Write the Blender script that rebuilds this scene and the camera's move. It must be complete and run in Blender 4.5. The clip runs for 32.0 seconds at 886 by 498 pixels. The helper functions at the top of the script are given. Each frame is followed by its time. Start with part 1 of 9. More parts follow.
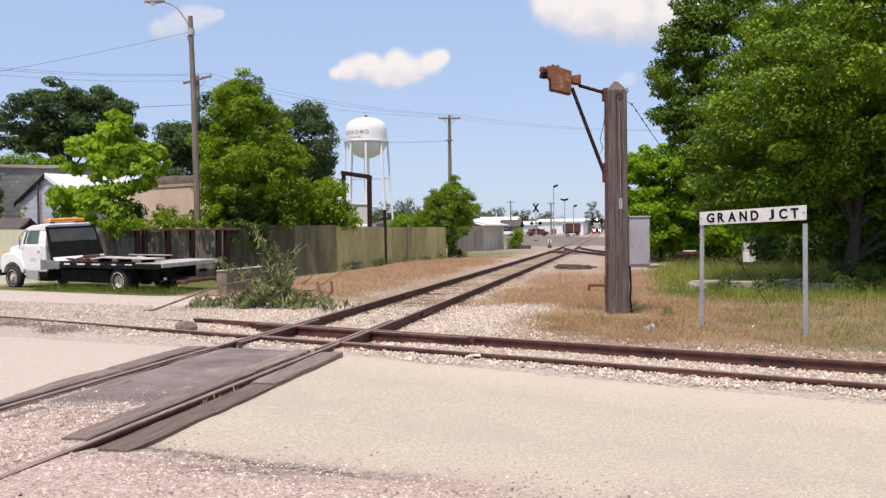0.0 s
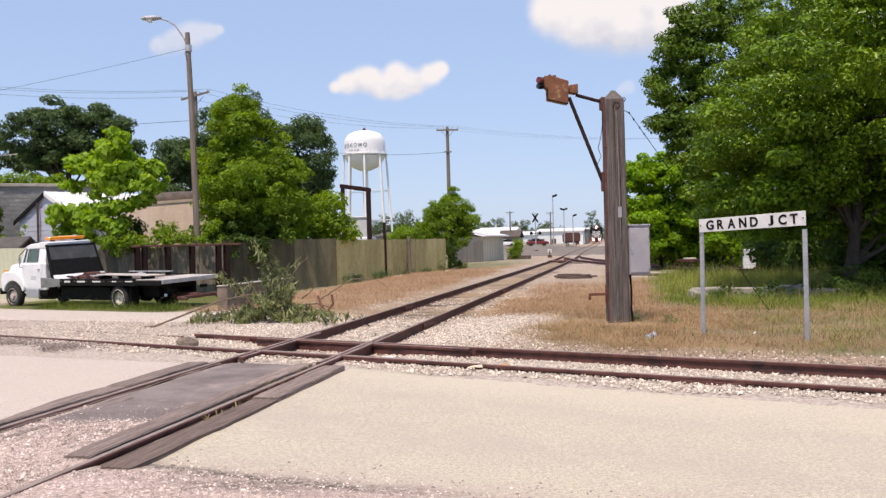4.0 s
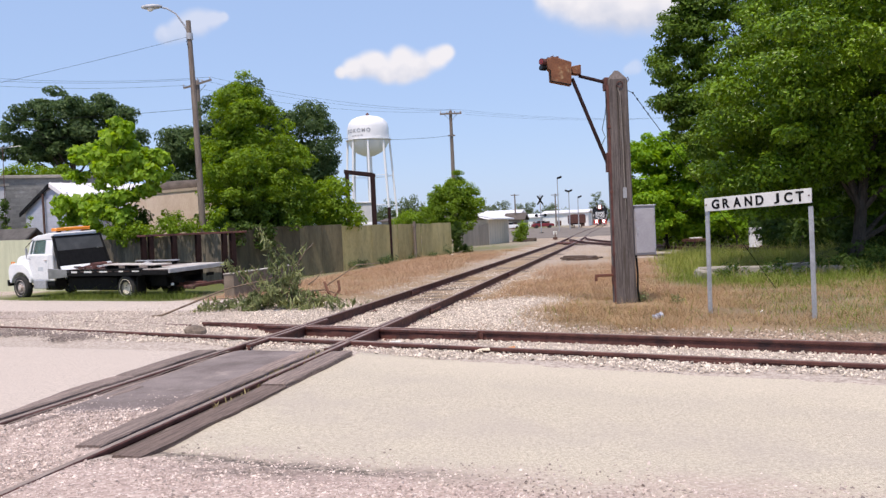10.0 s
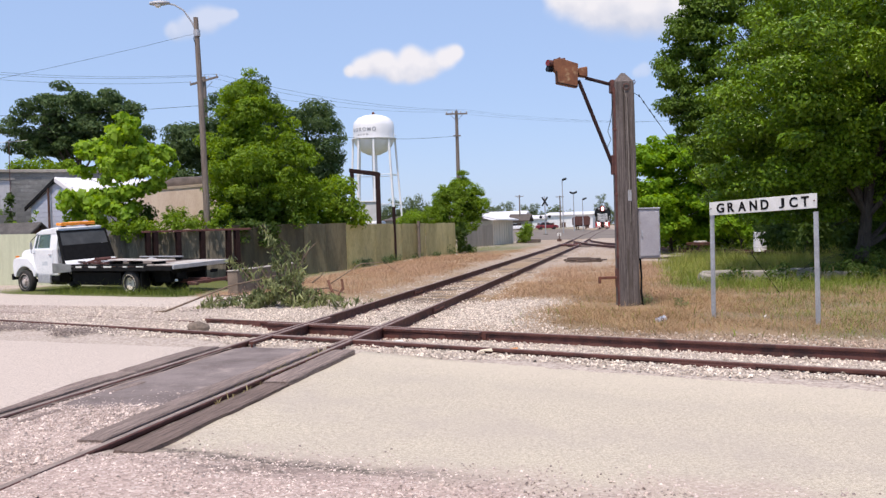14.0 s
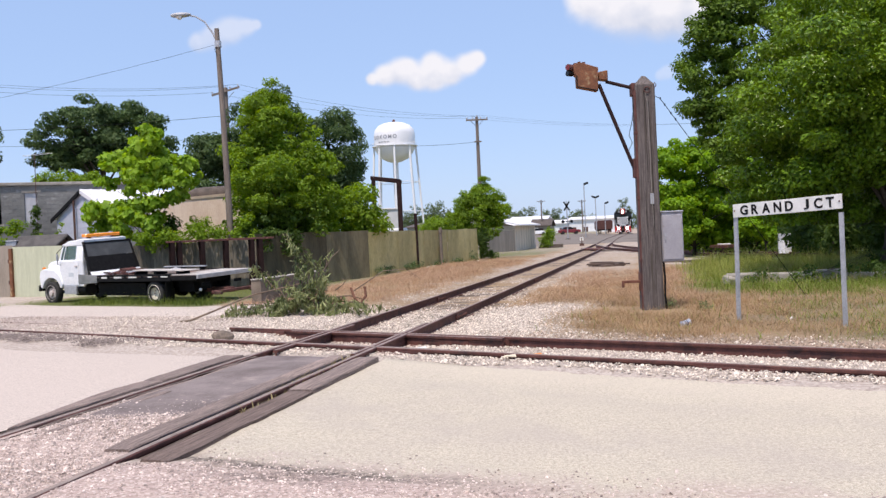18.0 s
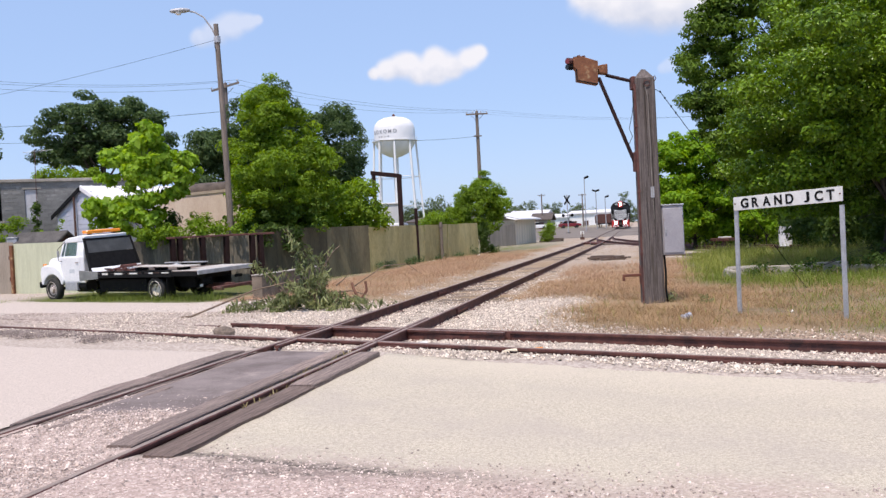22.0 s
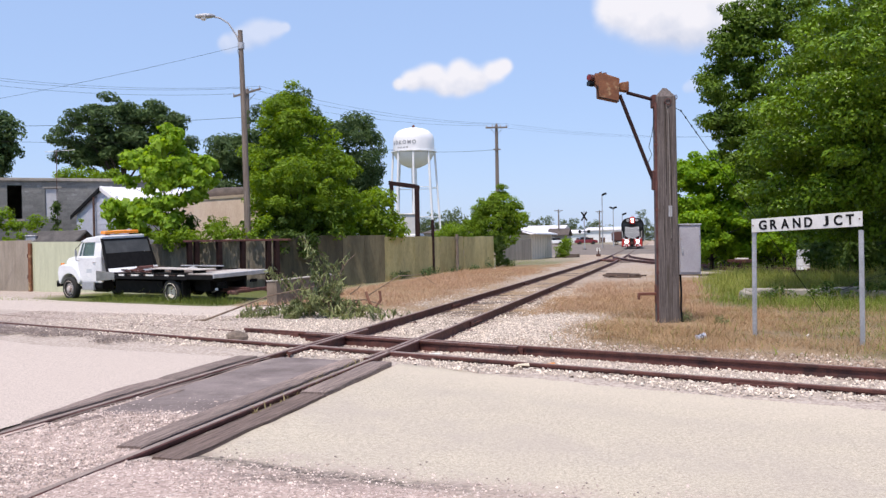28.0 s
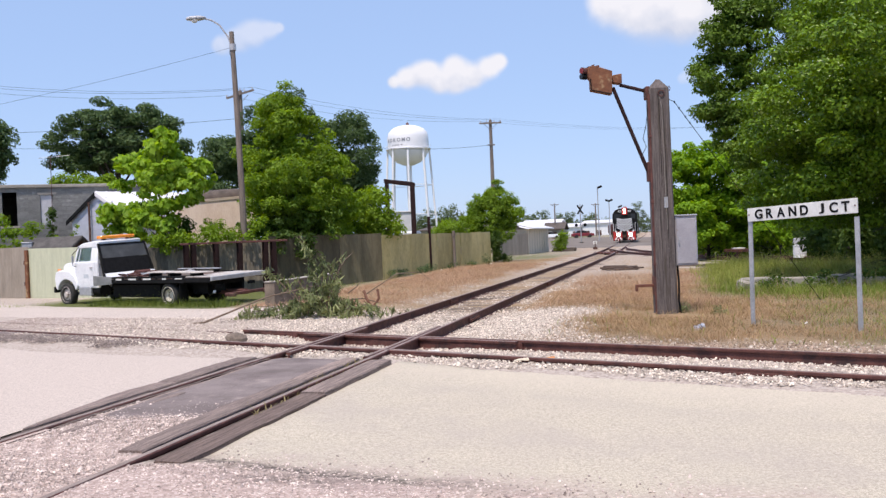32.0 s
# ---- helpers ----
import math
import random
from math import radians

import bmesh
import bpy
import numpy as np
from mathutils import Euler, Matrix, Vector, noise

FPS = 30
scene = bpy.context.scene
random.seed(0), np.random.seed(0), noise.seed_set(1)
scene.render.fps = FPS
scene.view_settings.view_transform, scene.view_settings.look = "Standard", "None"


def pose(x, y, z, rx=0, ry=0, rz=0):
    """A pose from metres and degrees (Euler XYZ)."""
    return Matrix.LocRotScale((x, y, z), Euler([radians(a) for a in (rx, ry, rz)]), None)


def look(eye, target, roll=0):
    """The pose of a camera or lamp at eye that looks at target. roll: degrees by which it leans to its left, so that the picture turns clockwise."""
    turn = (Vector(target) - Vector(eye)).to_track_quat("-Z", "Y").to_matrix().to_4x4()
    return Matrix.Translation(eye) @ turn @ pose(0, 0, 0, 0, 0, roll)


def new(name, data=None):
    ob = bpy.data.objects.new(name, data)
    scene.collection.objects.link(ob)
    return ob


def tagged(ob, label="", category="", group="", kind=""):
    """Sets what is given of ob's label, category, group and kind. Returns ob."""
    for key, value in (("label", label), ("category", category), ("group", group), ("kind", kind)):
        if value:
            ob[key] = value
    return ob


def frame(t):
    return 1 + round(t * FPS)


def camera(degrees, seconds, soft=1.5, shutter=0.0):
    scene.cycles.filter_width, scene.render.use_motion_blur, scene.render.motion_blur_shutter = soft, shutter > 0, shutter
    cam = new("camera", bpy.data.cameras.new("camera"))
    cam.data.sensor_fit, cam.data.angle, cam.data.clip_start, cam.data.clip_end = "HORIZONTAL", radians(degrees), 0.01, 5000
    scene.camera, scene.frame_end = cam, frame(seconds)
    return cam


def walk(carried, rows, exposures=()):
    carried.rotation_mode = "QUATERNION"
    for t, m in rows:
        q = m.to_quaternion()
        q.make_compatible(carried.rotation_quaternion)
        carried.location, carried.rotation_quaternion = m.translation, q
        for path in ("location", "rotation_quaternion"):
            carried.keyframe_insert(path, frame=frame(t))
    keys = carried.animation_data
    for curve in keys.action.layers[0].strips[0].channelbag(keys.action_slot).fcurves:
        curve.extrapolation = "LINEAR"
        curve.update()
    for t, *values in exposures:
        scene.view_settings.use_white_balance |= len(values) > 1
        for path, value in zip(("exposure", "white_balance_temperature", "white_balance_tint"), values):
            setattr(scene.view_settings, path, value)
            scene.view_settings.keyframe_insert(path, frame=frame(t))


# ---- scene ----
# Camera: hand-held on the road's edge, it turns but hardly moves
EYE = (4.45, 0.0, 1.54)
cam = camera(50.8, 32.0, soft=1.4)
walk(cam, [(t, pose(*EYE, rx, ry, rz)) for t, rx, ry, rz in (
    (0, 89.015, 0.616, 10.756),
    (0.5, 88.906, 0.785, 10.809),
    (1, 88.79, 0.562, 10.79),
    (1.5, 88.908, 0.376, 10.746),
    (2, 89.188, 0.802, 10.721),
    (2.5, 89.577, 1.277, 10.763),
    (3, 89.773, 1.082, 10.819),
    (3.5, 89.805, 1.36, 10.833),
    (5.5, 88.728, 1.859, 10.666),
    (6, 88.422, 1.927, 10.852),
    (6.5, 88.368, 2.266, 10.86),
    (7, 88.291, 2.58, 10.707),
    (7.5, 88.215, 2.568, 10.688),
    (8, 88.316, 2.408, 10.71),
    (8.5, 88.544, 2.521, 10.853),
    (9, 88.655, 2.548, 11.061),
    (9.5, 88.71, 2.655, 11.182),
    (10, 88.751, 2.608, 11.071),
    (10.5, 88.733, 2.579, 10.958),
    (11, 88.751, 2.63, 10.86),
    (11.5, 88.74, 2.335, 10.789),
    (12, 88.742, 1.936, 10.849),
    (12.5, 88.728, 2.34, 10.978),
    (13, 88.758, 2.463, 11.047),
    (13.5, 88.815, 2.243, 11.081),
    (14, 88.764, 1.795, 11.33),
    (14.5, 88.649, 1.679, 11.668),
    (16.5, 89.005, 1.695, 13.141),
    (17, 89.011, 1.719, 13.136),
    (17.5, 89.079, 1.858, 12.975),
    (18, 89.198, 2.598, 12.678),
    (18.5, 89.081, 2.727, 12.562),
    (19, 88.941, 2.796, 12.526),
    (19.5, 88.847, 2.81, 12.565),
    (20, 88.775, 2.948, 12.543),
    (20.5, 88.791, 2.964, 12.615),
    (21, 88.889, 3.024, 12.706),
    (21.5, 88.887, 2.956, 12.694),
    (22, 88.865, 2.893, 12.709),
    (22.5, 88.966, 3.214, 12.74),
    (23, 89.031, 3.103, 12.823),
    (23.5, 89.051, 3.067, 12.93),
    (24, 88.961, 3.404, 12.972),
    (24.5, 88.914, 3.373, 12.961),
    (25, 88.917, 3.3, 12.942),
    (25.5, 89.067, 3.354, 12.971),
    (27.5, 89.436, 1.211, 13.425),
    (28, 89.629, 1.002, 13.687),
    (28.5, 89.629, 0.939, 13.811),
    (29, 89.54, 1.04, 13.882),
    (29.5, 89.623, 1.747, 13.867),
    (30, 89.653, 1.802, 13.762),
    (30.5, 89.599, 2.368, 13.641),
    (31, 89.611, 2.24, 13.525),
    (31.5, 89.541, 2.339, 13.482),
    (32, 89.423, 2.398, 13.486),
)], exposures=[(0, 0.11, 7200, 19), (5.5, 0.14, 7150, 19), (8, 0.14, 6950, 19), (10, 0.10, 6780, 18.5), (14, 0.10, 6750, 18.5), (17.5, 0.15, 6680, 18), (32, 0.14, 6620, 18)])

# ---- light ----
SUN_FROM = Vector((-0.05, -0.39, 0.92)).normalized()
world = bpy.data.worlds.new("sky_world")
scene.world = world
world.use_nodes = True
wn = world.node_tree.nodes
sky = wn.new("ShaderNodeTexSky")
sky.sky_type = "NISHITA"
sky.sun_disc = False
sky.sun_elevation = math.asin(SUN_FROM.z)
sky.sun_rotation = math.atan2(SUN_FROM.x, SUN_FROM.y)
sky.altitude, sky.air_density, sky.dust_density, sky.ozone_density = 200, 1.0, 0.7, 3.0
wn["Background"].inputs["Strength"].default_value = 0.14
haze = wn.new("ShaderNodeMix")                 # milky summer haze evens out the clear sky
haze.data_type = "RGBA"
haze.inputs["Factor"].default_value = 0.66
haze.inputs[7].default_value = (2.75, 4.15, 6.5, 1)
world.node_tree.links.new(sky.outputs["Color"], haze.inputs[6])
world.node_tree.links.new(haze.outputs[2], wn["Background"].inputs["Color"])
sun = new("sun", bpy.data.lights.new("sun", "SUN"))
sun.data.energy, sun.data.angle, sun.data.color = 4.2, radians(0.53), (1.0, 0.925, 0.81)
sun.matrix_world = look(SUN_FROM * 60, (0, 0, 0))

# ---- small builders ----
rng = np.random.default_rng(5)


class Solid:
    """Collects vertices and faces of one mesh."""

    def __init__(self):
        self.v, self.f = [], []

    def add(self, verts, faces):
        n = len(self.v)
        self.v += [tuple(p) for p in verts]
        self.f += [tuple(i + n for i in face) for face in faces]
        return self

    def box(self, x0, x1, y0, y1, z0, z1, m=None):
        v = [Vector((x, y, z)) for z in (z0, z1) for x, y in ((x0, y0), (x1, y0), (x1, y1), (x0, y1))]
        if m is not None:
            v = [m @ p for p in v]
        return self.add(v, [(3, 2, 1, 0), (4, 5, 6, 7), (0, 1, 5, 4), (1, 2, 6, 5), (2, 3, 7, 6), (3, 0, 4, 7)])

    def tube(self, points, radius, n=8, caps=True):
        """A round bar along points; radius a number or one a point."""
        pts = [Vector(p) for p in points]
        rad = radius if isinstance(radius, (list, tuple)) else [radius] * len(pts)
        rings = []
        up = None
        for i, p in enumerate(pts):
            d = (pts[min(i + 1, len(pts) - 1)] - pts[max(i - 1, 0)]).normalized()
            if up is None:
                up = d.orthogonal().normalized()
            up = (up - d * up.dot(d)).normalized()
            side = d.cross(up)
            rings.append([p + (up * math.cos(a) + side * math.sin(a)) * rad[i] for a in (2 * math.pi * k / n for k in range(n))])
        v = [q for r in rings for q in r]
        f = [(i * n + k, i * n + (k + 1) % n, (i + 1) * n + (k + 1) % n, (i + 1) * n + k) for i in range(len(pts) - 1) for k in range(n)]
        if caps:
            f += [tuple(range(n))[::-1], tuple((len(pts) - 1) * n + k for k in range(n))]
        return self.add(v, f)

    def extrude(self, profile, points, caps=True):
        """A profile of (side, up) swept along points; up stays upright."""
        pts = [Vector(p) for p in points]
        n, v = len(profile), []
        for i, p in enumerate(pts):
            d = (pts[min(i + 1, len(pts) - 1)] - pts[max(i - 1, 0)]).normalized()
            side = Vector((d.y, -d.x, 0)).normalized()
            up = side.cross(d)
            v += [p + side * a + up * b for a, b in profile]
        f = [(i * n + k, (i + 1) * n + k, (i + 1) * n + (k + 1) % n, i * n + (k + 1) % n) for i in range(len(pts) - 1) for k in range(n)]
        if caps:
            f += [tuple(range(n)), tuple((len(pts) - 1) * n + k for k in range(n))[::-1]]
        return self.add(v, f)

    def lathe(self, profile, n=24, m=None, caps=True):
        """A profile of (radius, height) turned about z."""
        v, f = [], []
        for r, z in profile:
            for k in range(n):
                a = 2 * math.pi * k / n
                p = Vector((r * math.cos(a), r * math.sin(a), z))
                v.append(m @ p if m is not None else p)
        for i in range(len(profile) - 1):
            for k in range(n):
                f.append((i * n + k, i * n + (k + 1) % n, (i + 1) * n + (k + 1) % n, (i + 1) * n + k))
        if caps:
            f += [tuple(range(n))[::-1], tuple((len(profile) - 1) * n + k for k in range(n))]
        return self.add(v, f)

    def plate(self, outline, normal_from, normal_to):
        """A flat outline (3D points) given thickness by the shift from one offset to the other."""
        n = len(outline)
        a = [Vector(p) + Vector(normal_from) for p in outline]
        b = [Vector(p) + Vector(normal_to) for p in outline]
        return self.add(a + b, [tuple(range(n))[::-1], tuple(range(n, 2 * n))] + [(k, (k + 1) % n, n + (k + 1) % n, n + k) for k in range(n)])

    def mesh(self, name, material, bevel=0.0, smooth=True, weld=False):
        me = bpy.data.meshes.new(name)
        me.from_pydata(self.v, [], self.f)
        bm = bmesh.new()
        bm.from_mesh(me)
        if weld:
            bmesh.ops.remove_doubles(bm, verts=bm.verts, dist=1e-5)
        bmesh.ops.recalc_face_normals(bm, faces=bm.faces)
        if bevel:
            edges = [e for e in bm.edges if len(e.link_faces) == 2 and e.calc_face_angle(0) > 0.6]
            bmesh.ops.bevel(bm, geom=edges, offset=bevel, segments=1, affect="EDGES")
        bm.to_mesh(me)
        bm.free()
        me.materials.append(material)
        if smooth:
            me.polygons.foreach_set("use_smooth", [True] * len(me.polygons))
            me.set_sharp_from_angle(angle=radians(35))
        return me


def part(name, solid, material, parent, label="", bevel=0.0, m=None, smooth=True):
    """One mesh object under a thing or a part."""
    me = solid.mesh(name, material, bevel, smooth) if isinstance(solid, Solid) else solid
    ob = new(name, me)
    ob.parent = parent
    if m is not None:
        ob.matrix_basis = m
    if label:
        tagged(ob, label)
    return ob


def thing(name, m, label, category, group="", kind=""):
    """An Empty at a thing's base, which carries its parts."""
    ob = new(name)
    ob.empty_display_size = 0.2
    ob.matrix_basis = m
    return tagged(ob, label, category, group, kind)


def single(name, solid, material, label, category="", m=None, kind="", bevel=0.0, group="", smooth=True):
    ob = new(name, solid.mesh(name, material, bevel, smooth) if isinstance(solid, Solid) else solid)
    if m is not None:
        ob.matrix_basis = m
    return tagged(ob, label, category, group, kind)


def raw_mesh(name, verts, faces, material, smooth=False):
    """A mesh straight from arrays, faces all with the same count of corners."""
    verts, faces = np.asarray(verts, np.float32), np.asarray(faces, np.int32)
    me = bpy.data.meshes.new(name)
    k = faces.shape[1]
    me.vertices.add(len(verts))
    me.vertices.foreach_set("co", verts.ravel())
    me.loops.add(faces.size)
    me.loops.foreach_set("vertex_index", faces.ravel())
    me.polygons.add(len(faces))
    me.polygons.foreach_set("loop_start", np.arange(0, faces.size, k, dtype=np.int32))
    me.polygons.foreach_set("loop_total", np.full(len(faces), k, np.int32))
    if smooth:
        me.polygons.foreach_set("use_smooth", np.ones(len(faces), bool))
    me.update(calc_edges=True)
    me.materials.append(material)
    return me


def words(text, size, material, parent, m, name="letter", depth=0.003, wide=1.0, pitch=0.0, bold=0.004, label="", box=None):
    """Letters, each a part, set at an even pitch (or one letter alone)."""
    for k, ch in enumerate(text):
        if ch == " ":
            continue
        cu = bpy.data.curves.new("letters", "FONT")
        cu.body, cu.size, cu.extrude, cu.align_x, cu.align_y, cu.offset = ch, size, depth, "CENTER", "CENTER", bold
        tmp = new("letters_tmp", cu)
        me = bpy.data.meshes.new_from_object(tmp.evaluated_get(bpy.context.evaluated_depsgraph_get()))
        bpy.data.objects.remove(tmp)
        me.materials.clear()
        me.materials.append(material)
        if box:
            xs, ys = [v.co.x for v in me.vertices], [v.co.y for v in me.vertices]
            x0, y0, w, h = min(xs), min(ys), max(xs) - min(xs), max(ys) - min(ys)
            for v in me.vertices:
                v.co.x, v.co.y = ((v.co.x - x0) / w - 0.5) * box[0], ((v.co.y - y0) / h - 0.5) * box[1]
        for v in me.vertices:
            v.co.x *= wide
        part(name, me, material, parent, label, m=m @ Matrix.Translation(((k - (len(text) - 1) / 2) * pitch, 0, 0)))


# ---- materials ----
def wire(tree, a, b):
    tree.links.new(a, b)


def surface(name, dark, light, scale=4.0, rough=0.8, metal=0.0, bump=0.2, fine=60.0, stain=None, stain_scale=1.5,
            stain_amount=0.5, vary=0.0, island=False, stretch=(1, 1, 1), bump_size=0.01, spec=0.5, stain_edge=0.12):
    """A procedural surface: a mottle of two colours, a fine grain with relief, and stains of a third colour."""
    mt = bpy.data.materials.new(name)
    mt.use_nodes = True
    t = mt.node_tree
    b = t.nodes["Principled BSDF"]
    co = t.nodes.new("ShaderNodeTexCoord")
    mp = t.nodes.new("ShaderNodeMapping")
    mp.inputs["Scale"].default_value = stretch
    info = t.nodes.new("ShaderNodeObjectInfo")
    shift = t.nodes.new("ShaderNodeVectorMath")
    shift.operation = "SCALE"
    shift.inputs[0].default_value = (31, 17, 23)
    wire(t, info.outputs["Random"], shift.inputs["Scale"])
    wire(t, shift.outputs[0], mp.inputs["Location"])
    wire(t, co.outputs["Object"], mp.inputs["Vector"])

    def noise_at(s, detail, r=0.6):
        n = t.nodes.new("ShaderNodeTexNoise")
        n.inputs["Scale"].default_value, n.inputs["Detail"].default_value, n.inputs["Roughness"].default_value = s, detail, r
        wire(t, mp.outputs[0], n.inputs["Vector"])
        return n

    def mixed(fac, a, c):
        m = t.nodes.new("ShaderNodeMix")
        m.data_type = "RGBA"
        for s, value in ((m.inputs["Factor"], fac), (m.inputs[6], a), (m.inputs[7], c)):
            if isinstance(value, bpy.types.NodeSocket):
                wire(t, value, s)
            else:
                s.default_value = (*value, 1) if isinstance(value, tuple) else value
        return m.outputs[2]

    def steps(socket, lo, hi):
        r = t.nodes.new("ShaderNodeMapRange")
        r.interpolation_type = "SMOOTHSTEP"
        r.inputs["From Min"].default_value, r.inputs["From Max"].default_value = lo, hi
        wire(t, socket, r.inputs["Value"])
        return r.outputs[0]

    big, small = noise_at(scale, 5), noise_at(fine, 3)
    mean = t.nodes.new("ShaderNodeMath")
    mean.operation = "MULTIPLY_ADD"
    wire(t, small.outputs["Fac"], mean.inputs[0])
    mean.inputs[1].default_value = 0.45
    half = t.nodes.new("ShaderNodeMath")
    half.operation = "MULTIPLY"
    wire(t, big.outputs["Fac"], half.inputs[0])
    half.inputs[1].default_value = 0.55
    wire(t, half.outputs[0], mean.inputs[2])
    colour = mixed(steps(mean.outputs[0], 0.36, 0.64), dark, light)
    if stain:
        s = noise_at(stain_scale, 6, 0.68)
        lo = 0.72 - 0.44 * stain_amount
        colour = mixed(steps(s.outputs["Fac"], lo, lo + stain_edge), colour, stain)
    if vary:
        h = t.nodes.new("ShaderNodeHueSaturation")
        r = t.nodes.new("ShaderNodeMapRange")
        r.inputs["To Min"].default_value, r.inputs["To Max"].default_value = 1 - vary, 1 + vary
        if island:
            g = t.nodes.new("ShaderNodeNewGeometry")
            wire(t, g.outputs["Random Per Island"], r.inputs["Value"])
        else:
            wire(t, info.outputs["Random"], r.inputs["Value"])
        wire(t, r.outputs[0], h.inputs["Value"])
        wire(t, colour, h.inputs["Color"])
        colour = h.outputs[0]
    wire(t, colour, b.inputs["Base Color"])
    b.inputs["Metallic"].default_value = metal
    b.inputs["Specular IOR Level"].default_value = spec
    rr = t.nodes.new("ShaderNodeMapRange")
    rr.inputs["To Min"].default_value, rr.inputs["To Max"].default_value = max(rough - 0.12, 0.03), min(rough + 0.12, 1)
    wire(t, small.outputs["Fac"], rr.inputs["Value"])
    wire(t, rr.outputs[0], b.inputs["Roughness"])
    if bump:
        bp = t.nodes.new("ShaderNodeBump")
        bp.inputs["Strength"].default_value, bp.inputs["Distance"].default_value = bump, bump_size
        wire(t, mean.outputs[0], bp.inputs["Height"])
        wire(t, bp.outputs[0], b.inputs["Normal"])
    return mt


def leafy(name, dark, light, yellow=None, gloss=0.45, through_light=0.35):
    """Leaves: each one its own green, light shining through."""
    mt = bpy.data.materials.new(name)
    mt.use_nodes = True
    t = mt.node_tree
    b = t.nodes["Principled BSDF"]
    g = t.nodes.new("ShaderNodeNewGeometry")
    ramp = t.nodes.new("ShaderNodeValToRGB")
    ramp.color_ramp.elements[0].color = (*dark, 1)
    ramp.color_ramp.elements[1].color = (*light, 1)
    if yellow:
        e = ramp.color_ramp.elements.new(0.96)
        e.color = (*light, 1)
        ramp.color_ramp.elements[2].color = (*yellow, 1)
    co = t.nodes.new("ShaderNodeTexCoord")
    n = t.nodes.new("ShaderNodeTexNoise")
    n.inputs["Scale"].default_value, n.inputs["Detail"].default_value = 1.3, 3
    wire(t, co.outputs["Object"], n.inputs["Vector"])
    mx = t.nodes.new("ShaderNodeMath")
    mx.operation = "MULTIPLY_ADD"
    wire(t, g.outputs["Random Per Island"], mx.inputs[0])
    mx.inputs[1].default_value = 0.6
    h2 = t.nodes.new("ShaderNodeMath")
    h2.operation = "MULTIPLY_ADD"
    wire(t, n.outputs["Fac"], h2.inputs[0])
    h2.inputs[1].default_value, h2.inputs[2].default_value = 1.5, -0.55
    wire(t, h2.outputs[0], mx.inputs[2])
    wire(t, mx.outputs[0], ramp.inputs[0])
    wire(t, ramp.outputs[0], b.inputs["Base Color"])
    b.inputs["Roughness"].default_value = gloss
    b.inputs["Specular IOR Level"].default_value = 0.22
    tr = t.nodes.new("ShaderNodeBsdfTranslucent")
    hs = t.nodes.new("ShaderNodeHueSaturation")
    hs.inputs["Hue"].default_value, hs.inputs["Saturation"].default_value, hs.inputs["Value"].default_value = 0.485, 1.1, 1.5
    wire(t, ramp.outputs[0], hs.inputs["Color"])
    wire(t, hs.outputs[0], tr.inputs["Color"])
    mix = t.nodes.new("ShaderNodeMixShader")
    mix.inputs[0].default_value = through_light
    wire(t, b.outputs[0], mix.inputs[1])
    wire(t, tr.outputs[0], mix.inputs[2])
    wire(t, mix.outputs[0], t.nodes["Material Output"].inputs["Surface"])
    return mt


def glowing(name, colour, strength):
    mt = surface(name, colour, colour, rough=0.3, bump=0)
    b = mt.node_tree.nodes["Principled BSDF"]
    b.inputs["Emission Color"].default_value = (*colour, 1)
    b.inputs["Emission Strength"].default_value = strength
    return mt


def clear_glass(name, tint=(0.8, 0.9, 0.88)):
    mt = bpy.data.materials.new(name)
    mt.use_nodes = True
    b = mt.node_tree.nodes["Principled BSDF"]
    b.inputs["Base Color"].default_value = (*tint, 1)
    b.inputs["Roughness"].default_value = 0.04
    b.inputs["Transmission Weight"].default_value = 0.9
    return mt


ROADPINK = surface("road_pale_seal", (0.345, 0.292, 0.252), (0.60, 0.514, 0.450), scale=42, fine=125, rough=0.93, bump=0.2, bump_size=0.006,
                   stain=(0.355, 0.292, 0.270), stain_scale=0.4, stain_amount=0.40, stain_edge=0.4, spec=0.25)
ASPHALT = surface("patch_asphalt", (0.135, 0.110, 0.105), (0.255, 0.214, 0.204), scale=1.6, fine=90, rough=0.9, bump=0.4,
                  stain=(0.37, 0.305, 0.275), stain_scale=1.7, stain_amount=0.40, stain_edge=0.22, spec=0.1)
VERGE = surface("pink_gravel_verge", (0.27, 0.205, 0.178), (0.54, 0.432, 0.378), scale=16, fine=60, rough=0.95, bump=0.6, bump_size=0.012,
                stain=(0.46, 0.36, 0.33), stain_scale=0.7, stain_amount=0.35, stain_edge=0.35, spec=0.2)
FARLOT = surface("dark_asphalt", (0.14, 0.119, 0.104), (0.225, 0.195, 0.170), scale=0.3, fine=4, rough=0.95, bump=0, spec=0.1)
TIMBER = surface("weathered_timber", (0.112, 0.082, 0.070), (0.345, 0.262, 0.226), scale=5, fine=38, rough=0.92, bump=1.0, stretch=(11, 0.4, 11),
                 stain=(0.10, 0.078, 0.066), stain_scale=2, stain_amount=0.3, vary=0.2)
GRIMYTIMBER = surface("grimy_timber", (0.075, 0.051, 0.041), (0.225, 0.160, 0.132), scale=5, fine=38, rough=0.92, bump=1.0, stretch=(11, 0.4, 11), stain=(0.32, 0.245, 0.21), stain_scale=2.2, stain_amount=0.3)
TIE = surface("old_tie", (0.075, 0.058, 0.048), (0.19, 0.15, 0.125), scale=4, fine=40, rough=0.95, bump=0.8, stretch=(0.6, 8, 8), vary=0.3)
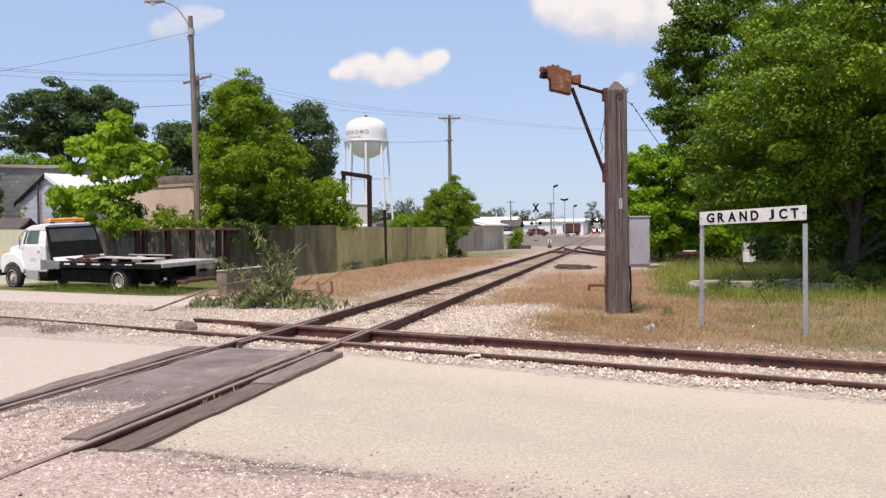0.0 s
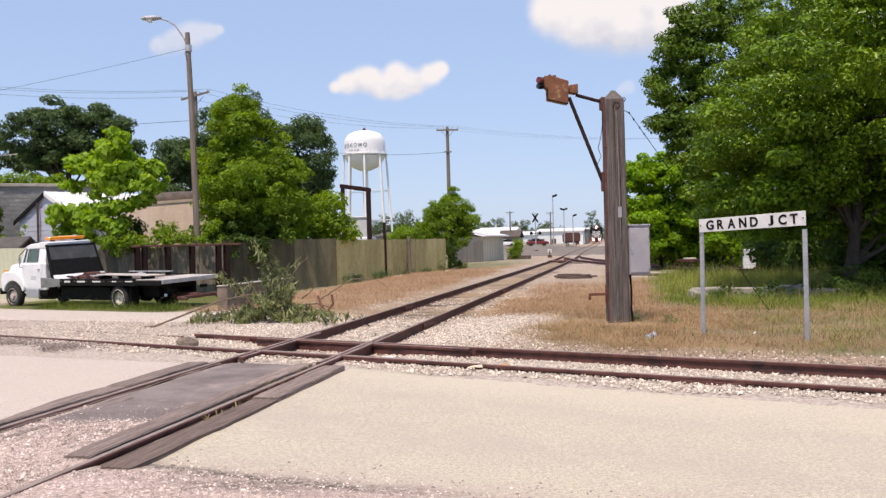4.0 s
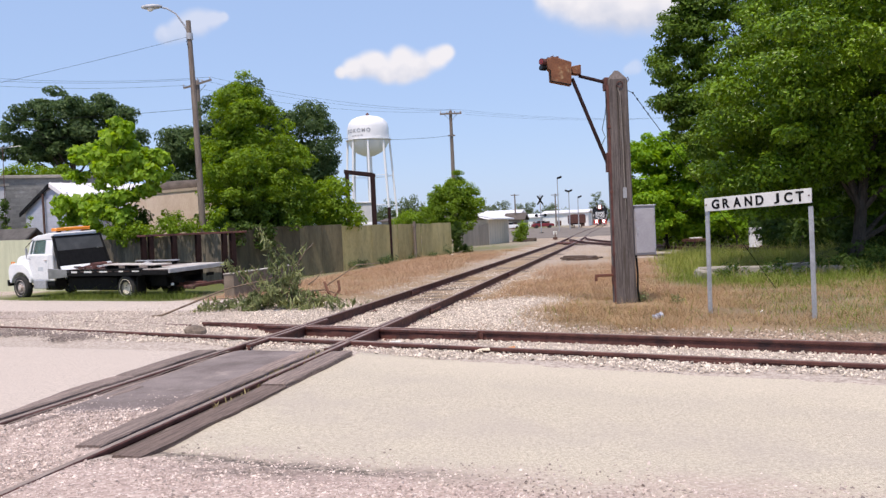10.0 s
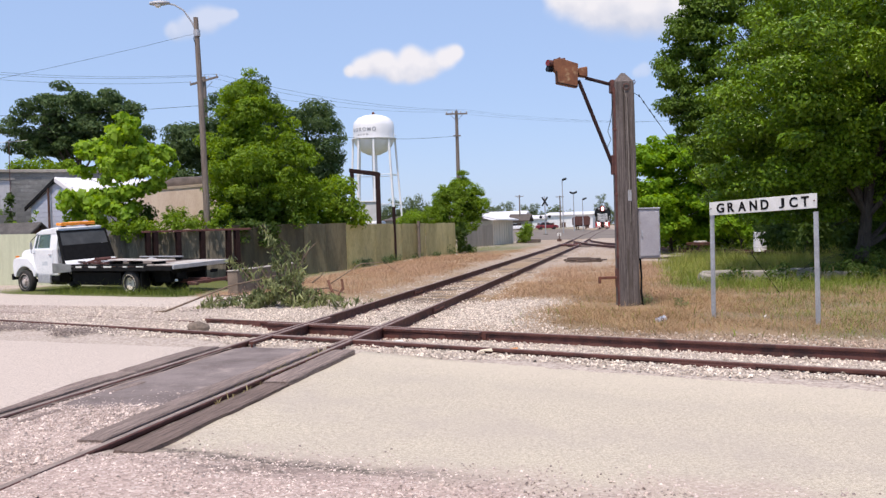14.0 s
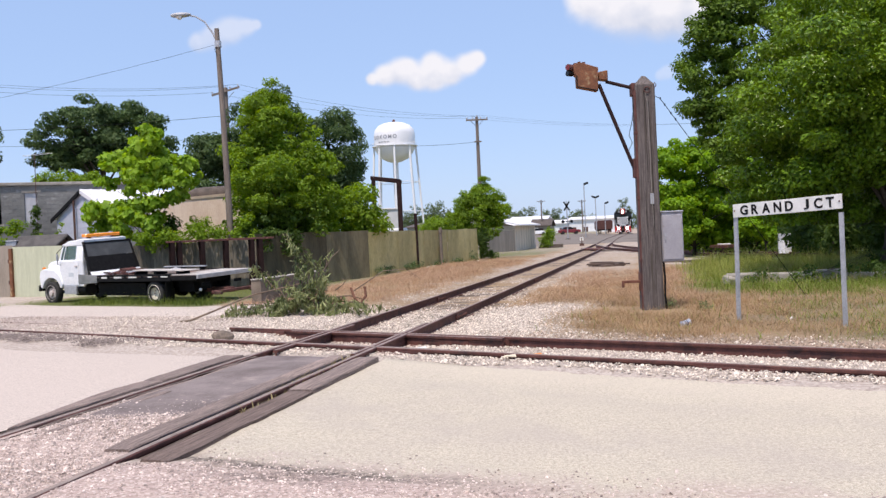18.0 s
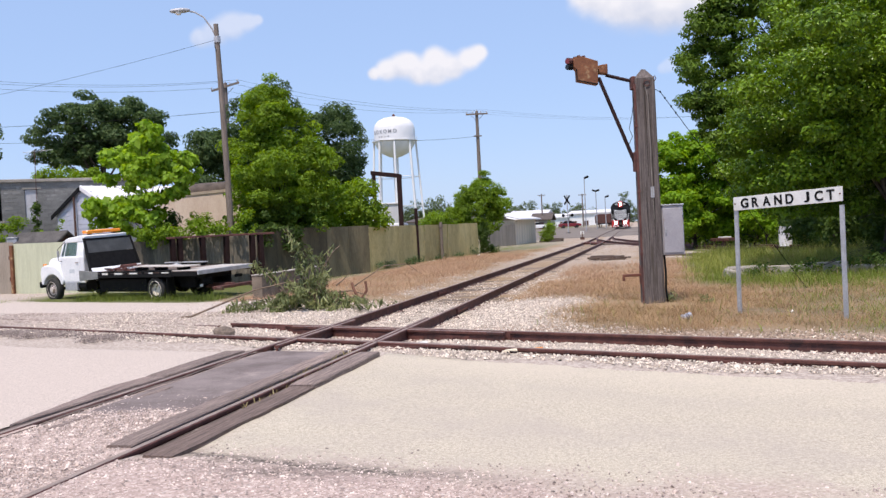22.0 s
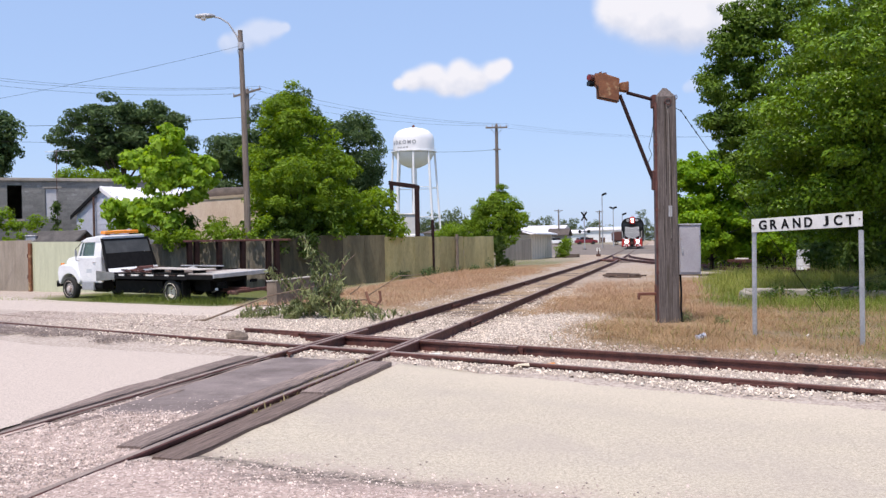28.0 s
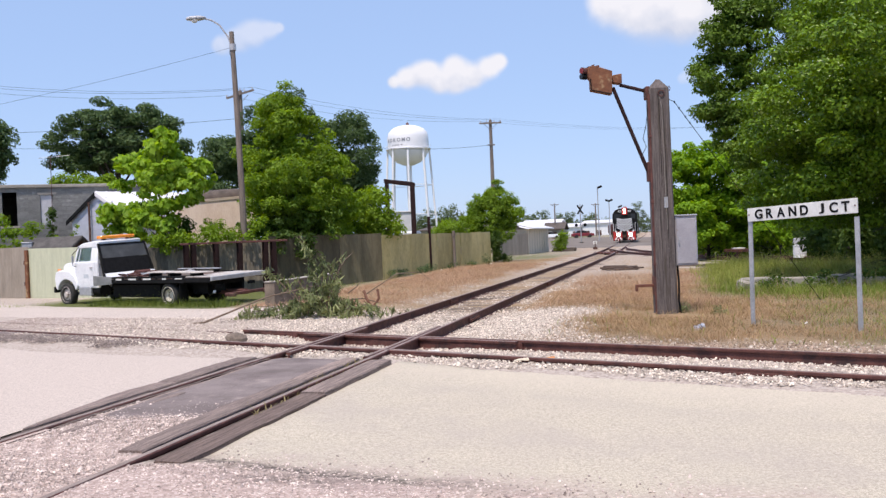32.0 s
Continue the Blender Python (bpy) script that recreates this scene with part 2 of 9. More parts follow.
OLDTIE = surface("split_old_tie", (0.05, 0.034, 0.028), (0.125, 0.088, 0.072), scale=4, fine=40, rough=0.95, bump=0.8, stretch=(0.6, 8, 8), vary=0.35)
RUST = surface("rail_rust", (0.066, 0.025, 0.021), (0.148, 0.057, 0.045), scale=6, fine=70, rough=0.75, metal=0.1, bump=0.35,
               stain=(0.048, 0.024, 0.022), stain_scale=2.2, stain_amount=0.4)
RUN = surface("rail_head", (0.165, 0.115, 0.096), (0.315, 0.238, 0.204), scale=3, fine=50, rough=0.65, metal=0.05, bump=0.1, stretch=(4, 0.7, 1))
DUSTY = surface("dusty_rail_head", (0.16, 0.12, 0.103), (0.31, 0.245, 0.212), scale=5, fine=60, rough=0.8, bump=0.2, stretch=(4, 0.7, 1))
RUST_ORANGE = surface("orange_rust", (0.125, 0.047, 0.025), (0.24, 0.10, 0.048), scale=5, fine=50, rough=0.85, metal=0.1, bump=0.3,
                      stain=(0.40, 0.29, 0.16), stain_scale=3, stain_amount=0.35)
REDRUST = surface("red_rust", (0.10, 0.036, 0.024), (0.20, 0.075, 0.048), scale=7, fine=60, rough=0.8, metal=0.1, bump=0.3)
MAROON = surface("dark_maroon_steel", (0.016, 0.007, 0.007), (0.036, 0.016, 0.015), scale=5, rough=0.8, bump=0.2, spec=0.25)
BROWN_STEEL = surface("brown_steel", (0.06, 0.035, 0.028), (0.14, 0.07, 0.05), scale=4, rough=0.75, metal=0.2, bump=0.2)
POSTWOOD = surface("grey_post_wood", (0.058, 0.047, 0.043), (0.185, 0.155, 0.143), scale=4, fine=38, rough=0.92, bump=0.9, stretch=(11, 11, 0.4),
                   stain=(0.075, 0.06, 0.05), stain_scale=1.6, stain_amount=0.45)
POLEWOOD = surface("pole_wood", (0.115, 0.092, 0.076), (0.25, 0.208, 0.177), scale=3, fine=30, rough=0.92, bump=0.5, stretch=(8, 8, 0.4))
GALV = surface("galvanised", (0.34, 0.35, 0.37), (0.50, 0.51, 0.53), scale=5, fine=40, rough=0.5, metal=0.35, bump=0.08, stain=(0.28, 0.27, 0.26), stain_scale=2, stain_amount=0.3)
BOXGREY = surface("box_grey", (0.33, 0.318, 0.342), (0.41, 0.395, 0.42), scale=3, fine=40, rough=0.6, metal=0.15, bump=0.1, stain=(0.30, 0.25, 0.21), stain_scale=3.5, stain_amount=0.3)
SIGNWHITE = surface("sign_white", (0.62, 0.62, 0.58), (0.78, 0.77, 0.74), scale=6, fine=60, rough=0.45, bump=0.05, stain=(0.5, 0.46, 0.40), stain_scale=4, stain_amount=0.2)
BLACK = surface("black_paint", (0.006, 0.006, 0.0063), (0.013, 0.0128, 0.0132), scale=6, rough=0.75, bump=0.05, spec=0.15)
RUBBER = surface("tyre_rubber", (0.012, 0.012, 0.012), (0.035, 0.034, 0.032), scale=12, rough=0.85, bump=0.2)
WHITEPAINT = surface("white_paint", (0.70, 0.72, 0.74), (0.84, 0.85, 0.86), scale=2, fine=25, rough=0.3, bump=0.02, stain=(0.52, 0.50, 0.47), stain_scale=2.2, stain_amount=0.25, stain_edge=0.3)
AMBER = surface("amber_plastic", (0.75, 0.22, 0.02), (0.95, 0.36, 0.05), scale=8, rough=0.25, bump=0.02)
CONCRETE = surface("old_concrete", (0.23, 0.21, 0.18), (0.37, 0.34, 0.295), scale=3, fine=50, rough=0.92, bump=0.4, stain=(0.17, 0.155, 0.135), stain_scale=1.5, stain_amount=0.4, stain_edge=0.25)
BLOCKWALL = surface("block_wall", (0.135, 0.136, 0.130), (0.225, 0.224, 0.214), scale=2, fine=40, rough=0.92, bump=0.3, stain=(0.33, 0.335, 0.32), stain_scale=1.3, stain_amount=0.36, stain_edge=0.16, vary=0.07, stretch=(0.45, 1, 1.3))
FENCE = surface("fence_sheet", (0.385, 0.325, 0.130), (0.585, 0.502, 0.230), scale=1.2, fine=12, rough=0.75, bump=0.05, stretch=(1.4, 1.4, 0.45),
                stain=(0.15, 0.13, 0.07), stain_scale=1.0, stain_amount=0.42, stain_edge=0.35, vary=0.16)
# Olive sheet whose colour is darkened for the ash tree's shade
FENCESHADED = surface("shaded_olive_sheet", (0.055, 0.046, 0.027), (0.105, 0.09, 0.052), scale=1.2, fine=14, rough=0.8, bump=0.1, stretch=(2.5, 2.5, 0.35), stain=(0.06, 0.05, 0.03), stain_scale=0.8, stain_amount=0.4, stain_edge=0.35, vary=0.12)
# Darker olive than FENCE, for the run just before the tan panels
FENCEOLIVE = surface("olive_sheet", (0.105, 0.09, 0.05), (0.185, 0.16, 0.092), scale=1.0, fine=10, rough=0.8, bump=0.05, stretch=(2, 2, 0.4), stain=(0.10, 0.088, 0.05), stain_scale=0.7, stain_amount=0.4, stain_edge=0.4, vary=0.2)
FENCEDIM = surface("dim_brown_sheet", (0.12, 0.105, 0.08), (0.23, 0.20, 0.155), scale=1.4, fine=16, rough=0.8, bump=0.1, stretch=(3, 3, 0.35), vary=0.3)
FENCEPALE = surface("pale_green_sheet", (0.44, 0.46, 0.32), (0.55, 0.57, 0.41), scale=1.4, fine=18, rough=0.7, bump=0.05, stretch=(3, 3, 0.35), vary=0.05)
FENCEGREY = surface("grey_sheet", (0.235, 0.195, 0.150), (0.345, 0.298, 0.240), scale=1.4, fine=18, rough=0.75, bump=0.1, stretch=(3, 3, 0.35), vary=0.12)
TANSIDING = surface("tan_siding", (0.70, 0.53, 0.41), (0.82, 0.67, 0.54), scale=1.2, fine=20, rough=0.7, bump=0.05, stretch=(2, 2, 0.5), stain=(0.40, 0.29, 0.20), stain_scale=1.2, stain_amount=0.25, stain_edge=0.3)
DARKROOF = surface("dark_roof", (0.055, 0.042, 0.035), (0.12, 0.095, 0.08), scale=3, rough=0.85, bump=0.3)
BLUESIDING = surface("blue_grey_siding", (0.44, 0.46, 0.54), (0.56, 0.58, 0.66), scale=2, rough=0.7, bump=0.05)
ROOFWHITE = surface("white_metal_roof", (0.66, 0.64, 0.65), (0.82, 0.80, 0.80), scale=1.5, rough=0.4, bump=0.05, stain=(0.55, 0.50, 0.49), stain_scale=1, stain_amount=0.3, stain_edge=0.3)
TANKWHITE = surface("tank_white", (0.74, 0.75, 0.77), (0.82, 0.82, 0.83), scale=0.2, fine=3, rough=0.4, bump=0.0)
BARK = surface("bark", (0.03, 0.024, 0.019), (0.085, 0.07, 0.056), scale=5, fine=30, rough=0.95, bump=1.0, stretch=(5, 5, 0.6), bump_size=0.03)
DEADWOOD = surface("dead_wood", (0.12, 0.082, 0.057), (0.24, 0.175, 0.125), scale=6, rough=0.9, bump=0.5, stretch=(1, 1, 1))
RUST_ORANGE_WOOD = surface("reddish_wood", (0.13, 0.055, 0.035), (0.25, 0.115, 0.075), scale=6, rough=0.9, bump=0.5)
STONE = surface("ballast_stone", (0.36, 0.302, 0.252), (0.71, 0.628, 0.540), scale=9, fine=60, rough=0.95, bump=0.3, vary=0.48, island=True, spec=0.3)
GREYSTONE = surface("grey_ballast", (0.32, 0.262, 0.232), (0.52, 0.438, 0.392), scale=9, fine=60, rough=0.95, bump=0.3, vary=0.42, island=True, spec=0.3)
DARKSTONE = surface("dirty_ballast", (0.13, 0.105, 0.096), (0.30, 0.25, 0.228), scale=9, fine=60, rough=0.95, bump=0.3, vary=0.45, island=True, spec=0.2)
LITTERSTONE = surface("brown_litter", (0.22, 0.155, 0.112), (0.46, 0.355, 0.282), scale=9, fine=60, rough=0.95, bump=0.3, vary=0.5, island=True, spec=0.2)
DRYBLADE = leafy("dry_grass", (0.280, 0.182, 0.098), (0.50, 0.358, 0.205), through_light=0.25, gloss=0.8)
CHIPSTONE = surface("mixed_chippings", (0.255, 0.200, 0.180), (0.665, 0.562, 0.510), scale=9, fine=60, rough=0.95, bump=0.3, vary=0.5, island=True, spec=0.3)
PINKBLADE = leafy("reddish_dry_grass", (0.305, 0.190, 0.122), (0.535, 0.378, 0.252), through_light=0.25, gloss=0.8)
THATCH = leafy("brown_thatch", (0.155, 0.108, 0.056), (0.33, 0.242, 0.132), through_light=0.15, gloss=0.85)
WEEDBLADE = leafy("flangeway_weed", (0.20, 0.165, 0.08), (0.36, 0.30, 0.16), through_light=0.3, gloss=0.8)
GREENBLADE = leafy("green_grass", (0.085, 0.125, 0.022), (0.25, 0.31, 0.066), through_light=0.35, gloss=0.8)
# Dark grass green, deepened further to carry the truck's shade
DARKBLADE = leafy("dark_grass", (0.045, 0.075, 0.013), (0.165, 0.215, 0.045), through_light=0.3, gloss=0.8)
FEATHERBLADE = leafy("feathery_grass", (0.165, 0.20, 0.042), (0.38, 0.405, 0.115), through_light=0.4, gloss=0.8)
LEAF_MAPLE = leafy("maple_leaf", (0.033, 0.080, 0.005), (0.195, 0.325, 0.021), (0.35, 0.46, 0.12), gloss=0.3, through_light=0.2)
LEAF_LOCUST = leafy("locust_leaf", (0.032, 0.074, 0.008), (0.160, 0.268, 0.028), gloss=0.5, through_light=0.22)
LEAF_DARK = leafy("dark_leaf", (0.032, 0.068, 0.014), (0.09, 0.15, 0.028), gloss=0.6, through_light=0.36)
LEAF_BRIGHT = leafy("bright_leaf", (0.080, 0.155, 0.014), (0.245, 0.375, 0.034), gloss=0.6, through_light=0.40)
LEAF_MID = leafy("mid_leaf", (0.076, 0.146, 0.014), (0.240, 0.375, 0.034), gloss=0.55, through_light=0.42)
# Brighter than LEAF_BRIGHT, with the sun on the scrub put into the green
LEAF_SCRUB = leafy("sunlit_leaf", (0.100, 0.215, 0.012), (0.265, 0.445, 0.026), gloss=0.6, through_light=0.42)
LEAF_YARD = leafy("dull_green_leaf", (0.032, 0.068, 0.024), (0.120, 0.188, 0.066), gloss=0.55, through_light=0.30)
LEAF_CATALPA = leafy("catalpa_leaf", (0.135, 0.255, 0.024), (0.335, 0.50, 0.055), gloss=0.5, through_light=0.45)
# Paler, greyer green: the haze of distance is put into the leaf colour
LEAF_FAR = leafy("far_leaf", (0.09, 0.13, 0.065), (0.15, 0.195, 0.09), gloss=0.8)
LEAF_GREY = leafy("dull_leaf", (0.048, 0.076, 0.024), (0.33, 0.36, 0.16), gloss=0.4, through_light=0.25)
GLASS = clear_glass("window_glass")
CABGLASS = clear_glass("cab_glass", (0.36, 0.46, 0.42))
PALEDECK = surface("worn_pale_deck", (0.36, 0.325, 0.30), (0.58, 0.54, 0.50), scale=4, fine=30, rough=0.7, metal=0.05, bump=0.15, stain=(0.17, 0.14, 0.12), stain_scale=2.5, stain_amount=0.4, stain_edge=0.25)
DARKGLASS = surface("dark_glass", (0.012, 0.014, 0.016), (0.02, 0.023, 0.026), rough=0.12, bump=0)
CHROME = surface("worn_metal", (0.40, 0.34, 0.30), (0.60, 0.54, 0.50), scale=10, rough=0.4, metal=0.7, bump=0.05)
DEEPRED = surface("dark_red_lens", (0.16, 0.016, 0.016), (0.24, 0.03, 0.028), scale=6, rough=0.25, bump=0.02)
RED = surface("red_paint", (0.42, 0.022, 0.018), (0.52, 0.035, 0.025), scale=3, rough=0.35, bump=0.02)


# ---- ground ----
def ramp01(x, a, b):
    u = np.clip((np.asarray(x, float) - a) / (b - a), 0, 1)
    return u * u * (3 - 2 * u)


def t2_far(x):
    """How far along y the crossing track's middle lies."""
    return 13.17 - 0.45 * np.asarray(x, float)


def t1_x(y):
    """The main track's middle: straight, then slight bends through the far street."""
    return np.interp(np.asarray(y, float), [60, 75, 95, 110, 123, 145, 166, 190, 220, 245, 270, 300], [0, -0.06, -0.42, -0.72, -0.88, -0.90, -0.86, -0.95, -1.15, -1.55, -2.1, -2.9])


def ground_z(x, y):
    """Height of the ground: a dip by the parked truck, low ballast along the tracks."""
    x, y = np.asarray(x, float), np.asarray(y, float)
    z = -0.24 * ramp01(-x, 4.5, 9.0) * ramp01((y - t2_far(x)) * 0.912, 2.6, 8.0) * (1 - ramp01(y, 38, 52))
    across = (y - t2_far(x)) * 0.912
    bed2 = (1 - ramp01(np.abs(across), 0.85, 1.5)) * ramp01(across, -0.55, -0.15) * ramp01(x, -1.6, 0.3)
    bed1 = (1 - ramp01(np.abs(x - t1_x(y)), 1.1, 2.0)) * ramp01(across, -0.3, 0.3) * (1 - ramp01(y, 92, 105))
    z = z - np.maximum(0.082 * bed1, 0.055 * bed2)
    shoulder = (1 - ramp01(np.abs(across + 0.95), 0.35, 0.75))
    sunk = (1 - ramp01(np.abs(across), 1.4, 2.2)) * ramp01(-x, 2.6, 4.5) * (1 - ramp01(-x, 16, 22))
    z = z + 0.022 * shoulder + 0.026 * sunk
    z = z + 0.008 * np.clip(y - 98, 0, 140) * ramp01(-x, 4.5, 9.0) + 0.0048 * np.clip(y - 105, 0, 175) * (1 - ramp01(-x, 4.5, 9.0))
    return z


def grade(y):
    """The line climbs gently beyond the far street."""
    return 0.0048 * np.clip(np.asarray(y, float) - 105, 0, 175)


SIDE = [(-0.2, 92.0), (0.5, 80.0), (2.0, 69.0), (3.9, 60.0), (6.0, 52.3), (7.6, 46.6), (9.4, 42.4), (13, 38.8), (22, 35), (40, 30)]


def side_gap(x, y):
    """Rough distance from the side track's middle."""
    return np.abs(y - np.interp(x, *zip(*SIDE))) * np.interp(x, [0, 3, 9, 14], [0.12, 0.3, 0.5, 0.8])


def spot(x, y):
    return float(ground_z(x, y))


def fbm(x, y, s):
    return np.array([noise.noise((a * s, b * s, 0.3)) + 0.5 * noise.noise((a * s * 2.3, b * s * 2.3, 4.1)) for a, b in zip(np.ravel(x), np.ravel(y))]).reshape(np.shape(x))


def zones(x, y):
    """Shares of gravel, dry grass and green grass at places of the ground."""
    n = fbm(x, y, 0.35)
    n2 = fbm(x, y, 1.3) * 0.4
    across = (y - t2_far(x)) * 0.912
    a1 = np.abs(x - t1_x(y))
    gravel = np.maximum(1 - ramp01(np.abs(across) + n * 0.5, 1.7, 2.6), (1 - ramp01(a1 + n * 0.6, 1.5, 2.5)) * (across > 0) * (1 - ramp01(y, 15.2, 19.5) * np.clip(0.68 + 0.9 * n2 + 0.3 * n, 0, 0.95)))
    gravel = np.maximum(gravel, 1 - ramp01(np.hypot((x - 5.6) / 1.7, (y - 41.5) / 4.0), 0.6, 1.0))
    gravel = gravel * (1 - 0.6 * ramp01(x, 2.2, 4.5) * ramp01(across, 0.95, 1.5) * (y < 20))
    near_bank = (1 - ramp01(x + n * 0.8, 2.2, 3.6)) * ramp01(x, -3.5, -2.2) * (across > 0) * (1 - ramp01(y, 18.5, 21.5))
    left_apron = (1 - ramp01(x, -3.0, -1.6)) * (across > 0) * (1 - ramp01(y + 0.25 * x, 19, 20.2))
    far_flat = ramp01(y, 66, 78) * (1 - ramp01(np.abs(x), 9, 14)) * 0.55
    gravel = np.maximum.reduce([gravel, near_bank, left_apron, far_flat * 0.9, (across < 0) * 1.0, (x > -0.5) * (x < 14) * (1 - ramp01(side_gap(x, y) + n * 0.4, 1.3, 2.2)) * (y > 30)])
    gravel = np.maximum(gravel, (1 - ramp01(x + n * 0.6, -19.0, -17.2)) * ramp01(y, 22, 24) * (1 - ramp01(y, 37, 40)))
    gravel = gravel * (1 - (1 - ramp01(a1, 0.45, 0.72)) * ramp01(y, 17, 24) * np.clip(0.26 + 0.9 * n2, 0, 0.7))
    gravel = np.maximum(gravel, (a1 > 0.75) * (1 - ramp01(np.abs(x - 1.0) + n * 0.9, 2.2, 3.8)) * ramp01(y, 27, 40) * np.clip(0.72 + 0.6 * n2, 0, 0.92))
    green = np.maximum.reduce([
        (1 - ramp01(x + n * 0.5, -3.6, -2.6)) * ramp01(x, -8, -6.5) * ramp01(y, 56, 64) * (1 - ramp01(y, 84, 92)) * 0.75,
        ramp01(x + n * 0.9, 4.9, 6.3) * ramp01(y + n * 1.2 + n2, 19.8, 22.5),
        ramp01(x + n, 5.6, 7.3) * ramp01(y, 11.6, 12.6) * np.clip(0.45 + 1.6 * n2 + 0.3 * n, 0, 0.85),
        (1 - ramp01(x, -9.5, -7.0)) * ramp01(y, 23.5, 25.0) * (1 - ramp01(y, 45, 60)),
        ramp01(y, 50, 66) * ramp01(np.abs(x), 5, 8) * 0.8])
    green = np.clip(green, 0, 1) * (1 - gravel)
    dry = np.clip(1 - gravel - green, 0, 1)
    return gravel, dry, green


def ground_material():
    mt = bpy.data.materials.new("ground_soil")
    mt.use_nodes = True
    t = mt.node_tree
    b = t.nodes["Principled BSDF"]
    co = t.nodes.new("ShaderNodeTexCoord")

    def noise_at(s, d):
        n = t.nodes.new("ShaderNodeTexNoise")
        n.inputs["Scale"].default_value, n.inputs["Detail"].default_value, n.inputs["Roughness"].default_value = s, d, 0.65
        wire(t, co.outputs["Object"], n.inputs["Vector"])
        return n.outputs["Fac"]

    def ramp(fac, *stops):
        r = t.nodes.new("ShaderNodeValToRGB")
        el = r.color_ramp.elements
        el[0].position, el[0].color = stops[0][0], (*stops[0][1], 1)
        el[1].position, el[1].color = stops[-1][0], (*stops[-1][1], 1)
        for p, c in stops[1:-1]:
            e = el.new(p)
            e.color = (*c, 1)
        wire(t, fac, r.inputs[0])
        return r.outputs[0]

    def mixed(fac, a, c):
        m = t.nodes.new("ShaderNodeMix")
        m.data_type = "RGBA"
        wire(t, fac, m.inputs["Factor"])
        wire(t, a, m.inputs[6])
        wire(t, c, m.inputs[7])
        return m.outputs[2]

    fine, mid, big = noise_at(38, 5), noise_at(7, 5), noise_at(0.8, 5)
    vo = t.nodes.new("ShaderNodeTexVoronoi")
    vo.inputs["Scale"].default_value = 26
    wire(t, co.outputs["Object"], vo.inputs["Vector"])
    gravel = mixed(mid, ramp(vo.outputs["Color"], (0.1, (0.24, 0.193, 0.162)), (0.55, (0.465, 0.392, 0.334)), (0.95, (0.64, 0.563, 0.487))), ramp(fine, (0.3, (0.30, 0.248, 0.218)), (0.7, (0.50, 0.436, 0.385))))
    dry = mixed(big, ramp(fine, (0.3, (0.21, 0.132, 0.073)), (0.7, (0.375, 0.262, 0.150))), ramp(mid, (0.3, (0.20, 0.145, 0.088)), (0.7, (0.365, 0.270, 0.172))))
    green = mixed(big, ramp(fine, (0.3, (0.06, 0.08, 0.022)), (0.7, (0.14, 0.165, 0.05))), ramp(mid, (0.3, (0.08, 0.095, 0.03)), (0.7, (0.17, 0.17, 0.07))))
    weights = []
    for key in ("dry", "green"):
        a = t.nodes.new("ShaderNodeAttribute")
        a.attribute_name = key
        weights.append(a.outputs["Fac"])
    colour = mixed(weights[1], mixed(weights[0], gravel, dry), green)
    wire(t, colour, b.inputs["Base Color"])
    b.inputs["Roughness"].default_value = 0.95
    b.inputs["Specular IOR Level"].default_value = 0.2
    bp = t.nodes.new("ShaderNodeBump")
    bp.inputs["Strength"].default_value, bp.inputs["Distance"].default_value = 0.7, 0.03
    wire(t, vo.outputs["Distance"], bp.inputs["Height"])
    wire(t, bp.outputs[0], b.inputs["Normal"])
    return mt


def build_ground():
    xs = np.concatenate([[-4000, -1500, -600, -250, -120, -80, -60, -50, -42, -36, -31], np.arange(-28, -10, 0.6), np.arange(-10, 12, 0.22), np.arange(12, 22, 0.8), [24, 28, 34, 45, 65, 100, 200, 500, 1500, 4000]])
    ys = np.concatenate([[-4000, -1000, -300, -100, -40, -20, -10, -5, -2, 1], np.arange(3, 30, 0.22), np.arange(30, 70, 0.7), np.arange(70, 130, 3.0), [135, 145, 160, 180, 210, 250, 300, 400, 600, 1000, 2000, 4500]])
    gx, gy = np.meshgrid(xs, ys)
    near = (np.abs(gx) < 60) & (gy > -6) & (gy < 140)
    z = ground_z(gx, gy)
    bumps = np.zeros_like(z)
    bumps[near] = fbm(gx[near], gy[near], 0.9) * 0.018
    across = (gy - t2_far(gx)) * 0.912
    bumps *= np.where(across < -0.5, 0, 1)
    z = z + bumps - 0.03 * (1 - ramp01(across, -1.6, -1.25))
    verts = np.stack([gx, gy, z], -1).reshape(-1, 3)
    w, h = len(xs), len(ys)
    i = (np.arange(h - 1)[:, None] * w + np.arange(w - 1)[None]).ravel()
    me = raw_mesh("ground", verts, np.stack([i, i + 1, i + w + 1, i + w], 1), ground_material(), smooth=True)
    gravel, dry, green = zones(gx, gy)
    for key, a in (("dry", dry), ("green", green)):
        at = me.attributes.new(key, "FLOAT", "POINT")
        at.data.foreach_set("value", a.astype(np.float32).ravel())
    tagged(new("ground", me), "pale gravel, dry straw-coloured grass and green weeds beside the tracks", kind="structure")


build_ground()


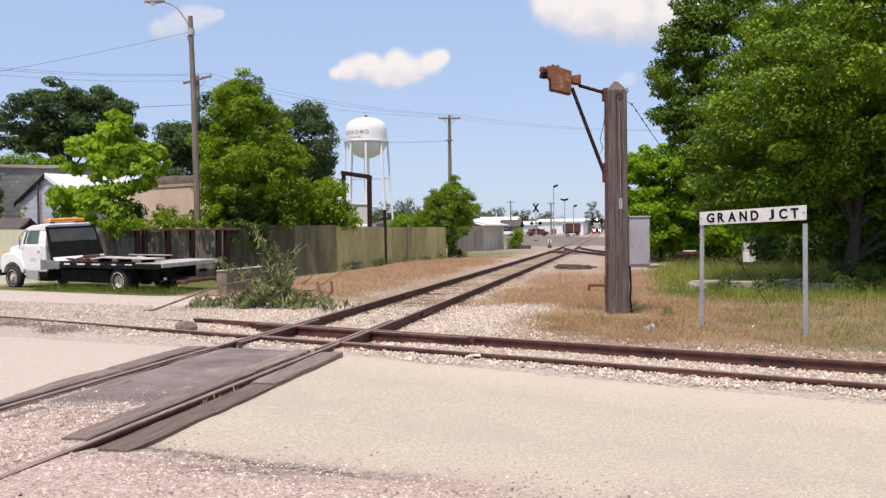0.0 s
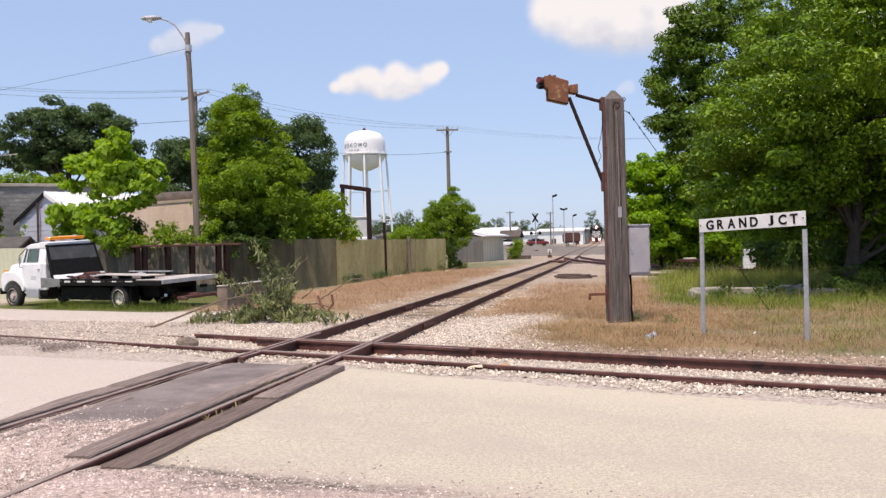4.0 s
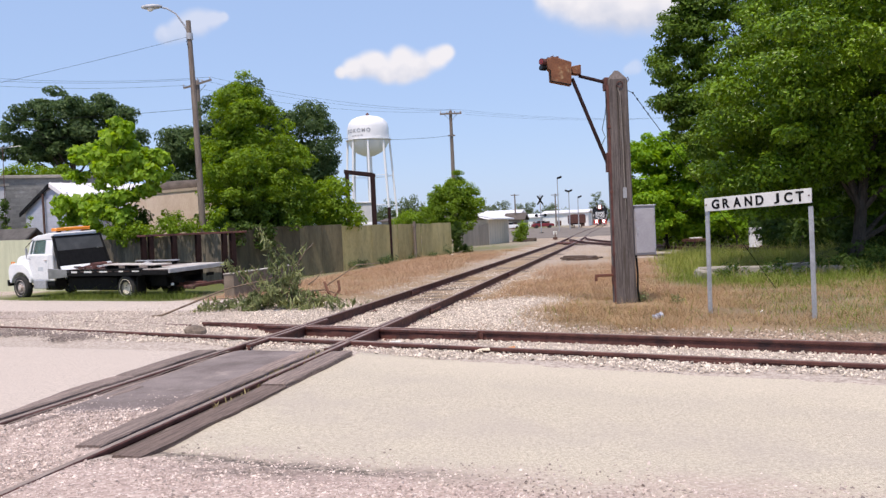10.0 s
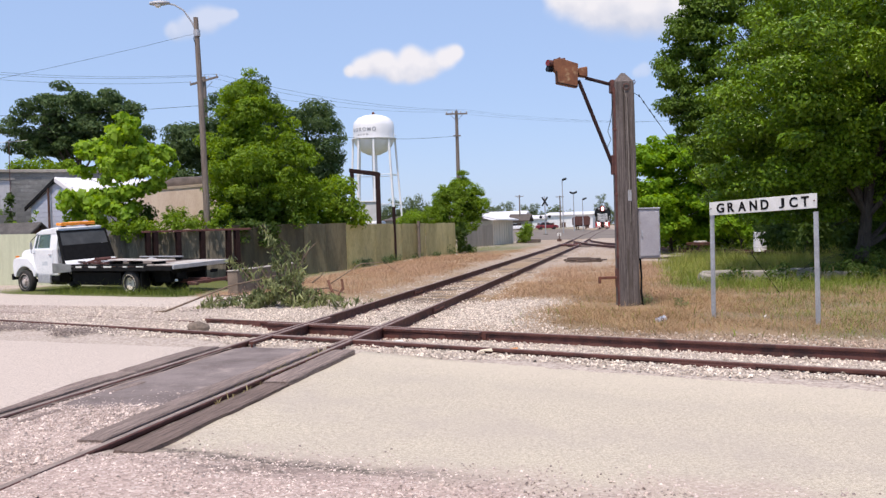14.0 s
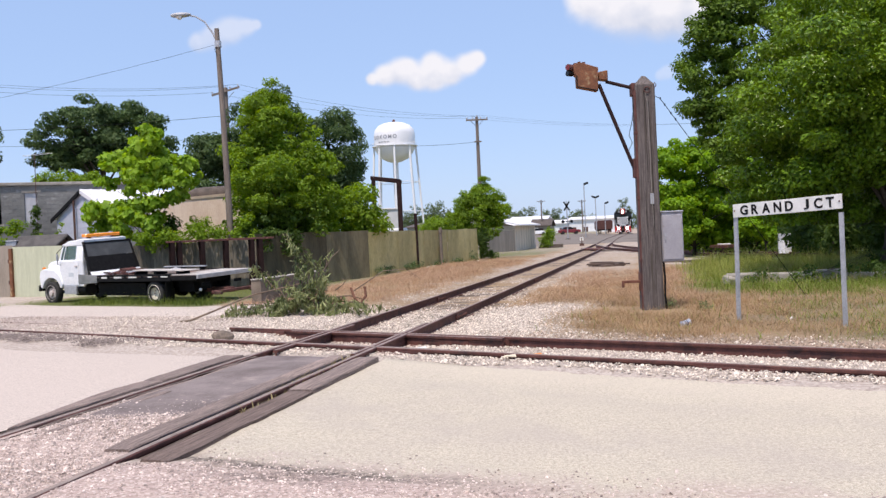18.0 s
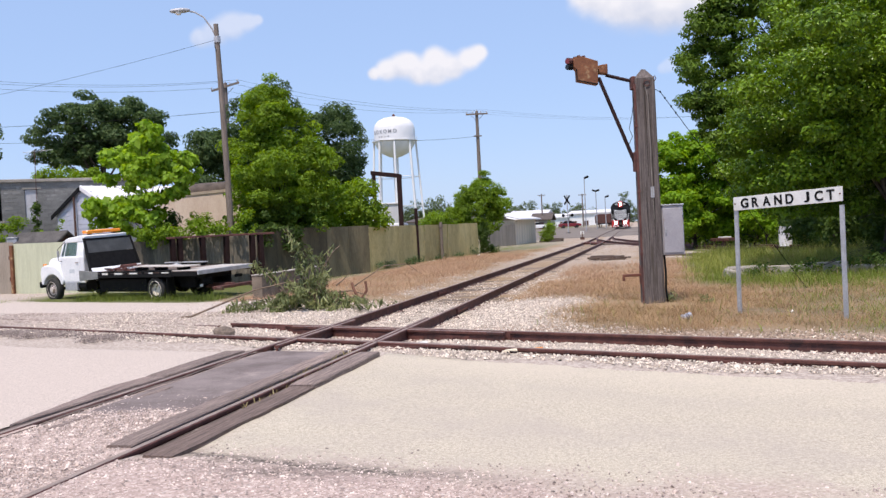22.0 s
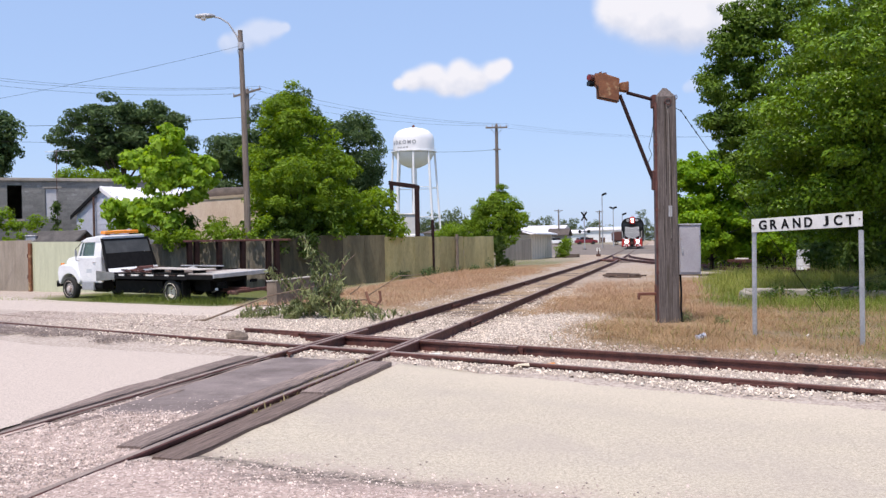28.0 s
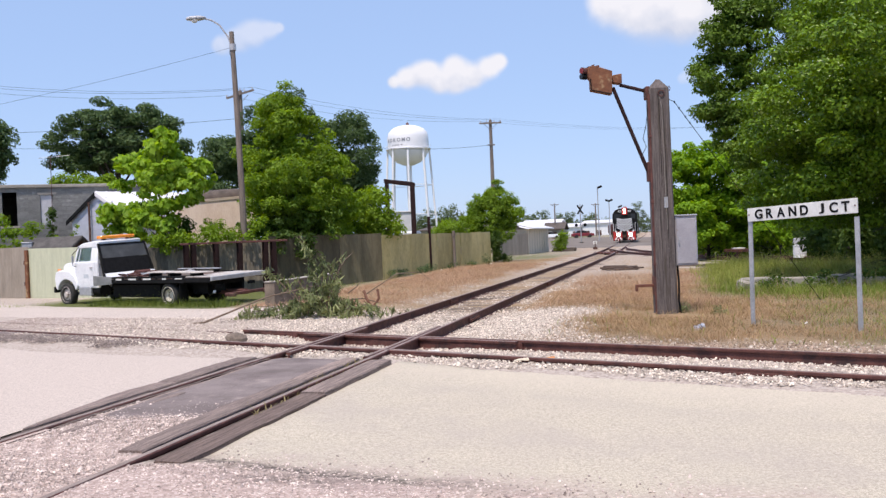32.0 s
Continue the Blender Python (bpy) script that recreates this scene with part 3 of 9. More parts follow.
def sheet(name, outline_low, outline_high, step, z_of, material, label, lift=0.0, thick=0.05):
    """A paved sheet between two lines of y over x, with a thin rim."""
    x0, x1 = outline_low[0][0], outline_low[-1][0]
    xs = np.arange(x0, x1 + step * 0.5, step)
    lo = np.interp(xs, *zip(*outline_low))
    hi = np.interp(xs, *zip(*outline_high))
    wob = np.array([noise.noise((x * 0.9, 3.1, 0)) * 0.16 + noise.noise((x * 3.1, 7.7, 0)) * 0.06 for x in xs])
    wob2 = np.array([noise.noise((x * 0.8, 13.1, 0)) * 0.12 + noise.noise((x * 3.3, 17.7, 0)) * 0.05 for x in xs])
    lo, hi = lo + wob, hi + wob2
    k = 15
    v, f = [], []
    for x, a, b in zip(xs, lo, hi):
        for j in range(k):
            y = a + (b - a) * j / (k - 1)
            edge = j in (0, k - 1)
            v.append((x, y, z_of(x, y) + lift - (thick if edge else 0) + 0.006 * noise.noise((x * 0.5, y * 0.5, 0))))
    for i in range(len(xs) - 1):
        for j in range(k - 1):
            f.append((i * k + j, (i + 1) * k + j, (i + 1) * k + j + 1, i * k + j + 1))
    return tagged(new(name, raw_mesh(name, v, f, material, smooth=True)), label, kind="structure")


def hump(x, y):
    """The road rises a little to the rails."""
    d = np.maximum(np.abs(x) - 1.0, 0)
    inner = 1 - ramp01(np.abs(x), 0.68, 0.76)
    outer = (0.050 + 0.036 * (1 - ramp01(y, 5.55, 6.1))) * np.exp(-(d / 0.9) ** 2)
    return ((0.071 + 0.015 * (1 - ramp01(y, 5.4, 6.4))) * inner + outer * (1 - inner)) * (1 - ramp01(y, 11.6, 12.6))


# the near road, in two sheets either side of the track's crossing, and the lane beyond
def road_blend():
    """Chip seal that wears into loose gravel along its edge, with dusty wheel tracks and a damp dirt seam."""
    mt = bpy.data.materials.new("road_chip_and_gravel")
    mt.use_nodes = True
    t = mt.node_tree
    b = t.nodes["Principled BSDF"]
    co = t.nodes.new("ShaderNodeTexCoord")

    def noise_at(s, d, r=0.6):
        n = t.nodes.new("ShaderNodeTexNoise")
        n.inputs["Scale"].default_value, n.inputs["Detail"].default_value, n.inputs["Roughness"].default_value = s, d, r
        wire(t, co.outputs["Object"], n.inputs["Vector"])
        return n.outputs["Fac"]

    def ramp(fac, *stops):
        r = t.nodes.new("ShaderNodeValToRGB")
        el = r.color_ramp.elements
        el[0].position, el[0].color = stops[0][0], (*stops[0][1], 1)
        el[1].position, el[1].color = stops[-1][0], (*stops[-1][1], 1)
        for p, c in stops[1:-1]:
            e = el.new(p)
            e.color = (*c, 1)
        wire(t, fac, r.inputs[0])
        return r.outputs[0]

    def mixed(fac, a, c, how="MIX"):
        m = t.nodes.new("ShaderNodeMix")
        m.data_type, m.blend_type = "RGBA", how
        for sock, value in ((m.inputs["Factor"], fac), (m.inputs[6], a), (m.inputs[7], c)):
            if isinstance(value, bpy.types.NodeSocket):
                wire(t, value, sock)
            else:
                sock.default_value = (*value, 1) if isinstance(value, tuple) else value
        return m.outputs[2]

    def share(key):
        a = t.nodes.new("ShaderNodeAttribute")
        a.attribute_name = key
        return a.outputs["Fac"]

    def times(a, c):
        m = t.nodes.new("ShaderNodeMath")
        m.operation = "MULTIPLY"
        m.use_clamp = True
        wire(t, a, m.inputs[0])
        if isinstance(c, bpy.types.NodeSocket):
            wire(t, c, m.inputs[1])
        else:
            m.inputs[1].default_value = c
        return m.outputs[0]

    fine, mid, patch = noise_at(105, 3), noise_at(34, 4), noise_at(1.1, 5, 0.65)
    vo = t.nodes.new("ShaderNodeTexVoronoi")
    vo.inputs["Scale"].default_value = 48
    wire(t, co.outputs["Object"], vo.inputs["Vector"])
    chip = mixed(0.5, ramp(fine, (0.38, (0.235, 0.206, 0.160)), (0.62, (0.670, 0.600, 0.476))), ramp(mid, (0.34, (0.285, 0.252, 0.199)), (0.66, (0.618, 0.550, 0.437))))
    chip = mixed(times(ramp(patch, (0.40, (0, 0, 0)), (0.70, (1, 1, 1))), 0.32), chip, (0.372, 0.320, 0.280))
    chip = mixed(times(share("wheel"), 0.5), chip, (0.370, 0.325, 0.285))
    chip = mixed(times(share("dust"), 0.35), chip, (0.575, 0.505, 0.405))
    stones = ramp(vo.outputs["Color"], (0.05, (0.15, 0.115, 0.098)), (0.45, (0.382, 0.295, 0.260)), (0.75, (0.518, 0.412, 0.368)), (0.97, (0.76, 0.69, 0.63)))
    loose = mixed(0.4, stones, ramp(mid, (0.3, (0.315, 0.236, 0.206)), (0.7, (0.498, 0.392, 0.348))))
    colour = mixed(share("loose"), chip, loose)
    seam = times(share("seam"), ramp(noise_at(17, 5, 0.7), (0.36, (0, 0, 0)), (0.56, (1, 1, 1))))
    colour = mixed(seam, colour, (0.085, 0.070, 0.062))
    wire(t, colour, b.inputs["Base Color"])
    b.inputs["Roughness"].default_value = 0.94
    b.inputs["Specular IOR Level"].default_value = 0.2
    bp = t.nodes.new("ShaderNodeBump")
    bp.inputs["Strength"].default_value, bp.inputs["Distance"].default_value = 0.5, 0.008
    wire(t, mid, bp.inputs["Height"])
    wire(t, bp.outputs[0], b.inputs["Normal"])
    return mt


def verge_line(x):
    """Where the seal ends along the near side."""
    return np.interp(x, [1.17, 2.2, 3.3, 4.4, 6, 60], [6.02, 5.80, 5.62, 5.40, 4.95, -9])


def road_near():
    xs = np.concatenate([np.arange(0.80, 9, 0.07), np.arange(9, 16, 0.4), [18, 22, 30, 45, 60]])
    hi = np.interp(xs, [0.8, 1.17, 4.36, 6.8, 60], [11.3, 11.2, 10.02, 9.05, -14.9])
    hi = hi + np.array([noise.noise((x * 0.8, 13.1, 0)) * 0.12 + noise.noise((x * 3.3, 17.7, 0)) * 0.05 for x in xs])
    off = np.concatenate([[0, 0.05, 0.3], np.arange(0.6, 3.6, 0.2), np.arange(3.6, 7.4, 0.07), [7.8, 8.6, 10, 13, 18]])
    gx = np.repeat(xs[:, None], len(off), 1)
    gy = hi[:, None] - off[None]
    n1, n2 = fbm(gx, gy, 1.1), fbm(gx, gy, 3.7)
    z = hump(gx, gy) + 0.004 + 0.008 * n1
    z[:, 0] -= 0.05
    inside = (gx < 1.10) & (gy > 5.97)
    z = np.where(inside, np.minimum(z, 0.0), z)
    k = len(off)
    i = (np.arange(len(xs) - 1)[:, None] * k + np.arange(k - 1)[None]).ravel()
    me = raw_mesh("road_1", np.stack([gx, gy, z], -1).reshape(-1, 3), np.stack([i, i + 1, i + k + 1, i + k], 1), road_blend(), smooth=True)
    below = verge_line(gx) - gy
    v = (gy - t2_far(gx)) * 0.912
    masks = {
        "loose": ramp01(below + 0.30 * n1 + 0.16 * n2, -0.55, 0.30),
        "seam": np.clip(np.exp(-((below + 0.04 + 0.09 * n1 + 0.05 * n2) / 0.10) ** 2) * (1 - ramp01(gx, 2.6, 3.9)) + 0.95 * np.exp(-((gy - 5.62 + 0.15 * n2) / 0.15) ** 2 - ((gx - 2.0) / 0.48) ** 2), 0, 1),
        "wheel": np.clip(np.exp(-((v + 4.1 + 0.5 * n1) / 0.55) ** 2) + np.exp(-((v + 2.7 + 0.4 * n1) / 0.35) ** 2) * 0.7 + np.exp(-((v + 5.7 + 0.4 * n1) / 0.5) ** 2) * 0.7, 0, 1) * np.clip(0.6 + 0.8 * n2, 0, 1),
        "dust": np.exp(-((v + 1.6) / 0.7) ** 2) * np.clip(0.75 + 0.6 * n1, 0, 1)}
    for key, a in masks.items():
        at = me.attributes.new(key, "FLOAT", "POINT")
        at.data.foreach_set("value", a.astype(np.float32).ravel())
    tagged(new("road_1", me), "pale chip-sealed road crumbling into pinkish gravel along its edge", kind="structure")


road_near()
sheet("road_2", [(-60, 26), (-8, 3.0), (-1.05, 2.5)], [(-60, 39.1), (-6, 13.75), (-1.05, 12.2)],
      0.25, hump, ROADPINK, "pale chip-sealed road running up to the plank crossing", lift=0.004)
sheet("road_7", [(-0.665, -6.0), (0.67, -6.0)], [(-0.665, 9.0), (0.67, 8.6)], 0.05, hump, VERGE, "pinkish fine gravel between the rails", lift=0.0, thick=0.005)
sheet("road_10", [(-1.15, -6.0), (-0.80, -6.0)], [(-1.15, 6.5), (-0.80, 6.5)], 0.05, hump, VERGE, "pinkish gravel beside the rail", lift=0.0, thick=0.005)
for k, (x0, x1, y1) in enumerate(((0.655, 0.717, 5.95), (-0.717, -0.655, 6.9))):
    sheet("road_%d" % (11 + k), [(x0, -6.0), (x1, -6.0)], [(x0, y1), (x1, y1)], 0.0155, lambda x, y: 0.085, VERGE, "fine gravel packed against the rail", thick=0.004)
# Flangeway dirt, its brown darkened to hold the shade of the gap
SHADEDIRT = surface("shaded_flangeway_dirt", (0.055, 0.037, 0.030), (0.135, 0.096, 0.079), scale=9, fine=70, rough=0.95, bump=0.4, stain=(0.30, 0.25, 0.20), stain_scale=3, stain_amount=0.35)
for k, (x0, x1, y0, y1, z) in enumerate(((-0.717, -0.655, 6.9, 11.4, 0.077), (0.640, 0.717, 5.95, 11.3, 0.066), (0.783, 0.955, 5.95, 11.2, 0.045), (-0.860, -0.783, 6.5, 11.6, 0.080))):
    sheet("road_%d" % (14 + k), [(x0, y0), (x1, y0)], [(x0, y1), (x1, y1)], (x1 - x0) / 4, lambda x, y, z=z: z + 0.012 * noise.noise((x * 9, y * 2.3, 4)), SHADEDIRT, "packed dirt in the flangeway, darkened for the gap's shade", thick=0.004)
sheet("road_3", [(-60, 39.6), (-10.3, 19.9), (-5.4, 18.6), (-4.6, 18.8)], [(-60, 50), (-18.9, 30.2), (-14.7, 27.5), (-8.0, 25.2), (-4.6, 23.2)],
      0.25, spot, ROADPINK, "pale chip-sealed side lane in front of the truck", lift=0.02)
sheet("road_4", [(-160, 96), (-9, 93), (-3.6, 98), (7, 99)], [(-160, 200), (-9, 196), (-3.6, 190), (7, 186)], 1.0, spot, FARLOT, "grey asphalt yard and street across the line", lift=0.03)
sheet("road_18", [(-9.4, 15.75), (-5.5, 14.15)], [(-9.4, 17.0), (-5.5, 15.2)], 0.12, spot, ASPHALT, "worn dark asphalt patch beside the sunken rail", lift=0.012, thick=0.03)
sheet("road_5", [(-0.56, 7.35), (0.46, 7.4)], [(-0.56, 11.5), (0.46, 11.1)], 0.05, lambda x, y: 0.0, ASPHALT, "dark asphalt filling between the crossing planks", lift=0.082, thick=0.012)

# ---- tracks ----
RAIL_TOP = 0.09
RAIL_PROFILE = [(-0.066, 0), (0.066, 0), (0.064, 0.012), (0.012, 0.028), (0.009, 0.125), (0.034, 0.137), (0.036, 0.163), (0.028, 0.171),
                (-0.028, 0.171), (-0.036, 0.163), (-0.034, 0.137), (-0.009, 0.125), (-0.012, 0.028), (-0.064, 0.012)]


def rail(points, parent, label="", top=RAIL_TOP, head=RUN):
    """One rail: rusty web and foot, and a worn running head."""
    r = part("rail", Solid().extrude(RAIL_PROFILE, [(x, y, top - 0.171 + float(grade(y))) for x, y in points]), RUST, parent, label)
    part("rail_head", Solid().extrude([(-0.027, -0.004), (0.027, -0.004), (0.025, 0.0025), (-0.025, 0.0025)], [(x, y, top + float(grade(y))) for x, y in points]), head, r, "worn bare-steel running surface")
    return r


def joint_bar(parent, x, y, rz, side):
    """A bolted splice along a rail's web."""
    m = pose(x, y, RAIL_TOP - 0.16, rz=rz)
    s = Solid().box(-0.45, 0.45, side * 0.012, side * 0.045, 0.022, 0.125)
    for k in range(6):
        bx = -0.375 + 0.15 * k
        s.tube([(bx, side * 0.04, 0.07), (bx, side * 0.075, 0.07)], 0.018, 6)
    return part("joint_bar", s, RUST, parent, "rusty bolted splice bar", bevel=0.004, m=m)


track_main = thing("main_track", pose(0, 0, 0), "rusty main line with pale ballast and weathered ties", "railway track", kind="structure")
track_cross = thing("crossing_track", pose(0, 0, 0), "rusty track crossing the main line at a diamond", "railway track", kind="structure")
ys1 = [11.3, 20, 40, 60, 75, 85, 95, 103, 110, 116, 123, 134, 145, 156, 166, 178, 190, 205, 220, 232, 245, 258, 270, 300]
for s in (-0.75, 0.75):
    rail([(float(t1_x(y)) + s, y) for y in ys1], track_main)
    rail([(s, -6), (s, 0), (s, 6.0), (s, 11.3)], track_main, "dusty rail set in the road crossing", head=DUSTY)
U2 = Vector((0.9119, -0.4104, 0))          # along the crossing track
V2 = Vector((0.4104, 0.9119, 0))
C2 = Vector((0, 13.17, 0))


def on2(along, off):
    p = C2 + U2 * along + V2 * off
    return p.x, p.y


rail([on2(-16, -0.75), on2(40, -0.75)], track_cross)
rail([on2(-3.55, 0.75), on2(40, 0.75)], track_cross)
rail([on2(-16, 0.75), on2(-3.9, 0.75)], track_cross, "rail sunk in gravel", top=0.034)
# guard rails and castings of the diamond
for s in (-0.75, 0.75):
    q = -s / abs(s)
    rail([(s + q * 0.105, 11.35 if s > 0 else 11.9), (s + q * 0.105, 15.3)], track_main, "short guard rail beside the running rail", top=RAIL_TOP - 0.004)
    rail([on2(-1.9, s + q * 0.105), on2(2.3, s + q * 0.105)], track_cross, "short guard rail beside the running rail", top=RAIL_TOP - 0.008)
for a in (-0.82, 0.82):
    for o in (-0.75, 0.75):
        for k in (-1, 1):
            x, y = on2(a + 0.45 * o / 0.75 * 0 + k * 0.62, o)
            part("filler_block", Solid().box(-0.28, 0.28, -0.125, 0.125, -0.075, 0.035), RUST, track_cross, "bolted filler casting", bevel=0.012, m=pose(x, y, 0, rz=-24.2))
for x, y in ((-0.75, 22.5), (0.75, 17.6), (0.75, 29.5), (-0.75, 34)):
    for q in (-1, 1):
        joint_bar(track_main, x, y, 90, q)
for a, o in ((1.9, 0.75), (1.55, -0.75), (8.2, 0.75), (6.1, -0.75), (-2.6, 0.75)):
    for q in (-1, 1):
        joint_bar(track_cross, *on2(a, o), -24.2, q)
# ties, each by itself, with plates under the rails
tie_mesh = Solid().box(-1.3, 1.3, -0.115, 0.115, -0.17, 0).mesh("tie", TIE, 0.012)
plate_mesh = Solid().box(-0.09, 0.09, -0.14, 0.14, 0, 0.014).mesh("tie_plate", RUST)
y, i = 14.6, 0
while y < 96:
    t = part("tie", tie_mesh, TIE, track_main, m=pose(float(t1_x(y)) + random.uniform(-0.07, 0.07), y, -0.083 + 0.004 * float(ramp01(y, 18, 24)) + random.uniform(-0.012, 0.006), 0, 0, random.uniform(-1.6, 1.6)))
    if y < 40:
        for s in (-0.75, 0.75):
            part("tie_plate", plate_mesh, RUST, t, m=pose(s, 0, 0.001))
    y += 0.53 + random.uniform(-0.03, 0.03)
a = -5.0
while a < 12:
    if abs(a) > 1.4:
        x, y = on2(a, 0)
        t = part("tie", tie_mesh, TIE, track_cross, m=pose(x, y, -0.105 + random.uniform(-0.012, 0.004), 0, 0, 65.8 + random.uniform(-1.5, 1.5)))
        for s in (-0.75, 0.75):
            part("tie_plate", plate_mesh, RUST, t, m=pose(s, 0, 0.001))
    a += 0.53

# planks of the road crossing
def plank(x0, x1, y0, y1, top, label="", tilt=0.0, skew=0.0, wood=None, taper=0.0):
    s = Solid()
    n = 26
    prof = []
    for k in range(n + 1):
        y = y0 + (y1 - y0) * k / n
        w = 0.016 * noise.noise((x0 * 5, y * 1.3, 0.5)) + 0.010 * noise.noise((x0 * 9, y * 6.0, 1.5))
        prof.append((x0 + w + skew * (y - y0) + taper * max(0.0, 1 - (y - y0) / 1.7), x1 + 0.020 * noise.noise((x1 * 5, y * 1.7, 2.5)) + 0.012 * noise.noise((x1 * 9, y * 6.5, 3.5)) - 0.02 * max(0, 1 - 18 * min(k, n - k) / n) + skew * (y - y0), y, top + 0.012 * noise.noise((x0, y * 0.8, 7)) - 0.008 * max(0, 1 - 18 * min(k, n - k) / n)))
    v, f = [], []
    for a, b, y, z in prof:
        v += [(a, y, -0.06), (b, y, -0.06), (b, y, z - 0.012), (b - 0.012, y, z + tilt), (a + 0.012, y, z), (a, y, z - 0.012)]
    for k in range(n):
        for j in range(6):
            f.append((k * 6 + j, (k + 1) * 6 + j, (k + 1) * 6 + (j + 1) % 6, k * 6 + (j + 1) % 6))
    f += [tuple(range(6)), tuple(n * 6 + j for j in range(6))[::-1]]
    s.add(v, f)
    return part("crossing_plank", s, wood or TIMBER, crossing, label)


crossing = thing("plank_crossing", pose(0, 0, 0), "weathered grey timber planks laid beside the rails of a road crossing", "road crossing", kind="structure")
plank(-1.11, -0.85, 6.80, 9.3, 0.104, "plank with a splintered, tapering end", taper=0.21)
plank(-1.12, -0.85, 9.31, 11.35, 0.104)
plank(-0.66, -0.585, 7.0, 11.4, 0.072, "narrow inner flangeway board")
plank(-0.50, -0.40, 6.7, 8.7, 0.085, "loose narrow board")
plank(0.475, 0.702, 6.06, 9.4, 0.110, skew=-0.010)
plank(0.445, 0.660, 9.42, 11.15, 0.105, "split and worn plank end")
plank(0.915, 1.150, 5.82, 8.6, 0.094, "grimy brown plank with a splintered end", tilt=-0.012, skew=0.002, wood=GRIMYTIMBER)
plank(0.870, 1.14, 8.61, 10.95, 0.104, skew=-0.006)
plank(0.395, 0.43, 7.6, 10.8, 0.088, "thin splintered edge board")

# a second track that joins from one side
track_side = thing("side_track", pose(0, 0, 0), "rusty track joining the main line from the yard", "railway track", kind="structure")


def offset_line(pts, d):
    out = []
    for i, p in enumerate(pts):
        a, b = Vector(pts[max(i - 1, 0)]), Vector(pts[min(i + 1, len(pts) - 1)])
        u = (b - a).normalized()
        out.append((p[0] - u.y * d, p[1] + u.x * d))
    return out


for s in (-0.75, 0.75):
    rail(offset_line(SIDE, s), track_side, top=0.17)
for i in range(len(SIDE) - 2):
    p, q = Vector(SIDE[i]), Vector(SIDE[i + 1])
    n = int((q - p).length / 0.6)
    for k in range(n):
        c = p.lerp(q, k / n)
        if c.y < 70:
            part("tie", tie_mesh, TIE, track_side, m=pose(c.x, c.y, 0.0, 0, 0, math.degrees(math.atan2(q.y - p.y, q.x - p.x)) + 90))
for k, (x, y) in enumerate(((0.3, 70.5), (-0.5, 72.8), (0.5, 76))):
    part("frog_casting", Solid().box(-0.5, 0.5, -0.9, 0.9, -0.05, 0.085), RUST, track_side, "crossing casting", bevel=0.02, m=pose(x, y, 0, rz=7))


# ---- loose stones and grasses ----
def scatter_stones(name, n, place, size, material, label):
    """Many small angular stones in one mesh."""
    base = np.array([(1, 0, -0.2), (-0.5, 0.87, -0.2), (-0.5, -0.87, -0.2), (0.3, 0.55, 0.6), (-0.65, 0, 0.55), (0.35, -0.6, 0.5)], float)
    tri = np.array([(0, 1, 3), (1, 2, 4), (2, 0, 5), (0, 3, 5), (1, 4, 3), (2, 5, 4), (3, 4, 5)])
    p = place(n)
    n = len(p)
    ang = rng.uniform(0, 2 * np.pi, n)
    s = size * np.exp(rng.normal(0, 0.35, n))
    v = base[None] * (1 + rng.uniform(-0.3, 0.3, (n, 6, 3)))
    tilt = rng.normal(0, 0.35, (n, 2))
    v[:, :, 2] = v[:, :, 2] * rng.uniform(0.6, 1.1, n)[:, None] + v[:, :, 0] * tilt[:, :1] + v[:, :, 1] * tilt[:, 1:]
    c, q = np.cos(ang)[:, None], np.sin(ang)[:, None]
    x = v[:, :, 0] * c - v[:, :, 1] * q
    y = v[:, :, 0] * q + v[:, :, 1] * c
    v = np.stack([x, y, v[:, :, 2]], -1) * s[:, None, None] + p[:, None]
    f = (np.arange(n)[:, None, None] * 6 + tri[None]).reshape(-1, 3)
    return tagged(new(name, raw_mesh(name, v.reshape(-1, 3), f, material)), label, "gravel", kind="stuff")


def bed_places(n):
    x, y = rng.uniform(-8, 9.5, n * 3), rng.uniform(8.5, 34, n * 3)
    across = (y - t2_far(x)) * 0.912
    g, d, gr = zones(x, y)
    keep = (across > -1.28 + 0.12 * np.sin(x * 2.3)) & (rng.uniform(0, 1, len(x)) < g * np.clip(26 / np.maximum(y, 10) - 0.6, 0.12, 1) * (1 - 0.66 * ramp01(-x, 1.9, 4.5)) * (1 - 0.68 * ramp01(x, 2.0, 4.2) * ramp01(across, 0.95, 1.3)))
    x, y = x[keep][:n], y[keep][:n]
    return np.stack([x, y, ground_z(x, y) + 0.012], 1)


def shoulder_places(n):
    x, y = rng.uniform(-2.6, 7.5, n * 5), rng.uniform(3.6, 7.0, n * 5)
    loose = ramp01(verge_line(np.maximum(x, 1.17)) - y + 0.3 * fbm(x, y, 1.1), -0.7, 0.5)
    keep = (np.abs(np.abs(x) - 0.75) > 0.05) & (rng.uniform(0, 1, len(x)) < loose) & (np.abs(x) > 0.66) & ~((x > 0.7) & (x < 1.24) & (y > 5.78))
    x, y = x[keep][:n], y[keep][:n]
    return np.stack([x, y, hump(x, y) + 0.003], 1)


scatter_stones("ballast_gravel", 105000, bed_places, 0.0125, STONE, "pale limestone ballast stones between and beside the rails")


def mid_places(n):
    x, y = rng.uniform(-0.66, 0.66, n), rng.uniform(4.5, 8.2, n)
    return np.stack([x, y, np.maximum(0.072, hump(x, y) + 0.003)], 1)


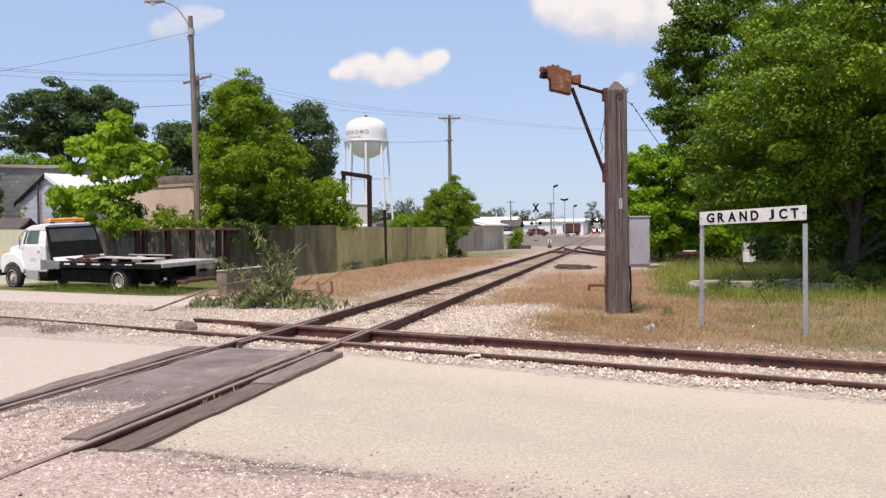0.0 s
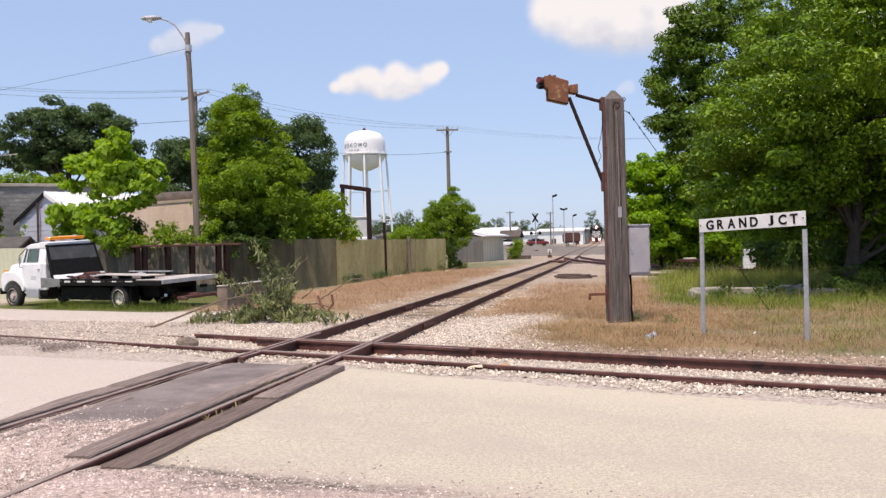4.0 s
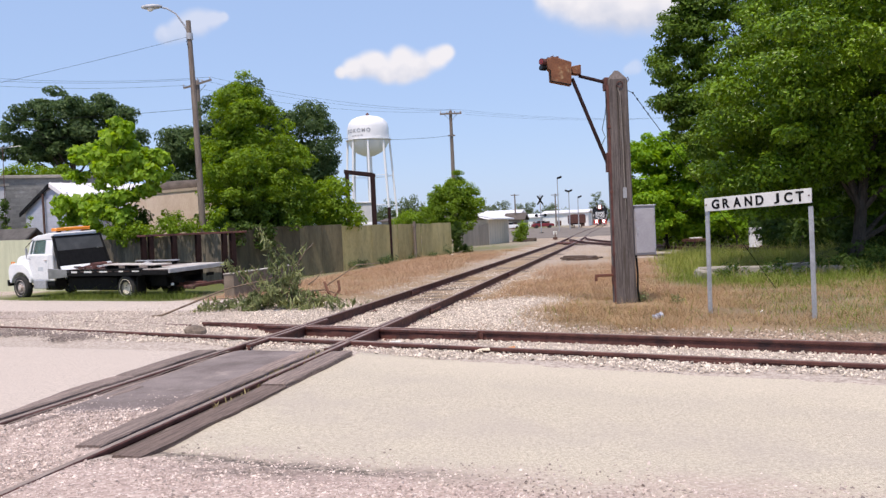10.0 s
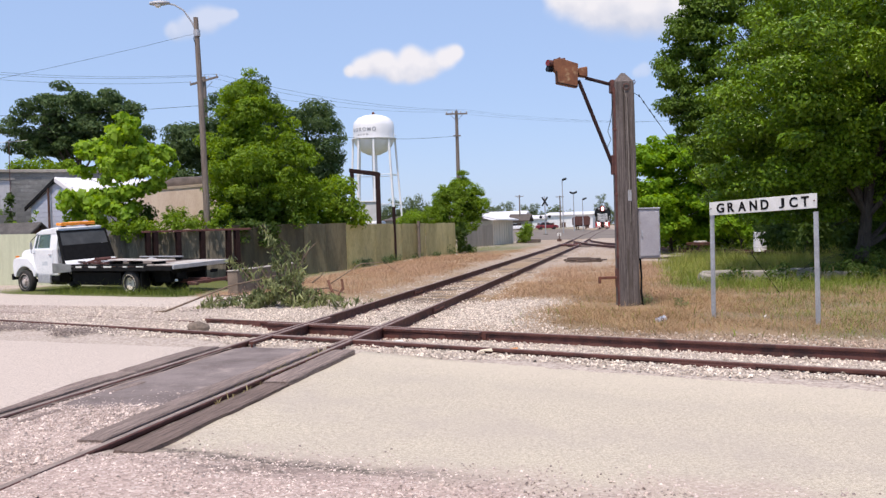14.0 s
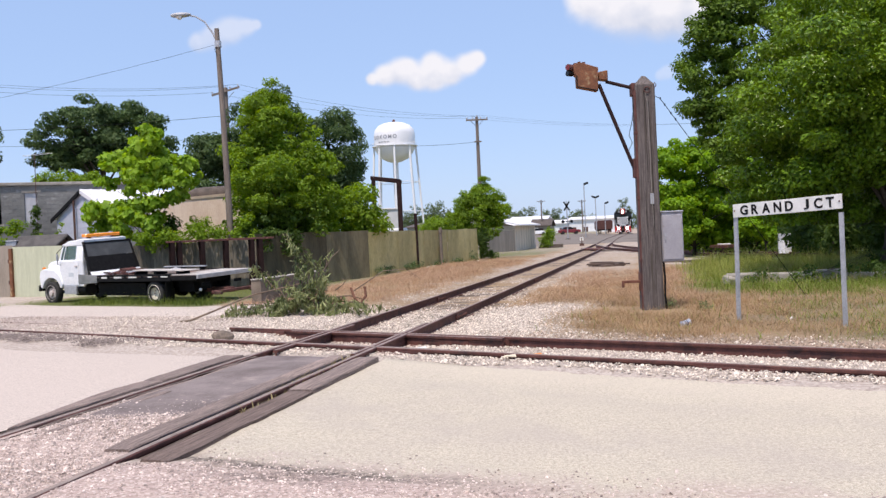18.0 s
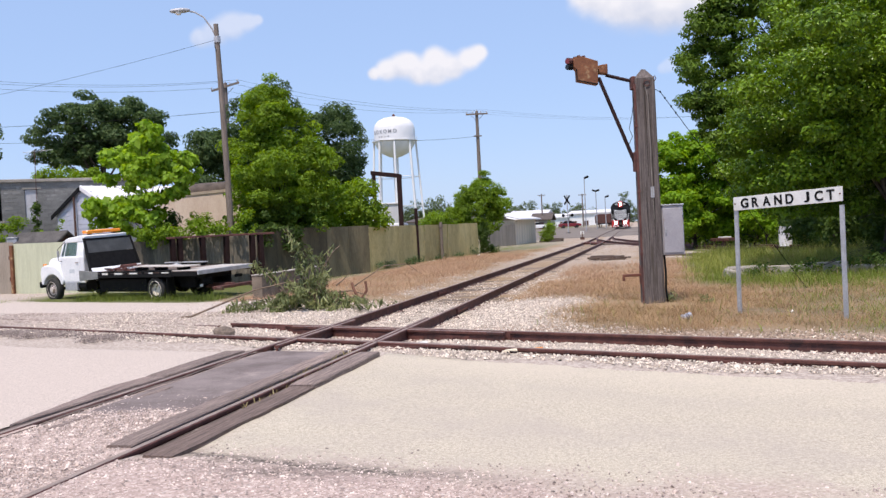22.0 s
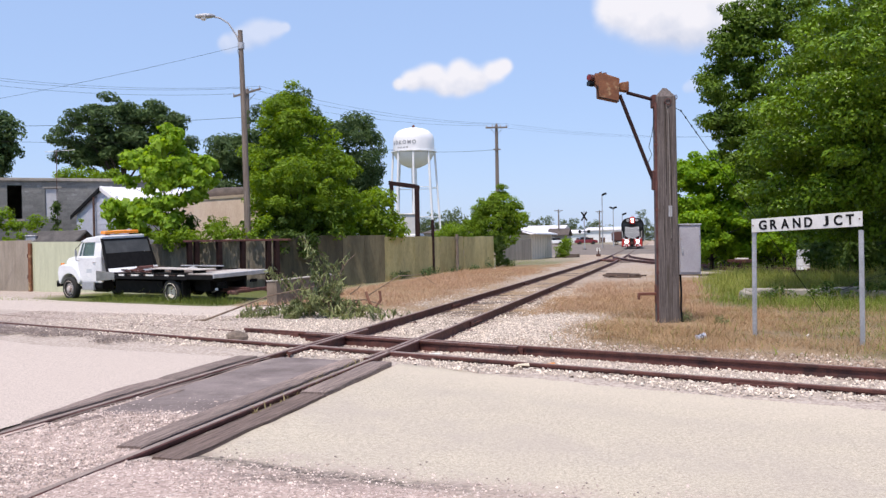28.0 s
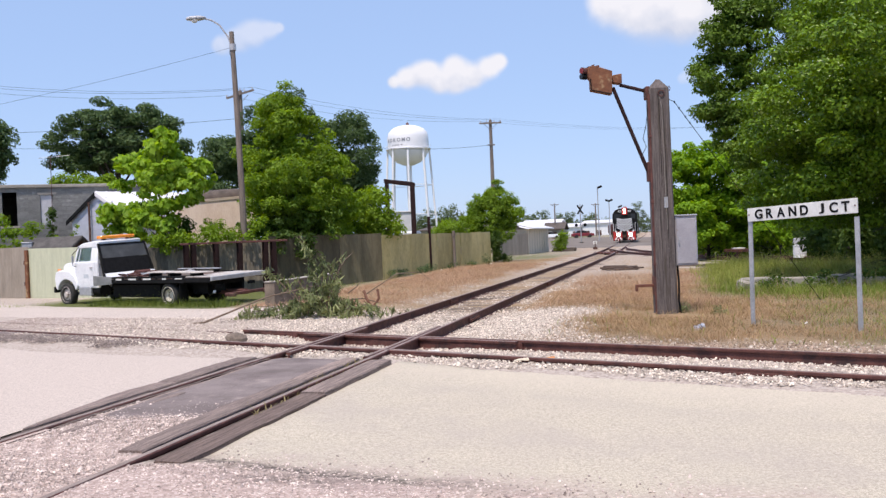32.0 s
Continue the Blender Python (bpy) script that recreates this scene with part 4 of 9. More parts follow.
def apron_places(n):
    x, y = rng.uniform(-11, -1.4, n * 3), rng.uniform(12.6, 20.5, n * 3)
    across = (y - t2_far(x)) * 0.912
    keep = (across > -1.15) & (across < 4.4 + 0.5 * np.sin(x * 1.7)) & (rng.uniform(0, 1, len(x)) < ramp01(-x, 1.4, 3.6))
    x, y = x[keep][:n], y[keep][:n]
    return np.stack([x, y, ground_z(x, y) + 0.006], 1)


def dark_places(n):
    x, y = rng.uniform(-9.5, -3.4, n * 6), rng.uniform(12.8, 16.6, n * 6)
    lo, hi = 13.04 - 0.396 * (x + 3.59), 14.2 - 0.433 * (x + 4.3)
    u = (y - lo) / (hi - lo)
    keep = rng.uniform(0, 1, len(x)) < np.clip(1.3 - np.abs(2 * u - 1) * 1.3 + 1.2 * fbm(x, y, 0.9), 0, 1) * ramp01(-x, 3.4, 4.6)
    x, y = x[keep][:n], y[keep][:n]
    return np.stack([x, y, ground_z(x, y) + 0.012], 1)


def litter_places(n):
    x, y = rng.uniform(1.6, 11, n * 4), rng.uniform(8.5, 16, n * 4)
    across = (y - t2_far(x)) * 0.912
    keep = (across > 0.95) & (rng.uniform(0, 1, len(x)) < np.exp(-((across - 1.45 - 0.2 * fbm(x, y, 0.8)) / 0.55) ** 2))
    x, y = x[keep][:n], y[keep][:n]
    return np.stack([x, y, ground_z(x, y) + 0.006], 1)


scatter_stones("litter_gravel", 13000, litter_places, 0.0115, LITTERSTONE, "brown gravel and dead leaf litter beside the rail")
scatter_stones("apron_gravel", 26000, apron_places, 0.0105, GREYSTONE, "fine pinkish-grey gravel round the sunken rails")
scatter_stones("dark_gravel", 7000, dark_places, 0.0125, DARKSTONE, "dark dirty gravel beside the sunken rail")
scatter_stones("shoulder_gravel", 30000, shoulder_places, 0.0072, CHIPSTONE, "fine grey gravel crumbling from the road's edge")
scatter_stones("crossing_gravel", 12000, mid_places, 0.0076, CHIPSTONE, "fine gravel between the rails")


def blades(name, places, height, width, lean, material, label):
    """Grass blades: bent slivers of three joints."""
    n = len(places)
    ang = rng.uniform(0, 2 * np.pi, n)
    h = height * np.exp(rng.normal(0, 0.42, n))
    out = np.stack([np.cos(ang), np.sin(ang), np.zeros(n)], 1)
    side = np.stack([-np.sin(ang), np.cos(ang), np.zeros(n)], 1) * (width * rng.uniform(0.6, 1.4, n))[:, None]
    ln = rng.uniform(0.1, 1, n) * lean
    up = np.array([0, 0, 1.0])
    a = places - side
    b = places + side
    mid = places + up * (h * 0.6)[:, None] + out * (h * ln * 0.35)[:, None]
    top = places + up * h[:, None] + out * (h * ln)[:, None]
    v = np.stack([a, b, mid + side * 0.7, mid - side * 0.7, top + side * 0.12, top - side * 0.12], 1).reshape(-1, 3)
    i = np.arange(n)[:, None] * 6
    f = np.concatenate([i + np.array([[0, 1, 2, 3]]), i + np.array([[3, 2, 4, 5]])])
    return tagged(new(name, raw_mesh(name, v, f, material)), label, "grass", kind="stuff")


def grass_places(n, x0, x1, y0, y1, which, floor=0.1, clump=0.0):
    x, y = rng.uniform(x0, x1, n), rng.uniform(y0, y1, n)
    share = zones(x, y)[which]
    if clump:
        share = share * np.clip(0.55 + fbm(x, y, clump) * 1.2, 0.05, 1)
    keep = (rng.uniform(0, 1, n) < share) & (share > floor) & ((y - t2_far(x)) * 0.912 > 1.5)
    x, y = x[keep], y[keep]
    return np.stack([x, y, ground_z(x, y) - 0.005], 1)


dry = np.concatenate([grass_places(190000, 1.3, 12, 13, 26, 1, clump=1.3), grass_places(60000, -7.5, -1.2, 21, 60, 1, clump=0.5), grass_places(9000, 1.2, 8, 24, 60, 1)])
blades("dry_grass", dry, 0.075, 0.0023, 2.6, DRYBLADE, "thin straw-coloured dry grass")
green = np.concatenate([grass_places(9000, 4.5, 15, 17.5, 42, 2, clump=0.8), grass_places(2600, 1.8, 12, 12.5, 20, 1, clump=1.6), grass_places(7000, -24, -6, 26.0, 37, 2, clump=0.6), grass_places(20000, 6.2, 12, 12, 20, 2, floor=0.03, clump=1.5), grass_places(7000, -12, -5, 36, 80, 2), grass_places(7000, 5.2, 12, 19.8, 23.2, 2, clump=0.8)])
u, v = rng.uniform(0, 1, 2800), rng.normal(0, 0.42, 2800)
tx, ty = -15.2 + 6.6 * u, 30.15 - 2.55 * u - 1.15 + v
blades("tall_dry_grass", np.concatenate([grass_places(52000, -6.5, -1.7, 22.0, 50, 1, clump=0.7), grass_places(26000, 1.6, 5.4, 18.5, 34, 1, clump=0.7)]), 0.115, 0.0030, 2.0, PINKBLADE, "taller reddish dry grass on the banks beside the track")
blades("tall_grass", np.stack([tx, ty, ground_z(tx, ty) - 0.01], 1), 0.15, 0.006, 1.4, DARKBLADE, "patchy unmown grass along the parked truck")
thatch = np.concatenate([grass_places(90000, 1.8, 12, 12.4, 22, 1, clump=0.7), grass_places(50000, 5.2, 12, 12.2, 22, 2, floor=0.03, clump=0.9)])
blades("grass_thatch", thatch, 0.040, 0.0030, 4.5, THATCH, "matted brown thatch under the dry grass")
u = rng.uniform(0, 1, 200)
wx, wy = np.where(u < 0.7, 0.665 + rng.normal(0, 0.012, 200), 0.83 + rng.normal(0, 0.015, 200)), 7.3 + 3.9 * rng.uniform(0, 1, 200) ** 0.8
blades("flangeway_weeds", np.stack([wx, wy, np.full(200, 0.05)], 1), 0.045, 0.006, 2.2, WEEDBLADE, "yellowish weeds growing in the flangeway")
mead = np.concatenate([grass_places(30000, 4.8, 16, 20.5, 42, 2, clump=0.8), grass_places(11000, 5.2, 12, 19.6, 24.2, 2, clump=1.1)])
blades("meadow_grass", mead, 0.15, 0.0050, 1.8, GREENBLADE, "tall rank green grass before the trees")
seed = grass_places(3200, 4.8, 14, 19.8, 34, 2, clump=0.5)
blades("feathery_grass", grass_places(26000, 5.0, 13, 25.5, 42, 2, clump=0.6), 0.27, 0.0065, 1.3, FEATHERBLADE, "tall pale feathery grass behind the broken slab")
blades("seeding_grass", seed, 0.22, 0.0032, 1.2, DRYBLADE, "pale seeding stalks standing over the green grass")
blades("green_grass", green, 0.085, 0.0042, 2.2, GREENBLADE, "rank green grass and weeds")


# ---- trees ----
def leaves_mesh(name, centres, outward, size, material, droop=0.0, ratio=0.55, up=0.6):
    """A crown's leaves: folded rhombs turned mostly up and outward."""
    n = len(centres)
    nrm = outward * 0.9 + rng.normal(0, 0.5, (n, 3)) + np.array([0, 0, up])
    nrm /= np.linalg.norm(nrm, axis=1)[:, None] + 1e-9
    axis = rng.normal(0, 1, (n, 3)) + np.array([0, 0, -droop]) * 1.5
    axis -= nrm * (axis * nrm).sum(1)[:, None]
    axis /= np.linalg.norm(axis, axis=1)[:, None] + 1e-9
    side = np.cross(nrm, axis)
    s = (size * np.exp(rng.normal(0, 0.28, n)))[:, None]
    a = centres - axis * s * 0.5
    b = centres + axis * s * 0.5 - nrm * s * 0.12
    l = centres + side * s * ratio * 0.5 + nrm * s * 0.08
    r = centres - side * s * ratio * 0.5 + nrm * s * 0.08
    v = np.stack([a, l, b, r], 1).reshape(-1, 3)
    i = np.arange(n)[:, None] * 4
    f = np.concatenate([i + np.array([[0, 1, 2]]), i + np.array([[0, 2, 3]])])
    return raw_mesh(name, v, f, material)


def crown_points(lobes, clumps, clump_r, per, seed, shell=0.6, flat=0.8):
    """Leaf places: clumps filling the lobes (x, y, z, rx, ry, rz), thicker near their skins."""
    g = np.random.default_rng(seed)
    vol = np.array([a[3] * a[4] + a[4] * a[5] + a[3] * a[5] for a in lobes])
    pick = g.choice(len(lobes), clumps, p=vol / vol.sum())
    u = g.normal(0, 1, (clumps, 3))
    u /= np.linalg.norm(u, axis=1)[:, None]
    rad = shell + (1 - shell) * g.uniform(0, 1, clumps) ** 0.5
    rad = np.where(g.uniform(0, 1, clumps) < 0.2, g.uniform(0.2, 0.7, clumps), rad) + g.normal(0, 0.05, clumps)
    L = np.array(lobes)[pick]
    cc = L[:, :3] + u * rad[:, None] * L[:, 3:]
    cr = clump_r * np.exp(g.normal(0, 0.3, clumps))
    k = np.maximum((per * (cr / clump_r) ** 2).astype(int), 4)
    idx = np.repeat(np.arange(clumps), k)
    w = g.normal(0, 1, (len(idx), 3))
    w /= np.linalg.norm(w, axis=1)[:, None]
    rr = g.uniform(0.15, 1, len(idx)) ** 0.45
    pts = cc[idx] + w * (rr * cr[idx])[:, None] * np.array([1, 1, flat])
    return pts, w, cc


def limbs(base, lobes, centres, trunk_r, seed, trunk_top=None, count=26):
    """A tapered, forked trunk with limbs that reach into the crown."""
    g = random.Random(seed)
    s = Solid()
    base = Vector(base)
    mid = Vector(np.mean(np.array(lobes)[:, :3], 0))
    top = Vector(trunk_top) if trunk_top else Vector((mid.x, mid.y, mid.z + 0.3 * max(a[5] for a in lobes)))
    pts, rads = [], []
    for k in range(8):
        u = k / 7
        p = base.lerp(top, u) + Vector((g.uniform(-1, 1), g.uniform(-1, 1), 0)) * (0.5 * trunk_r if 0 < k else 0)
        pts.append(p)
        rads.append(trunk_r * ((1.35 if k == 0 else 1.0) * (1 - 0.82 * u)))
    s.tube(pts, rads, 9)
    for c in [centres[i] for i in np.linspace(0, len(centres) - 1, min(count, len(centres))).astype(int)]:
        c = Vector(c)
        u = min(max((c.z - base.z) / max(top.z - base.z, 0.1) - 0.3 + g.uniform(-0.1, 0.1), 0.12), 0.9)
        a = base.lerp(top, u)
        b = a.lerp(c, 0.5) + Vector((0, 0, 0.12 * (c - a).length))
        r = trunk_r * (1 - 0.8 * u) * 0.5
        s.tube([a, b, c], [r, r * 0.6, r * 0.18], 6)
    return s


def tree(name, base, lobes, clumps, clump_r, per, leaf, material, label, seed, trunk_r=0.15, droop=0.0, shell=0.6, trunk_top=None, ratio=0.55, category="tree", flat=0.7, dead=(), low=0.05):
    base = (base[0], base[1], spot(base[0], base[1]) - 0.05)
    ob = thing(name, pose(*base), label, category)
    rel = [(a[0] - base[0], a[1] - base[1], a[2] - base[2], *a[3:]) for a in lobes]
    pts, outward, cc = crown_points(rel, clumps, clump_r, per, seed, shell, flat)
    ok = pts[:, 2] > low
    part("trunk", limbs((0, 0, 0), rel, cc[cc[:, 2] > 0.3], trunk_r, seed, trunk_top and tuple(np.array(trunk_top) - base)), BARK, ob)
    for p in dead:
        part("dead_branch", Solid().tube([Vector(q) - Vector(base) for q in p], [0.05, 0.035, 0.015], 6), BARK, ob, "bare dead branch")
    part("crown", leaves_mesh("crown", pts[ok], outward[ok], leaf, material, droop, ratio), material, ob)
    return ob


# right: a maple by the track, a taller locust and scrub behind it
# Lobes at y 30 are unseen, added to shade the bushes behind
tree("maple_tree", (10.15, 25.9), [(11.5, 26.6, 5.6, 3.5, 3.0, 3.6), (8.5, 25.4, 4.0, 2.1, 2.0, 1.8), (7.75, 26.0, 3.0, 1.35, 1.5, 1.4), (12.8, 26.6, 4.4, 3.2, 2.4, 3.0), (10.4, 26.0, 7.8, 2.3, 2.4, 2.4), (14.5, 27, 6.0, 3.5, 3, 4.2), (10.4, 24.9, 2.9, 1.5, 1.0, 0.6), (12.8, 25.0, 3.3, 2.2, 1.2, 1.2), (8.9, 24.6, 3.4, 1.2, 1.1, 0.9), (10.4, 26.6, 2.4, 2.8, 1.5, 0.9), (9.0, 24.3, 4.9, 1.1, 0.9, 0.7), (13.5, 26.6, 2.6, 2.6, 1.6, 1.2), (8.6, 27.5, 2.4, 2.0, 1.5, 1.2), (11.5, 28, 2.6, 2.6, 1.5, 1.4), (9.8, 22.8, 6.2, 2.4, 1.7, 1.3), (13.6, 22.7, 6.0, 2.8, 1.9, 1.8), (10.8, 30.2, 6.6, 3.4, 2.6, 2.4), (14.5, 30.6, 6.2, 3.4, 2.6, 2.6), (16.2, 24.4, 6.4, 3.2, 2.6, 2.6)],
     760, 0.55, 330, 0.105, LEAF_MAPLE, "large green maple with dense glossy leaves beside the track", 11, 0.19, shell=0.72, flat=0.48, low=1.45)
tree("locust_tree", (11.4, 38.8), [(6.35, 36.3, 7.95, 0.85, 0.9, 0.6), (6.70, 36.3, 8.8, 0.75, 0.8, 0.55), (7.05, 36.3, 9.7, 0.6, 0.7, 0.55), (6.05, 36.3, 7.2, 0.6, 0.8, 0.4), (6.55, 36.3, 6.5, 0.75, 0.9, 0.5), (6.35, 36.3, 5.8, 0.6, 0.8, 0.45), (6.9, 36.4, 5.1, 0.8, 1.0, 0.6), (7.3, 36.3, 9.0, 0.7, 0.9, 0.7),
     (7.5, 36.3, 8.1, 0.9, 1.0, 0.7), (7.6, 36.3, 7.0, 0.8, 1.0, 0.5), (7.7, 36.4, 6.0, 0.9, 1.1, 0.6), (9.3, 36.3, 9.5, 0.9, 1.2, 0.9), (9.9, 36.4, 8.3, 1.1, 1.4, 0.9), (8.8, 36.5, 7.2, 1.0, 1.3, 0.8), (11.4, 37, 9.8, 1.7, 1.6, 2.2), (8.3, 36, 4.6, 1.8, 1.5, 1.6), (8.2, 36.3, 9.6, 0.7, 0.9, 0.8), (13.0, 36.5, 7.0, 1.8, 1.6, 2.2)],
     540, 0.38, 135, 0.120, LEAF_LOCUST, "tall dark feathery tree rising behind the maple", 12, 0.2, droop=0.8, shell=0.6, flat=0.5, trunk_top=(9.4, 37, 9.0),
     dead=([(8.6, 36.4, 7.4), (8.15, 36.3, 8.9), (7.75, 36.3, 9.9)], [(8.3, 36.4, 8.3), (8.4, 36.2, 9.2), (8.75, 36.2, 10.2)], [(7.98, 36.3, 9.3), (7.6, 36.3, 9.5), (7.35, 36.2, 9.95)]))
tree("scrub_tree", (6.4, 47.9), [(5.75, 48, 4.9, 0.9, 1.1, 0.9), (5.6, 47.8, 3.6, 1.0, 1.2, 1.2), (6.8, 47.5, 4.3, 1.3, 1.3, 1.5), (6.1, 47.5, 2.5, 1.4, 1.5, 1.3), (5.7, 47.4, 1.3, 1.2, 1.2, 0.9), (7.8, 47.5, 2.8, 1.6, 1.4, 1.9), (8.3, 47.8, 4.6, 1.3, 1.2, 1.2)],
     230, 0.46, 150, 0.18, LEAF_SCRUB, "bright green young tree beside the side track", 13, 0.09, shell=0.85, flat=0.5)
tree("sapling", (9.5, 45.3), [(8.75, 45.0, 1.40, 0.6, 0.5, 0.4), (9.6, 45.0, 1.2, 0.7, 0.5, 0.35), (10.5, 45.0, 1.35, 0.7, 0.5, 0.4), (8.8, 45.2, 2.9, 0.7, 0.6, 0.45), (9.5, 45.3, 2.1, 0.6, 0.5, 0.4)],
     60, 0.3, 60, 0.17, LEAF_SCRUB, "low sunlit shoots beside the white drum", 17, 0.04, shell=0.6, flat=0.5, category="bush")
tree("undergrowth_bush", (9.4, 50.5), [(9.2, 50, 2.0, 2.2, 1.5, 2.0), (12.0, 47.5, 2.2, 2.4, 1.4, 2.4), (7.2, 51.0, 1.2, 1.4, 1.2, 1.0), (15, 43.5, 2.5, 3, 1.4, 2.8), (10.6, 48.5, 1.0, 1.6, 1.0, 0.8)],
     190, 0.6, 100, 0.18, LEAF_MID, "tangled bright green bushes along the side track", 14, 0.07, category="bush", shell=0.7)
tree("thicket", (12, 56), [(6.8, 56, 1.6, 1.6, 1.2, 1.6), (9.5, 55, 2.4, 2.4, 1.3, 2.4), (13.5, 53, 3.0, 3.0, 1.4, 3.0), (18, 48, 3.2, 3.4, 1.6, 3.2), (22, 43, 3.5, 3.4, 1.8, 3.4)],
     300, 0.75, 100, 0.24, LEAF_DARK, "dark thicket closing the view behind the side track", 16, 0.08, category="bush", shell=0.6)
tree("shaded_bush", (14, 33), [(14.2, 33.5, 2.6, 3.2, 1.6, 2.8), (17.5, 31, 3, 3, 2, 3), (12.2, 41, 1.1, 2.2, 1.2, 1.4), (14.8, 38.5, 1.4, 2.4, 1.2, 1.6), (11.0, 44.0, 0.8, 1.2, 0.8, 1.0), (11.6, 36.2, 1.3, 1.4, 1.0, 1.4), (13.2, 34.5, 1.2, 1.6, 1.0, 1.3)],
     260, 0.6, 100, 0.19, LEAF_DARK, "dense shaded bushes behind the maple", 15, 0.07, category="bush")

# left: trees in the yard behind the fence
tree("catalpa_tree", (-14.95, 34.0), [(-14.99, 33.6, 5.9, 0.5, 0.5, 0.5), (-15.38, 34.0, 5.42, 0.75, 0.68, 0.6), (-16.48, 34.4, 5.11, 0.75, 0.68, 0.45), (-16.82, 33.8, 4.64, 0.45, 0.5, 0.42), (-17.2, 34.2, 4.32, 0.4, 0.5, 0.35), (-15.14, 33.6, 4.63, 1.0, 0.9, 0.6), (-14.13, 34.0, 4.7, 0.75, 0.68, 0.45), (-13.62, 34.4, 4.46, 0.45, 0.5, 0.35), (-13.76, 33.8, 4.13, 0.6, 0.54, 0.3), (-16.16, 34.2, 4.25, 0.7, 0.63, 0.3), (-14.73, 33.6, 4.09, 0.5, 0.5, 0.3), (-17.2, 33.5, 2.89, 0.6, 0.54, 0.6), (-16.54, 33.9, 3.2, 0.75, 0.68, 0.45), (-15.32, 33.5, 2.91, 0.7, 0.5, 0.6), (-16.3, 33.7, 2.52, 0.9, 0.6, 0.5), (-14.9, 33.5, 2.37, 0.45, 0.4, 0.5), (-14.6, 33.6, 3.4, 0.5, 0.5, 0.4), (-14.0, 33.7, 3.75, 0.4, 0.4, 0.3), (-13.9, 34.0, 4.3, 0.5, 0.5, 0.4)],
     150, 0.31, 56, 0.22, LEAF_CATALPA, "young catalpa with large bright green leaves", 21, 0.09, droop=1.0, ratio=0.72, shell=0.7, flat=0.7)
# Added dark foliage that stands for the shade under the catalpa
tree("catalpa_shade_bush", (-14.9, 34.9), [(-14.85, 34.9, 2.5, 0.45, 0.35, 0.6), (-14.9, 34.9, 1.5, 0.5, 0.4, 0.8), (-15.5, 35.0, 2.0, 0.5, 0.4, 0.7)],
     40, 0.26, 60, 0.11, LEAF_DARK, "dark foliage filling the shaded underside of the catalpa", 45, 0.04, category="bush", shell=0.5)
tree("ash_tree", (-11.8, 38.9), [(-12.0, 38.4, 6.6, 1.0, 1.1, 1.7), (-11.6, 38.3, 8.0, 0.5, 0.5, 0.6), (-12.6, 38.2, 5.0, 0.95, 1.1, 1.7), (-11.0, 38.5, 5.8, 1.2, 1.2, 1.6), (-11.5, 38.5, 6.6, 0.95, 1.0, 1.3), (-11.9, 39.5, 3.0, 1.1, 1.0, 1.4), (-10.2, 38.9, 4.3, 1.15, 1.2, 1.5), (-10.9, 40.0, 2.4, 1.5, 1.0, 1.1), (-9.9, 40.1, 2.8, 0.7, 0.8, 1.1), (-11.4, 36.7, 4.6, 1.2, 0.9, 0.7), (-10.3, 37.0, 4.0, 0.9, 0.8, 0.6), (-11.9, 36.4, 3.5, 0.8, 0.5, 0.5), (-10.7, 36.7, 3.1, 0.9, 0.5, 0.55), (-9.9, 38.0, 3.3, 0.7, 0.5, 0.5)],
     365, 0.42, 105, 0.155, LEAF_MID, "bushy green ash tree behind the fence", 22, 0.15, shell=0.84, flat=0.55, ratio=0.42)
# The ash's low crown in shade, drawn as a separate bush of darker leaves
tree("shaded_ash_skirt", (-11.4, 37.6), [(-12.7, 37.4, 2.3, 0.9, 0.7, 0.9), (-11.4, 37.5, 2.4, 1.2, 0.7, 0.9), (-10.1, 38.1, 2.3, 1.0, 0.7, 0.9), (-12.4, 37.8, 1.3, 1.0, 0.7, 1.0), (-11.0, 37.9, 1.2, 1.2, 0.7, 1.0)],
     110, 0.42, 90, 0.15, LEAF_LOCUST, "dense dark foliage standing for the ash tree's shaded low crown", 44, 0.05, category="bush", shell=0.5)
tree("elder_bush", (-9.0, 41.9), [(-9.1, 42.0, 3.0, 0.95, 0.9, 1.2), (-8.5, 42.2, 2.3, 0.75, 0.8, 0.9), (-9.8, 41.8, 2.3, 0.8, 0.9, 1.0)],
     70, 0.40, 85, 0.15, LEAF_BRIGHT, "light green bush above the fence", 23, 0.06, category="bush", shell=0.7)
tree("yard_tree", (-18.5, 57), [(-19.2, 55.2, 8.9, 2.1, 2.0, 2.2), (-20.6, 55.2, 7.4, 1.9, 2.0, 2.2), (-22.6, 54.8, 7.4, 1.3, 1.3, 1.3), (-15.6, 57, 7.3, 2.2, 2.0, 2.6), (-21.8, 54.5, 6.2, 2.0, 1.8, 2.4), (-18.0, 56.5, 5.0, 4.0, 2.2, 2.6), (-15.1, 57.5, 5.2, 1.3, 1.6, 2.0), (-23.2, 54, 5.2, 1.4, 1.5, 2.0)],
     380, 0.72, 150, 0.26, LEAF_YARD, "big dark green trees behind the yard", 24, 0.3, shell=0.8, ratio=0.3, flat=0.55)
